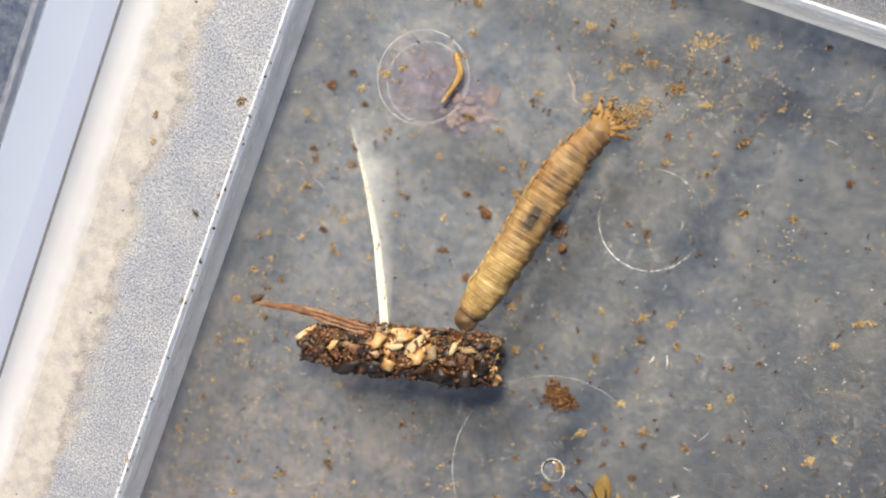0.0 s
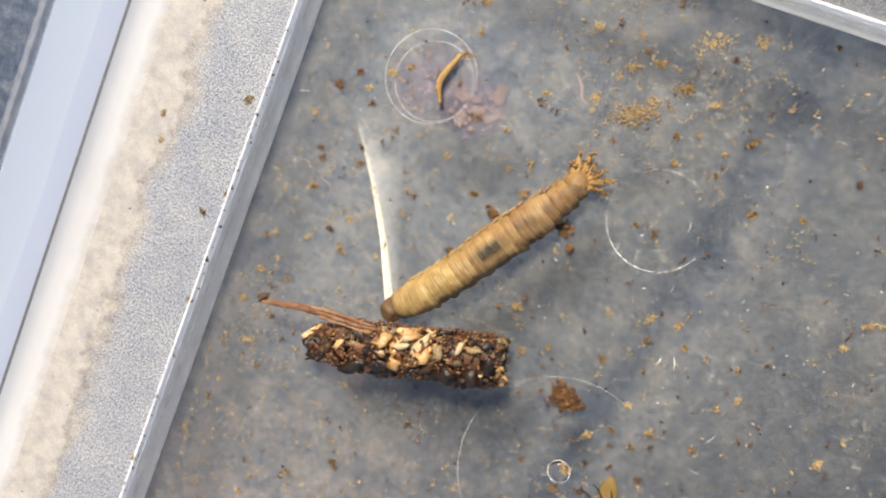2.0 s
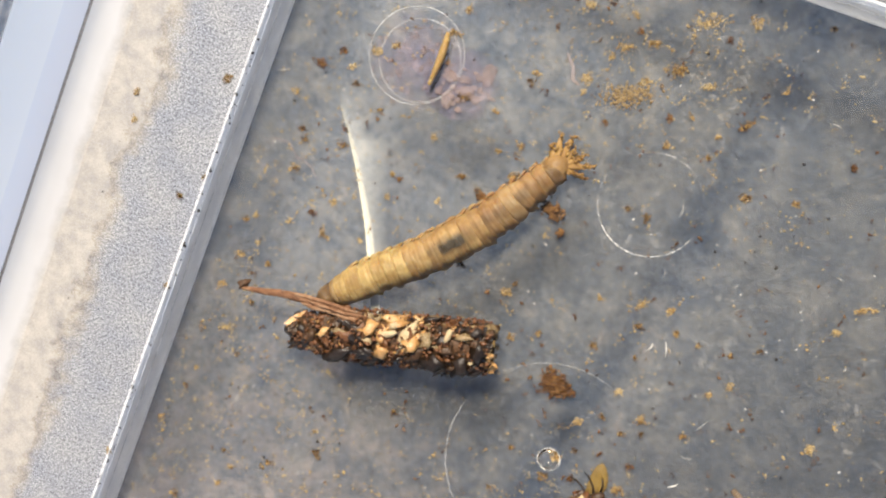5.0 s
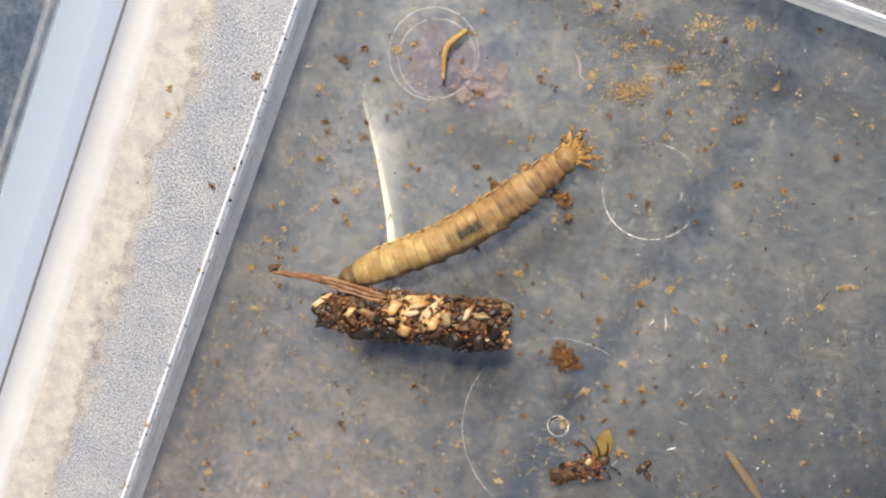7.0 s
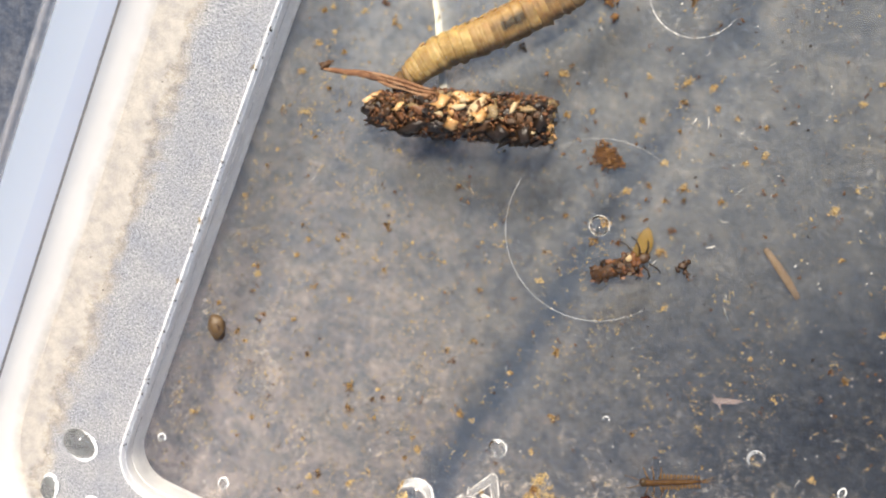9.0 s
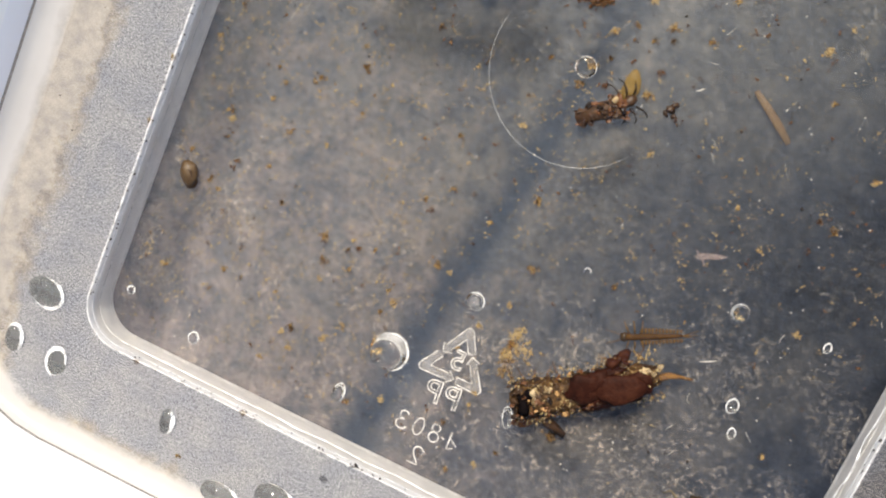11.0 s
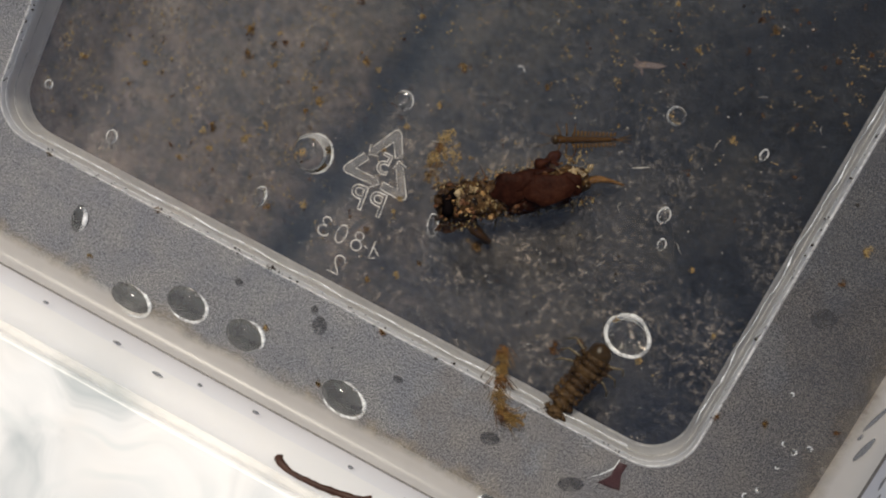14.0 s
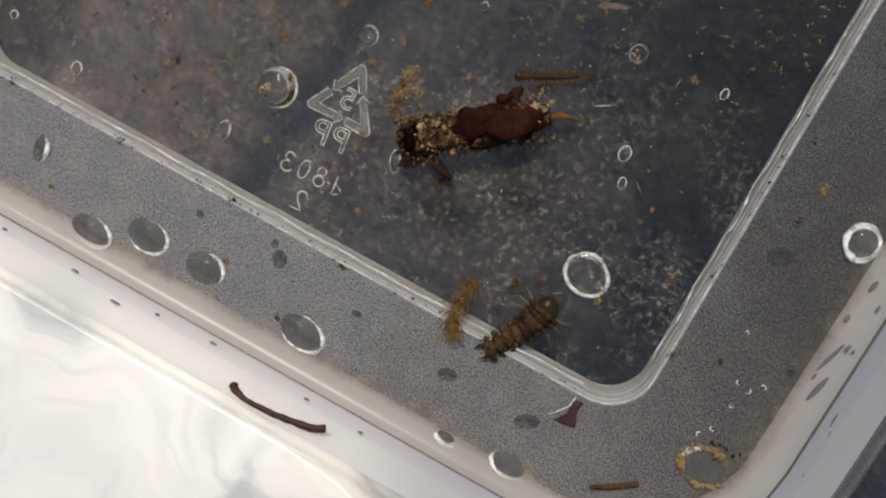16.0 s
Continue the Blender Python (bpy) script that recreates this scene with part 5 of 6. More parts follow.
CLUMPS_WEST = [
    (1.16, 9.72, 0.055, 0.050), (1.98, 10.24, 0.060, 0.032), (1.37, 9.86, 0.034, 0.026),
    (0.58, 9.35, 0.089, 0.052), (0.97, 9.44, 0.033, 0.033), (1.08, 9.28, 0.033, 0.037), (1.17, 8.51, 0.044, 0.026), (0.64, 8.54, 0.033, 0.037),
    (0.72, 8.42, 0.037, 0.033), (0.70, 8.05, 0.052, 0.037), (1.33, 7.83, 0.044, 0.026), (1.13, 7.63, 0.037, 0.033), (0.35, 7.24, 0.037, 0.030),
    (1.46, 9.10, 0.022, 0.022), (2.00, 8.41, 0.022, 0.022), (0.42, 8.93, 0.037, 0.030), (0.80, 9.59, 0.030, 0.030), (0.88, 7.43, 0.030, 0.030),
    (1.41, 7.42, 0.026, 0.022), (0.78, 6.30, 0.030, 0.022),
]
CLUMPS_SOUTH = [
    (1.48, 3.10, 0.026, 0.033), (1.82, 2.70, 0.026, 0.041), (0.59, 1.19, 0.022, 0.022), (2.61, 1.12, 0.037, 0.067), (3.09, 1.21, 0.033, 0.067),
    (5.03, 4.19, 0.033, 0.048), (4.58, 3.66, 0.030, 0.030), (5.34, 3.33, 0.052, 0.044), (6.40, 3.57, 0.030, 0.030), (5.26, 2.76, 0.026, 0.022),
    (5.51, 2.27, 0.056, 0.081), (5.53, 6.62, 0.030, 0.022), (5.73, 6.70, 0.026, 0.026), (7.49, 7.34, 0.030, 0.033), (7.84, 6.78, 0.026, 0.022),
    (6.08, 5.33, 0.022, 0.030), (0.71, 3.61, 0.044, 0.037), (3.06, 2.26, 0.022, 0.026), (3.65, 3.60, 0.022, 0.019),
]
CLUMPS_MARK = [
    (5.03, 4.19, 0.044, 0.037), (2.94, 2.49, 0.030, 0.026), (3.07, 2.58, 0.030, 0.026), (2.53, 1.04, 0.033, 0.044), (2.69, 0.86, 0.033, 0.044),
    (5.40, 0.26, 0.030, 0.026), (5.72, 0.50, 0.030, 0.030), (0.77, 3.49, 0.052, 0.037), (5.51, 2.30, 0.037, 0.044), (7.99, 0.67, 0.033, 0.030),
    (8.02, 0.60, 0.050, 0.060), (8.28, 0.84, 0.040, 0.030), (9.04, 0.98, 0.034, 0.040), (9.71, 1.72, 0.022, 0.022), (9.07, 2.35, 0.022, 0.022), (2.74, 1.96, 0.022, 0.022), (1.42, 1.50, 0.030, 0.030), (1.58, 3.65, 0.026, 0.022),
    (0.55, 1.19, 0.022, 0.022), (8.71, 6.11, 0.030, 0.026), (5.92, 0.80, 0.022, 0.019),
]

rng = random.Random(11)


def clump(x, y, w, h, z=0.0, material=None, name="debris_clump", label="loose clump of orange-brown silt on the tub base"):
    """A ragged heap of silt crumbs and threads, w by h half-sizes."""
    g = Geo()
    w, h = w * 1.2, h * 1.2
    n = int(min(300, 26 + w * h * 24000))
    a = radians(rng.uniform(-25, 25) + (35 if w > 2 * h else 0))
    ca, sa = math.cos(a), math.sin(a)
    knots = [(rng.gauss(0, 0.42) * w, rng.gauss(0, 0.42) * h) for k in range(max(2, n // 9))]
    for k in range(n):
        ku, kv = rng.choice(knots)
        u, v = ku + rng.gauss(0, 0.017), kv + rng.gauss(0, 0.017)
        s = 0.0030 + 0.0085 * rng.random() ** 2.8
        g.blob((u * ca - v * sa, u * sa + v * ca, s * 0.6 + rng.random() * 0.02), (s * rng.uniform(0.8, 2.2), s, s * 0.6), (rng.uniform(-40, 40), rng.uniform(-40, 40), rng.uniform(0, 180)), 1.1, 1, rng.random() * 40)
    for k in range(n // 10):
        ku, kv = rng.choice(knots)
        b, ln = rng.uniform(0, 6.28), rng.uniform(0.02, 0.05)
        px, py = ku * ca - kv * sa, ku * sa + kv * ca
        g.tube([(px, py, 0.01), (px + math.cos(b) * ln * 0.6, py + math.sin(b) * ln * 0.6, 0.02), (px + math.cos(b + 0.5) * ln, py + math.sin(b + 0.5) * ln, 0.008)], [0.005, 0.004, 0.002], 4)
    return solo(name, g, material or (M_SILT if rng.random() < 0.86 else M_RUSTY), x, y, z, label, "debris", "silt clumps on the tub base", smooth=False)


for table in (CLUMPS_NORTH, CLUMPS_MIDDLE, CLUMPS_WEST, CLUMPS_SOUTH, CLUMPS_MARK):
    for x, y, w, h in table:
        clump(x, y, w, h)
for x, y, s in ((-0.26, 8.79, 10), (-1.19, 7.92, 7), (-1.28, 8.24, 6), (-0.33, 7.27, 8), (10.63, 3.52, 13), (10.59, 3.06, 6), (4.55, -0.83, 8), (1.94, -1.11, 5), (5.49, -1.17, 7), (10.66, 1.14, 9), (11.44, 1.43, 6)):
    clump(x, y, s / 240, s / 280, 0.5, label="small orange-brown silt clump on the frosted band")
for x, y, s in ((5.96, -0.13, 9), (2.57, -0.1, 8), (10.11, 0.93, 7), (0.9, -0.1, 5), (-0.10, 4.0, 5), (-0.11, 3.1, 6), (-0.1, 6.2, 5), (-0.11, 7.6, 4)):
    clump(x, y, s / 300, s / 340, 0.52, label="small silt clump caught on the raised edge")

# the large rust-brown clump and the two beside the larva
g = Geo()
for k in range(620):
    u = rng.gauss(0, 0.085)
    s = 0.007 + 0.016 * rng.random() ** 2
    g.blob((u, rng.gauss(0, 0.05) * (1.2 - 2.5 * u) - u * 0.1, 0.03 + rng.random() * 0.08), (s * 1.6, s, s * 0.8), (rng.uniform(0, 90), 0, rng.uniform(0, 180)), 1.0, 1, k * 0.7)
solo("debris_clump", g, M_RUSTY, 4.63, 6.86, 0, "large rust-brown clump of plant debris on the tub base", "debris")
for x, y, w in ((3.82, 8.74, 0.13), (4.01, 8.53, 0.035), (3.00, 8.57, 0.06)):
    g = Geo()
    for k in range(150 if w > 0.1 else 45):
        s = 0.008 + 0.016 * rng.random() ** 2
        g.blob((rng.gauss(0, w * 0.5), rng.gauss(0, w * 0.4), 0.02 + rng.random() * 0.05), (s * 1.8, s, s * 0.8), (0, rng.uniform(-40, 40), rng.uniform(0, 180)), 1.0, 1, k)
    solo("debris_clump", g, M_RUSTY, x, y, 0, "dark rusty clump of debris beside the larva", "debris")

# patch of pale sand
g = Geo()
for k in range(480):
    u, v = rng.gauss(0, 0.13), rng.gauss(0, 0.08)
    s = 0.005 + 0.010 * rng.random() ** 2
    g.blob((u + v * 0.5, v + u * 0.3, s), (s * 1.3, s, s), (0, 0, rng.uniform(0, 180)), 0.9, 1, k)
solo("sand_patch", g, M_SAND, 4.13, 10.27, 0, "patch of pale golden sand grains on the tub base", "sand", kind="stuff")

# loose specks, silt and flecks
def scatter(n, place, size, flat=0.6, long=1.4, z=0.0):
    g = Geo()
    for k in range(n):
        x, y = place()
        s = size()
        g.blob((x, y, z + s * 0.4), (s * rng.uniform(0.8, long), s, s * flat), (0, 0, rng.uniform(0, 180)), 0.6, 1, k * 0.37)
    return g


def clusters(n, place, low, high, spread):
    """Crumbs in small loose groups."""
    g = Geo()
    for k in range(n):
        x, y = place()
        for j in range(rng.randint(1, 8)):
            s = low + (high - low) * rng.random() ** 3
            g.blob((x + rng.gauss(0, spread), y + rng.gauss(0, spread), s * 0.4), (s * rng.uniform(0.8, 2.0), s, s * 0.45), (0, 0, rng.uniform(0, 180)), 1.0, 1, k * 0.37 + j)
    return g


def on_panel(edge=0.15):
    return rng.uniform(edge, PANEL_X - edge), rng.uniform(edge, PANEL_Y - edge)


def drifts():
    """Silt gathers in loose drifts."""
    while True:
        x, y = on_panel()
        if x > 5.0 and y < 3.5 and rng.random() < 0.93:
            continue
        if noise.noise(Vector((x * 0.55, y * 0.55, 3.7))) + 0.5 * noise.noise(Vector((x * 2.1, y * 2.1, 9.1))) + (0.28 if x < 4.0 else -0.02) > rng.uniform(-0.1, 0.55):
            return x, y


silt = clusters(2800, drifts, 0.0025, 0.011, 0.024)


def upper():
    """Silt thins out towards the near end."""
    while True:
        x, y = on_panel()
        if rng.random() < (0.6 if x < 5.0 else 0.12) + 0.88 * min(1.0, max(0.0, (y - 2.5) / 3.5)):
            return x, y


silt_more = clusters(700, upper, 0.004, 0.013, 0.03)
silt_west = clusters(750, lambda: (rng.uniform(0.2, 5.6), rng.uniform(0.3, 6.5)), 0.003, 0.010, 0.03)
silt.add(silt_west.v, silt_west.f)
silt.add(silt_more.v, silt_more.f)
solo("silt_specks", silt, M_SILT, 0, 0, 0, "scattered orange-brown silt specks on the tub base", "silt", kind="stuff")
crumbs = clusters(230, upper, 0.005, 0.017, 0.026)
kept = rng.getstate()
crumbs_more = clusters(420, upper, 0.004, 0.012, 0.020)
crumbs.add(crumbs_more.v, crumbs_more.f)
rng.setstate(kept)
solo("silt_crumbs", crumbs, M_RUSTY, 0, 0, 0, "scattered rust-brown silt crumbs on the tub base", "silt", kind="stuff")
solo("dark_specks", scatter(700, on_panel, lambda: 0.006 + 0.011 * rng.random() ** 3), M_SPECK, 0, 0, 0, "scattered dark specks on the tub base", "specks", kind="stuff")


def right_side():
    while True:
        x, y = on_panel()
        if rng.random() < 0.25 + 0.75 * min(1, max(0, (x - 3) / 4)):
            return x, y


solo("white_flecks", scatter(1100, right_side, lambda: 0.003 + 0.009 * rng.random() ** 4, 0.3, 2.0), M_FLECK, 0, 0, 0, "scattered tiny white flecks on the tub base", "flecks", kind="stuff")


solo("gold_flecks", clusters(620, lambda: (rng.uniform(2.6, 9.6), 11.7 - 6.4 * rng.random() ** 1.4), 0.0022, 0.008, 0.05), M_GOLD, 0, 0, 0, "scattered tiny golden flecks on the tub base", "flecks", kind="stuff")


for k in range(95):
    x, y = (rng.uniform(0.3, 5.5), rng.uniform(0.4, 11.4)) if k % 3 else upper()
    q = 0.014 + 0.036 * rng.random() ** 2.5
    clump(x, y, q * rng.uniform(0.8, 1.6), q, label="tiny clump of orange-brown silt on the tub base")


def on_band():
    while True:
        x, y = rng.uniform(-1.5, 11.5), rng.uniform(-1.4, 13.3)
        if not (-0.2 < x < PANEL_X + 0.2 and -0.2 < y < PANEL_Y + 0.2):
            return x, y


solo("band_specks", scatter(150, on_band, lambda: 0.006 + 0.010 * rng.random() ** 3, z=0.5), M_SPECK, 0, 0, 0, "dark specks on the frosted band", "specks", kind="stuff")


def on_edge():
    t = rng.random()
    if t < 0.45:
        return -rng.uniform(0.03, 0.10), rng.uniform(0.4, 11.5)
    if t < 0.8:
        return rng.uniform(0.4, 9.6), -rng.uniform(0.03, 0.10)
    return PANEL_X + rng.uniform(0.03, 0.10), rng.uniform(0.4, 11.5)


solo("edge_specks", scatter(280, on_edge, lambda: 0.007 + 0.013 * rng.random() ** 2, z=0.52), M_SPECK, 0, 0, 0, "dark silt specks along the raised edge", "specks", kind="stuff")

# fine fibres
g = Geo()
for k in range(42):
    x, y = right_side()
    a, ln = rng.uniform(0, 6.28), rng.uniform(0.05, 0.16)
    b = a + rng.uniform(-0.9, 0.9)
    g.tube([(x, y, 0.01), (x + math.cos(a) * ln * 0.5, y + math.sin(a) * ln * 0.5, 0.015), (x + math.cos(a) * ln * 0.5 + math.cos(b) * ln * 0.5, y + math.sin(a) * ln * 0.5 + math.sin(b) * ln * 0.5, 0.01)], [0.0025, 0.0035, 0.002], 5)
solo("white_fibres", g, M_FLECK, 0, 0, 0, "fine whitish fibres on the tub base", "fibres", kind="stuff")
for x, y, a, ln in ((5.62, 7.74, 110, 0.17), (5.45, 7.7, 75, 0.10), (6.3, 6.3, 40, 0.12), (7.9, 3.2, 30, 0.22)):
    c, s = math.cos(radians(a)) * ln / 2, math.sin(radians(a)) * ln / 2
    solo("white_fibre", Geo().tube([(-c, -s, 0.015), (0.01, 0, 0.02), (c, s, 0.015)], [0.006, 0.010, 0.004], 6), M_FLECK, x, y, 0, "short whitish fibre on the tub base", "fibre", "white fibres")

# brown fibres on the clear base at the upper end
for pts in (((0.30, 8.3), (0.55, 8.32), (0.78, 8.12)), ((0.72, 8.2), (0.9, 8.15), (1.05, 8.02))):
    solo("grey_fibre", Geo().tube([(x, y, 0.01) for x, y in pts], [0.008, 0.012, 0.006], 5), M_PINK, 0, 0, 0, "thin pinkish-grey fibre on the tub base", "fibre", "grey fibres")


def flake_outline(w, h, seed, n=14):
    return [(w * math.cos(2 * math.pi * k / n) * (1 + 0.5 * noise.noise(Vector((math.cos(2 * math.pi * k / n) * 1.4, math.sin(2 * math.pi * k / n) * 1.4, seed)))),
             h * math.sin(2 * math.pi * k / n) * (1 + 0.5 * noise.noise(Vector((math.cos(2 * math.pi * k / n) * 1.4, math.sin(2 * math.pi * k / n) * 1.4, seed + 7))))) for k in range(n)]


# pink flakes round the small ring
for k, (x, y, w, h) in enumerate(((2.56, 9.94, 0.09, 0.15), (2.18, 9.5, 0.08, 0.10), (2.38, 9.66, 0.10, 0.07), (2.30, 9.78, 0.07, 0.05), (2.5, 9.6, 0.06, 0.05), (2.13, 9.75, 0.10, 0.06), (2.05, 9.55, 0.05, 0.05), (2.45, 9.85, 0.05, 0.04))):
    solo("pink_flake", Geo().plate(flake_outline(w, h, k * 3.1), 0.0, 0.015, 0.02), M_PINK, x, y, 0.012, "pale pink translucent flake on the tub base", "flake", "pink flakes")
for k in range(22):
    a, r = rng.uniform(0, 6.28), 0.34 * math.sqrt(rng.random())
    solo("pink_flake", Geo().plate(flake_outline(rng.uniform(0.02, 0.055), rng.uniform(0.015, 0.04), k * 1.7 + 40), 0.0, 0.010, 0.012), M_PINK, 2.33 + r * 1.1 * math.cos(a), 9.66 + r * 0.8 * math.sin(a), 0.008 + 0.002 * (k % 5), "pale pink translucent flake on the tub base", "flake", "pink flakes")
g = Geo()
for k in range(170):
    a, r = rng.uniform(0, 6.28), 0.52 * math.sqrt(rng.random())
    s = 0.006 + 0.022 * rng.random() ** 2
    g.blob((r * math.cos(a), r * math.sin(a), 0.01), (s * 1.5, s, 0.008), (0, 0, rng.uniform(0, 180)), 0.9, 1, k)
for x, y, q in ((1.66, 9.80, 1.0), (2.28, 9.72, 0.62)):
    smear = [(0.75 * q * math.cos(k * math.pi / 12), 0.70 * q * math.sin(k * math.pi / 12), 0) for k in range(24)]
    solo("purple_smear", Geo().add([(a, b, 0.0022 * (2 - q)) for a, b, c in smear], [list(range(24))]), M_SMEAR, x, y, 0, "thin purplish smear on the clear tub base", "smear", "purple smears")
solo("pink_crumbs", g, M_PINK, 1.62, 9.75, 0, "pinkish crumbs inside the moulded ring", "crumbs", kind="stuff")
solo("pink_wisp", Geo().tube([(-0.12, 0.10, 0.02), (0.0, -0.03, 0.02), (0.05, -0.16, 0.02), (0.16, -0.2, 0.02)], [0.012, 0.025, 0.035, 0.01], 6, 0.4, 0.5), M_PINK, 3.42, 10.38, 0, "faint pink wisp of tissue on the tub base", "scrap")

# ---- small animals ----
nymph = thing("mayfly_nymph", 7.12, 3.2, 0, "slender amber mayfly nymph with feathery gills", "nymph")
nymph.rotation_euler.z = radians(26.5)
part("body", Geo().tube([(-0.38, 0, 0.06), (-0.33, 0, 0.07), (-0.24, 0, 0.08), (-0.1, 0, 0.08), (0.1, 0, 0.07), (0.28, 0, 0.06), (0.38, 0, 0.05)], [0.03, 0.044, 0.042, 0.040, 0.036, 0.030, 0.016], 10, 0.8, 0.5), M_NYMPHD, nymph, "dark brown body")
part("head", Geo().blob((-0.37, 0, 0.07), (0.055, 0.065, 0.045), (0, 0, 0), 0.1, 2, 1), M_CHEAD, nymph)
gill = Geo().plate([(0.0, 0), (0.020, 0.03), (0.024, 0.07), (0.012, 0.10), (-0.008, 0.08), (-0.012, 0.04)], 0.0, 0.008).mesh("gill", M_NYMPH)
for k in range(12):
    for sgn in (1, -1):
        x = -0.14 + 0.045 * k
        part("gill", gill, None, nymph, at=pose(x * CM, 0.025 * sgn * CM, 0.06 * CM, 0, 0, 0) @ Matrix.Diagonal((1, sgn * (1 - 0.03 * k), 1, 1)))
for k in range(3):
    for sgn in (1, -1):
        x = -0.30 + 0.07 * k
        part("leg", Geo().tube([(x, 0.04 * sgn, 0.06), (x - 0.03 + 0.03 * k, 0.12 * sgn, 0.07), (x - 0.06 + 0.05 * k, 0.20 * sgn, 0.02)], [0.012, 0.01, 0.005], 5), M_NYMPH, nymph)
for a in (-14, 0, 14):
    part("tail", Geo().tube([(0.37, 0, 0.05), (0.47, 0.10 * math.sin(radians(a)), 0.04), (0.58, 0.24 * math.sin(radians(a)), 0.02)], [0.009, 0.007, 0.003], 5), M_NYMPH, nymph)
for sgn in (1, -1):
    part("antenna", Geo().tube([(-0.41, 0.03 * sgn, 0.07), (-0.52, 0.07 * sgn, 0.06), (-0.62, 0.09 * sgn, 0.03)], [0.006, 0.005, 0.003], 5), M_NYMPH, nymph)

insect = thing("small_caddis_case", 5.33, 5.6, 0, "small dark caddis case with legs showing and an amber leaf", "insect case")
insect.rotation_euler.z = radians(41)
for k in range(34):
    u = rng.random()
    r = 0.07 + 0.055 * min(1, u * 2.2)
    a = rng.uniform(0, 180)
    x = -0.38 + 0.62 * u
    s = rng.uniform(0.024, 0.050)
    part("crumb", Geo().blob((x, math.cos(radians(a)) * r, 0.09 + math.sin(radians(a)) * r * 0.8), (s * 1.2, s, s * 0.7), (rng.uniform(0, 90), 0, rng.uniform(0, 180)), 1.0, 2, k), rng.choice((M_BROWN, M_RUST, M_RUST, M_BLACK, M_DARK)), insect, smooth=False)
part("case", Geo().tube([(-0.38, 0, 0.09), (-0.1, 0, 0.11), (0.25, 0, 0.11)], [0.07, 0.11, 0.11], 10, 0.8, 0.4), M_DARK, insect)
part("white_grain", Geo().blob((0.16, 0.09, 0.2), (0.055, 0.045, 0.03), (0, 0, 30), 0.2, 1, 4), M_CREAM, insect, "cream sand grain", smooth=False)
part("head", Geo().blob((0.33, 0.02, 0.11), (0.10, 0.07, 0.05), (0, 0, 0), 0.2, 2, 3), M_BROWN, insect)
for k, (x, sgn, ln, bend) in enumerate(((0.22, 1, 0.25, -0.5), (0.3, 1, 0.26, 0.15), (0.38, 1, 0.2, 0.8), (0.2, -1, 0.16, 0.0), (0.3, -1, 0.2, 0.4), (0.38, -1, 0.18, 1.0))):
    part("leg", Geo().tube([(x, 0.07 * sgn, 0.1), (x + 0.02 + 0.05 * bend, (0.07 + ln * 0.4) * sgn, 0.13), (x + 0.1 * bend, (0.07 + ln * 0.8) * sgn, 0.08), (x + 0.14 * bend - 0.05, (0.07 + ln) * sgn, 0.02)], [0.014, 0.012, 0.010, 0.005], 5), M_SPECK, insect)
leaf = [(0.18, 0.08), (0.26, 0.19), (0.36, 0.31), (0.46, 0.38), (0.52, 0.38), (0.54, 0.32), (0.53, 0.21), (0.48, 0.10), (0.38, 0.02)]
part("leaf", Geo().plate(leaf, 0.03, 0.02, 0.05), M_AMBERLEAF, insect, "amber translucent leaf scrap")

crumbs = Geo()
for u, v, s in ((0, 0, 0.06), (0.02, 0.06, 0.05), (-0.04, -0.07, 0.04), (0.06, -0.06, 0.035), (0.10, -0.09, 0.03)):
    crumbs.blob((u, v, s * 0.7), (s, s * 0.7, s * 0.6), (0, 0, u * 900), 0.6, 2, u * 50 + v)
solo("dark_scrap", crumbs, M_BROWN, 6.08, 5.93, 0, "dark brown scrap of plant debris on the tub base", "debris")

snail = thing("small_snail", 0.48, 2.56, 0, "small oval brown snail on the tub base", "snail")
snail.rotation_euler.z = radians(-60)
part("shell", Geo().blob((0, 0, 0.09), (0.185, 0.13, 0.09), (0, 0, 0), 0.12, 3, 2), M_SHELL, snail)
part("foot", Geo().blob((0.13, -0.01, 0.05), (0.10, 0.10, 0.055), (0, 0, 0), 0.15, 2, 5), M_DARK, snail, "dark underside")
part("whorl", Geo().ring((0.02, 0.02, 0.165), 0.06, 0.045, 0.016, 16, 0, 20, 330), M_BROWN, snail)

solo("plant_stalk", Geo().tube([(-0.31, 0.20, 0.05), (-0.1, 0.07, 0.06), (0.12, -0.08, 0.06), (0.33, -0.23, 0.05)], [0.035, 0.055, 0.055, 0.04], 9, 0.5, 0.25, 4), M_STALK, 7.23, 6.35, 0, "translucent tan plant stalk on the tub base", "plant stalk")

pink = thing("pink_floating_scrap", 7.33, 4.45, 0, "small pale pink scrap of tissue drifting in the water", "scrap")
body = part("strip", Geo().plate([(-0.2, 0.0), (-0.12, 0.05), (0.02, 0.045), (0.14, 0.03), (0.23, 0.0), (0.12, -0.035), (-0.02, -0.03), (-0.12, -0.04)], 0.08, 0.015, 0.02), M_PINK, pink)
part("arm", Geo().tube([(-0.13, 0.03, 0.09), (-0.17, 0.1, 0.09)], [0.018, 0.008], 5), M_PINK, pink)
part("arm", Geo().tube([(-0.09, -0.03, 0.09), (-0.06, -0.13, 0.08)], [0.022, 0.008], 5), M_PINK, pink)
RIGID.append((pink, [(t, pose(x * CM, y * CM, 0, 0, 0, 24)) for t, x, y in ((0, 7.30, 4.54), (8, 7.31, 4.53), (9, 7.30, 4.52), (10, 7.30, 4.49), (12.5, 7.35, 4.39), (14, 7.39, 4.34), (16, 7.43, 4.31))]))

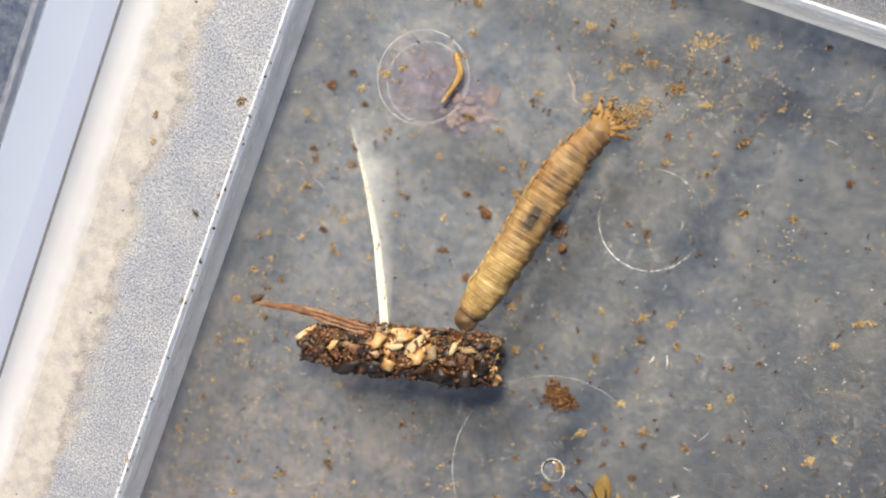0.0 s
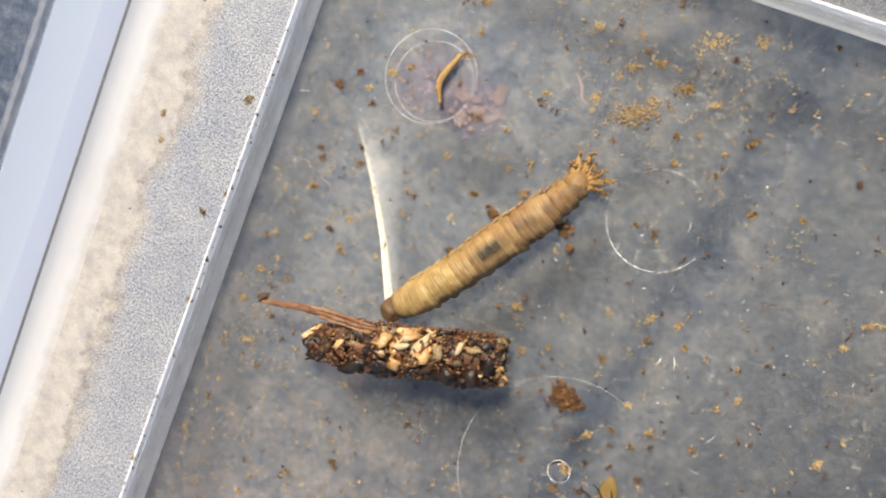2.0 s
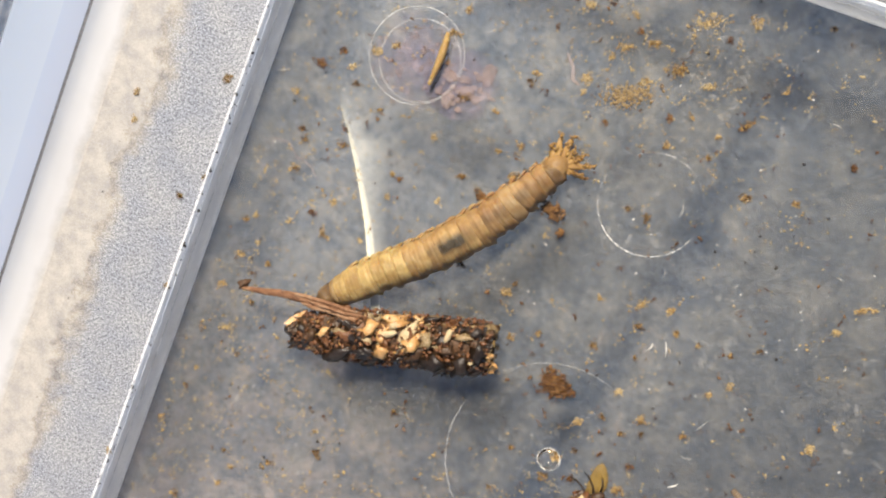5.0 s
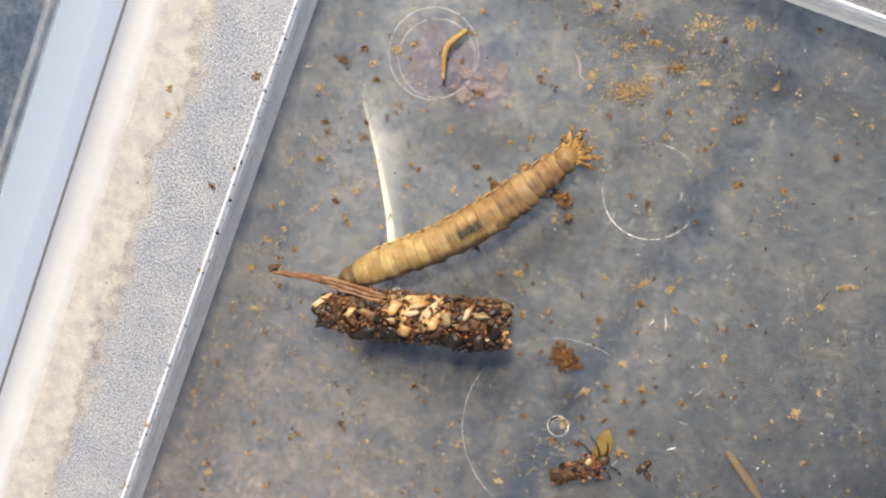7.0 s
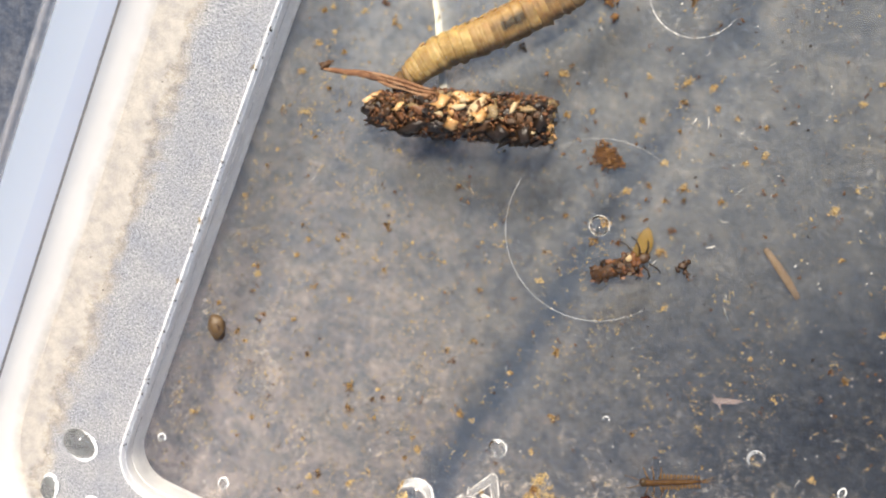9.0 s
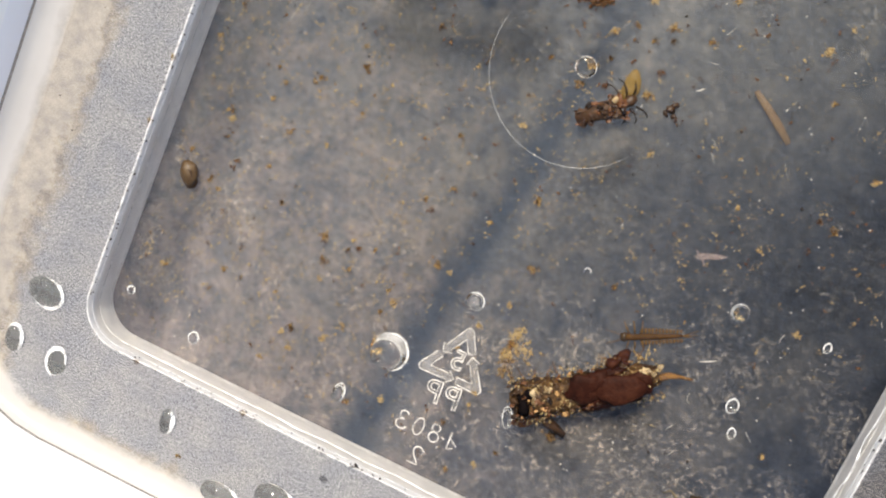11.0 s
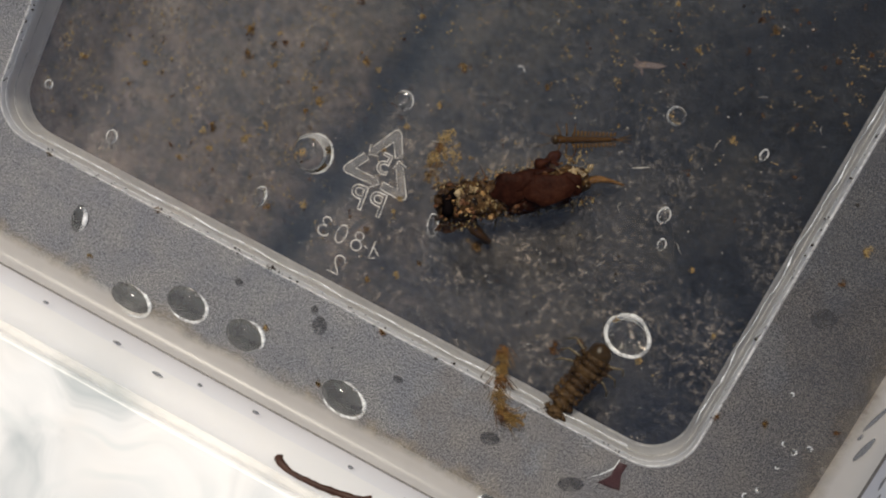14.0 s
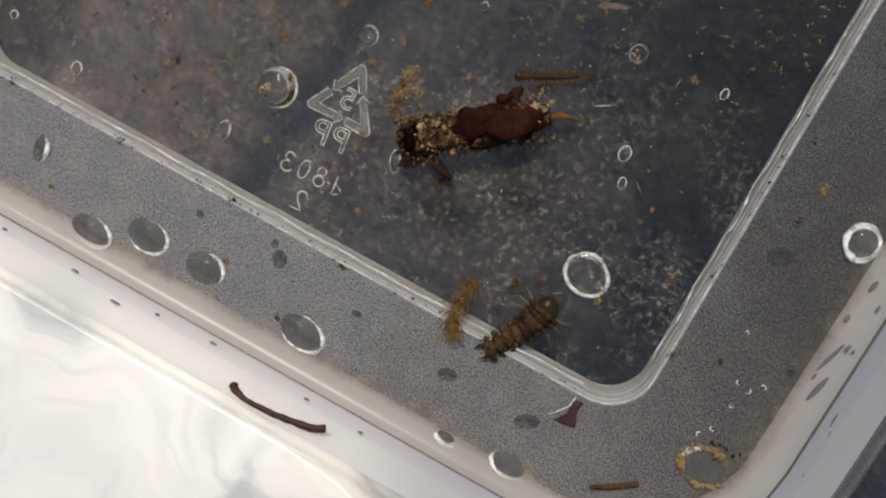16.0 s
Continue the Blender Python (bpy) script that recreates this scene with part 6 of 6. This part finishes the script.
# ---- leaf-covered caddis case ----
case2 = thing("leafy_caddis_case", 6.62, 2.2, 0, "caddis case of sand and dark maroon leaf pieces", "insect case")
case2.rotation_euler.z = radians(37.5)
L2 = 1.95
part("tube", Geo().tube([(-L2 / 2 + L2 * k / 8, 0.02 * math.sin(k), 0.24) for k in range(9)], [0.19, 0.23, 0.24, 0.23, 0.22, 0.22, 0.21, 0.18, 0.12], 14, 0.85, 0.4, 2), M_TUBE2, case2, "mottled tan sand tube")
rng2 = random.Random(3)
for k in range(200):
    u = rng2.random() ** 1.2 * 0.85
    a = rng2.uniform(-10, 190)
    s = 0.018 + 0.035 * rng2.random() ** 2
    key = rng2.choice(("amber", "brown", "brown", "brown", "rust", "rust", "black", "black"))
    m = pose((-L2 / 2 + L2 * u) * CM, math.cos(radians(a)) * 0.26 * CM, (0.24 + math.sin(radians(a)) * 0.22) * CM, a - 90, 0, 0) @ pose(0, 0, 0, 0, 0, rng2.uniform(0, 360)) @ Matrix.Scale(s, 4)
    part("grain", rng2.choice(grain_meshes[key]), None, case2, at=m)
# shade inside the opening, painted as a solid matte black lump
part("opening", Geo().blob((-0.76, 0.03, 0.40), (0.11, 0.15, 0.09), (0, 0, -15), 0.7, 3, 3), M_HOLE, case2, "opening, its shade painted as a black lump")
part("flap", Geo().plate(flake_outline(0.26, 0.10, 6.0), 0.12, 0.03, 0.05), M_RUST, case2, "rusty leaf flap", at=pose(-0.82 * CM, -0.24 * CM, 0.03 * CM, 0, 0, 12))
for x, y, w, h, z, t, tilt in ((0.02, 0.08, 0.26, 0.19, 0.455, 4, 6), (0.42, 0.02, 0.36, 0.19, 0.46, -4, -6), (0.28, -0.14, 0.42, 0.12, 0.36, 8, 34), (0.16, 0.15, 0.20, 0.12, 0.43, 20, -20), (0.72, 0.0, 0.17, 0.15, 0.40, 40, 0),
                               (0.55, -0.13, 0.22, 0.09, 0.36, -12, 36), (0.34, 0.20, 0.20, 0.07, 0.36, 0, -44)):
    part("leaf_piece", Geo().plate(flake_outline(w, h, x * 9 + 1, 18), 0, 0.025, 0.035), M_MAROON, case2, at=pose(x * CM, y * CM, z * CM, tilt, 0, t))
for k in range(26):
    x, y = (rng2.gauss(0.84, 0.07), rng2.gauss(0.10, 0.06)) if k < 14 else (rng2.uniform(-0.75, -0.15), rng2.gauss(0.08, 0.09))
    w = rng2.uniform(0.018, 0.042)
    part("pale_grain", Geo().blob((x, y, 0.40 if k < 14 else 0.44), (w * 1.5, w, w * 0.7), (rng2.uniform(-40, 40), 0, rng2.uniform(0, 180)), 0.9, 1, k * 1.9), M_QUARTZ if k % 3 else M_CREAM, case2, "cream grain" if k == 0 else "", smooth=False)
g = Geo()
for k in range(420):
    x, a = rng2.uniform(-1.0, 1.0), rng2.uniform(-0.4, 3.54)
    q = (0.27 if x < 0 else 0.25) + abs(rng2.gauss(0, 0.05))
    w = 0.005 + 0.010 * rng2.random() ** 2
    g.blob((x, math.cos(a) * q, max(0.02, 0.22 + math.sin(a) * 0.22)), (w * 2.0, w, w), (0, rng2.uniform(-60, 60), rng2.uniform(0, 180)), 1.0, 1, k)
tagged(part("fuzz", g, M_SILT, case2, "fine ochre silt clinging to the case"), kind="stuff")
for k in range(46):
    x, sgn = rng2.uniform(-1.0, 0.95), rng2.choice((1, -1))
    b = rng2.uniform(-0.6, 0.6)
    part("thread", Geo().tube([(x, sgn * 0.22, 0.16), (x + b * 0.12, sgn * rng2.uniform(0.28, 0.32), 0.12), (x + b * 0.25, sgn * rng2.uniform(0.33, 0.42), 0.05)], [0.010, 0.007, 0.003], 5, 0.7, 0.8, k), M_SILT if k % 2 else M_RUSTY, case2)
part("knob", Geo().blob((0.52, 0.30, 0.25), (0.13, 0.11, 0.11), (0, 0, 0), 0.9, 3, 4), M_MAROON, case2, "dark knob of debris")
part("twig", Geo().tube([(0.9, 0.0, 0.28), (1.1, -0.02, 0.24), (1.25, -0.07, 0.2), (1.38, -0.16, 0.15)], [0.045, 0.038, 0.03, 0.012], 9, 0.8, 1.2), M_RUSTY, case2, "thin brown twig")
part("stub", Geo().tube([(-0.66, -0.20, 0.2), (-0.58, -0.38, 0.16), (-0.42, -0.58, 0.10)], [0.07, 0.08, 0.05], 8, 0.7, 0.6, 5), M_BROWN, case2, "dark plant stub")
for x, y, w, h in ((5.52, 2.42, 0.09, 0.10), (5.68, 2.25, 0.16, 0.14), (5.58, 1.95, 0.10, 0.15), (5.5, 2.12, 0.08, 0.10), (6.5, 1.35, 0.10, 0.06)):
    clump(x, y, w, h, material=M_SILT, label="smear of orange silt beside the leafy case")

# ---- drops and bubbles ----
def dome(rx, ry, h, n=26, turn=0.0):
    """A flattened drop."""
    loops = []
    ct, st = math.cos(radians(turn)), math.sin(radians(turn))
    for s, z in ((1.0, 0.0), (1.0, 0.12), (0.95, 0.4), (0.82, 0.68), (0.58, 0.88), (0.3, 0.98), (0.06, 1.0)):
        lp = []
        for k in range(n):
            a = 2 * math.pi * k / n
            q = s * (1 + 0.06 * noise.noise(Vector((math.cos(a), math.sin(a), rx * 40))))
            x, y = math.cos(a) * rx * q, math.sin(a) * ry * q
            lp.append((x * ct - y * st, x * st + y * ct, z * h))
        loops.append(lp)
    return Geo().loft(loops, caps=True)


def drop(x, y, z, rx, ry, turn, arc=(-70, 115), thick=0.036, label="clear water drop with a painted bright edge on the frosted band", name="water_drop", tall=0.75):
    ob = thing(name, x, y, z, label, "water drop" if name == "water_drop" else "bubble", "drops and bubbles")
    d = part("dome", dome(rx, ry, min(rx, ry) * tall, 26, turn), M_DROP, ob)
    d.visible_shadow = False
    if name == "water_drop":
        part("wet_patch", dome(rx * 0.96, ry * 0.96, 0.012, 26, turn), M_WET, ob, "dark wet patch")
    if name == "bubble" and rx < 0.2:
        thick *= 0.5
    # sky light refracted at the drop's edge, built as a white ring or arc
    part("bright_edge", Geo().ring((0, 0, 0.02 + thick * 0.35), rx, ry, thick, 40, turn, arc[0], arc[1], 0.06, x), M_FILM, ob)
    return ob


for x, y, rx, ry, t, arc in ((2.70, -1.38, 0.30, 0.19, -5, (-95, 95)), (3.44, -1.05, 0.30, 0.21, -5, (-130, 80)), (4.32, -1.06, 0.27, 0.21, 0, (-20, 95)), (5.87, -1.18, 0.32, 0.21, -8, (-130, 110)),
                             (1.60, -0.72, 0.10, 0.19, 10, (-70, 70)), (9.04, -1.38, 0.24, 0.15, -8, (150, 330)), (8.18, -1.48, 0.15, 0.08, -8, (180, 340)),
                             (-0.69, 0.23, 0.27, 0.20, -10, (-110, 100)), (-0.92, -0.61, 0.13, 0.20, 10, (-60, 140)), (-0.2, -0.65, 0.14, 0.2, 5, (0, 300))):
    drop(x, y, 0.5, rx, ry, t, arc)
drop(11.34, 3.19, 0.5, 0.19, 0.20, 0, (0, 360), 0.044)
lumpy = drop(11.15, -0.13, 0.5, 0.30, 0.24, 20, (100, 175), 0.04, "lumpy gold-edged water drop in the tub corner", tall=0.3)
g, lump = Geo(), random.Random(8)
for k in range(190):
    a = radians(lump.choice((lump.gauss(185, 26), lump.gauss(185, 26), lump.gauss(75, 16), lump.gauss(300, 22))))
    q, w = lump.uniform(0.84, 1.10), 0.006 + 0.018 * lump.random() ** 2
    g.blob((math.cos(a) * 0.31 * q, math.sin(a) * 0.25 * q, 0.03 + 0.02 * lump.random()), (w * 1.6, w, w * 0.7), (0, 0, lump.uniform(0, 180)), 0.8, 2, k)
part("golden_crust", g, M_SAND, lumpy, "golden crust")
g = Geo()
for k in range(12):
    w = lump.uniform(0.010, 0.022)
    g.blob((lump.gauss(0.12, 0.09), 0.33 + lump.gauss(0, 0.04), 0.02), (w * 1.3, w, w * 0.6), (0, 0, lump.uniform(0, 180)), 0.7, 1, k)
part("dark_grit", g, M_SPECK, lumpy, "dark grit beside the drop")
# thin see-through dark blotches on the frosted band
for x, y, rx, ry, t in ((5.17, -0.46, 0.10, 0.13, 30), (5.02, -0.30, 0.05, 0.06, 0), (7.80, -0.72, 0.13, 0.09, 20), (8.98, -0.75, 0.17, 0.10, 30), (10.62, 2.60, 0.16, 0.12, 20), (6.40, -0.60, 0.07, 0.05, 0), (3.95, -0.45, 0.06, 0.05, 10)):
    solo("dark_smudge", dome(rx, ry, 0.008, 18, t), M_BLOTCH, x, y, 0.503, "soft dark blotch on the frosted band", "smudge", "wet smudges")
drop(4.02, 1.45, 0.02, 0.27, 0.27, 0, (-85, 110), 0.022, "large clear water bubble on the tub base", "bubble")
drop(8.76, 1.22, 0.02, 0.30, 0.255, -20, (0, 360), 0.027, "large bubble with a painted white edge on the tub base", "bubble", 0.22)
for x, y, rx, ry, t, arc, w in ((4.82, 2.61, 0.125, 0.125, 0, (-80, 150), 0.012), (3.60, 0.58, 0.09, 0.16, 0, (-80, 160), 0.013), (8.43, 2.80, 0.075, 0.10, 0, (0, 360), 0.013), (8.58, 2.46, 0.05, 0.075, 10, (0, 360), 0.012),
                                (9.14, 4.0, 0.045, 0.07, 0, (0, 360), 0.014), (5.87, 1.33, 0.07, 0.15, 20, (0, 360), 0.013), (1.37, 0.37, 0.075, 0.095, 0, (0, 360), 0.011), (0.26, 0.61, 0.055, 0.06, 0, (0, 360), 0.013),
                                (4.88, 6.0, 0.135, 0.135, 0, (0, 360), 0.006), (7.98, 3.95, 0.12, 0.12, 0, (20, 150), 0.005), (6.0, 3.6, 0.05, 0.06, 0, (0, 180), 0.010)):
    drop(x, y, 0.01, rx, ry, t, arc, w, "small clear bubble with a thin painted white edge on the tub base", "bubble", 0.4)
# drops on the side walls
wet = random.Random(23)
WALL_DROPS = [(2.40, 0.95, 0.06, 0.13), (1.22, 0.92, 0.07, 0.19), (1.08, 1.02, 0.06, 0.13), (1.55, 1.30, 0.05, 0.08), (1.36, 1.40, 0.05, 0.08), (1.16, 1.42, 0.05, 0.08), (0.50, 1.02, 0.05, 0.08), (0.66, 1.32, 0.06, 0.08),
              (0.74, 1.45, 0.05, 0.07), (0.30, 1.08, 0.04, 0.06), (1.18, 1.25, 0.04, 0.06), (1.50, 1.12, 0.025, 0.035), (1.70, 1.04, 0.025, 0.03), (2.05, 1.30, 0.05, 0.09), (2.60, 1.35, 0.05, 0.10), (2.90, 1.10, 0.04, 0.08)]
WALL_DROPS += [(wet.uniform(-0.4, 4.5), wet.uniform(0.85, 1.75), q * 0.7, q) for q in (0.018 + 0.034 * wet.random() ** 2 for k in range(34))]
for y, z, rx, ry in WALL_DROPS:
    ob = solo("water_drop", dome(rx * 0.7, ry * 0.75, 0.03, 16, wet.uniform(-8, 8)), M_WETDROP, 12.045 + (z - 0.76) * 0.10, y, z, "greyish water drop clinging to the tub wall", "water drop", "drops on the wall")
    ob.rotation_euler.y = radians(-62)
for x, y, rx, ry, t in ((11.74, 1.82, 0.025, 0.24, -14), (11.80, 1.42, 0.035, 0.20, -12), (11.72, 2.80, 0.03, 0.09, -10), (11.66, 2.32, 0.035, 0.06, 0), (11.84, 2.02, 0.025, 0.06, -8), (11.90, 2.02, 0.018, 0.03, 0), (11.70, 1.52, 0.02, 0.05, -10), (11.88, 2.6, 0.02, 0.05, 0), (11.82, 3.2, 0.03, 0.10, -10)):
    d = x - 10.0
    ob = solo("water_drop", dome(rx, ry, 0.018, 16, t), M_WETDROP, x, y, 0.5 + 0.16 * max(0.0, (d - 1.66) / 0.3) ** 1.6 + 0.004, "flat grey water drop on the curved wall foot", "water drop", "drops on the wall")
    ob.rotation_euler.y = radians(-20 if d < 1.8 else -38)
for x, z, rx in ((1.9, 1.12, 0.07), (3.0, 1.15, 0.10), (4.2, 1.1, 0.06), (5.0, 1.05, 0.09), (3.7, 1.3, 0.13), (6.4, 1.1, 0.07), (7.2, 1.15, 0.06)):
    ob = solo("water_drop", dome(rx * 0.6, 0.024, 0.02, 16, 0), M_WETDROP, x, -1.69 - (z - 1.02) * 0.25, z, "greyish water drop clinging to the tub wall", "water drop", "drops on the wall")
    ob.rotation_euler.x = radians(-62)

for x, y, r in ((10.98, 1.02, 0.035), (11.12, 0.98, 0.045), (11.26, 1.10, 0.04), (11.05, 0.72, 0.03), (10.9, 0.2, 0.04), (11.0, 0.35, 0.035), (10.75, 1.6, 0.03)):
    drop(x, y, 0.5, r * 0.8, r * 0.9, 0, (x * 700 % 360, x * 700 % 360 + 210), 0.008, "tiny clear water drop on the frosted band")
# purple film under the edge, scraps on band and wall
solo("purple_film", Geo().plate([(-0.07, 0.16), (0.06, 0.17), (0.05, 0.02), (0.13, -0.17), (0.02, -0.2), (-0.16, -0.22), (-0.06, -0.05)], 0.0, 0.015, 0.01), M_PURPLE, 9.42, -0.34, 0.505, "dark purple film scrap below the raised edge", "film scrap")
solo("film_line", Geo().tube([(9.36, -0.14, 0.52), (9.35, -0.28, 0.515), (9.24, -0.45, 0.51), (9.16, -0.52, 0.51)], [0.008, 0.009, 0.008, 0.004], 6), M_FILM, 0, 0, 0, "thin wet line curling beside the purple film", "water line")
solo("orange_stick", Geo().tube([(-0.25, -0.18, 0.04), (0, 0, 0.05), (0.25, 0.18, 0.04)], [0.03, 0.05, 0.035], 8, 0.6, 0.7, 6), M_RUSTY, 10.33, -0.92, 0.5, "short orange-brown stick on the frosted band", "stick")
bends = [Vector(q) for q in ((5.60, -1.78, 1.64), (5.66, -1.80, 1.70), (5.84, -1.83, 1.74), (6.14, -1.81, 1.745), (6.44, -1.78, 1.72), (6.70, -1.74, 1.69), (6.84, -1.69, 1.63))]
pts, rad = [], []
for i in range(6):
    p0, p1, p2, p3 = bends[max(i - 1, 0)], bends[i], bends[i + 1], bends[min(i + 2, 6)]
    for k in range(6):
        f = k / 6
        pts.append(0.5 * (2 * p1 + (p2 - p0) * f + (2 * p0 - 5 * p1 + 4 * p2 - p3) * f * f + (3 * p1 - p0 - 3 * p2 + p3) * f ** 3))
        u = (i + f) / 6
        rad.append((0.058 - 0.018 * math.sin(math.pi * u)) * (1 + 0.18 * noise.noise(Vector((u * 14, 3, 1)))))
worm = Geo().tube(pts + [bends[-1]], rad + [0.045], 12, 0.85, 0.35, 3)
solo("dark_twig", worm, M_TWIGD, 0, 0, 0.0, "dark red-brown bent twig resting on the tub wall", "twig")
# dark scrap by the rim of the case and wet line on the far edge
jag = Geo()
pts, rad = [], []
for k in range(150):
    y = 0.7 + k * 0.0735
    pts.append((9.955 + 0.05 * noise.noise(Vector((k * 0.16, 2, 0))) + 0.018 * noise.noise(Vector((k * 0.7, 4, 0))), y, 0.42))
    rad.append(0.004 + 0.015 * max(0, noise.noise(Vector((k * 0.5, 5, 1))) + 0.08))
solo("wet_line", jag.tube(pts, rad, 6), M_FILM, 0, 0, 0, "broken white wet line along the water's edge", "water line")
jag, pts, rad = Geo(), [], []
for k in range(40):
    x = 0.6 + k * 0.225
    pts.append((x, 0.02 + 0.03 * noise.noise(Vector((k * 0.45, 7, 0))), 0.42))
    rad.append(0.004 + 0.011 * max(0, noise.noise(Vector((k * 0.7, 8, 1))) + 0.25))
solo("wet_line", jag.tube(pts, rad, 6), M_FILM, 0, 0, 0, "thin broken wet line along the near water's edge", "water line")


def motions():
    for ob, table, u, z, base in MOVES:
        walk(ob, chain_rows(table, u, z, base))
    for ob, rows in RIGID:
        walk(ob, rows)


motions()
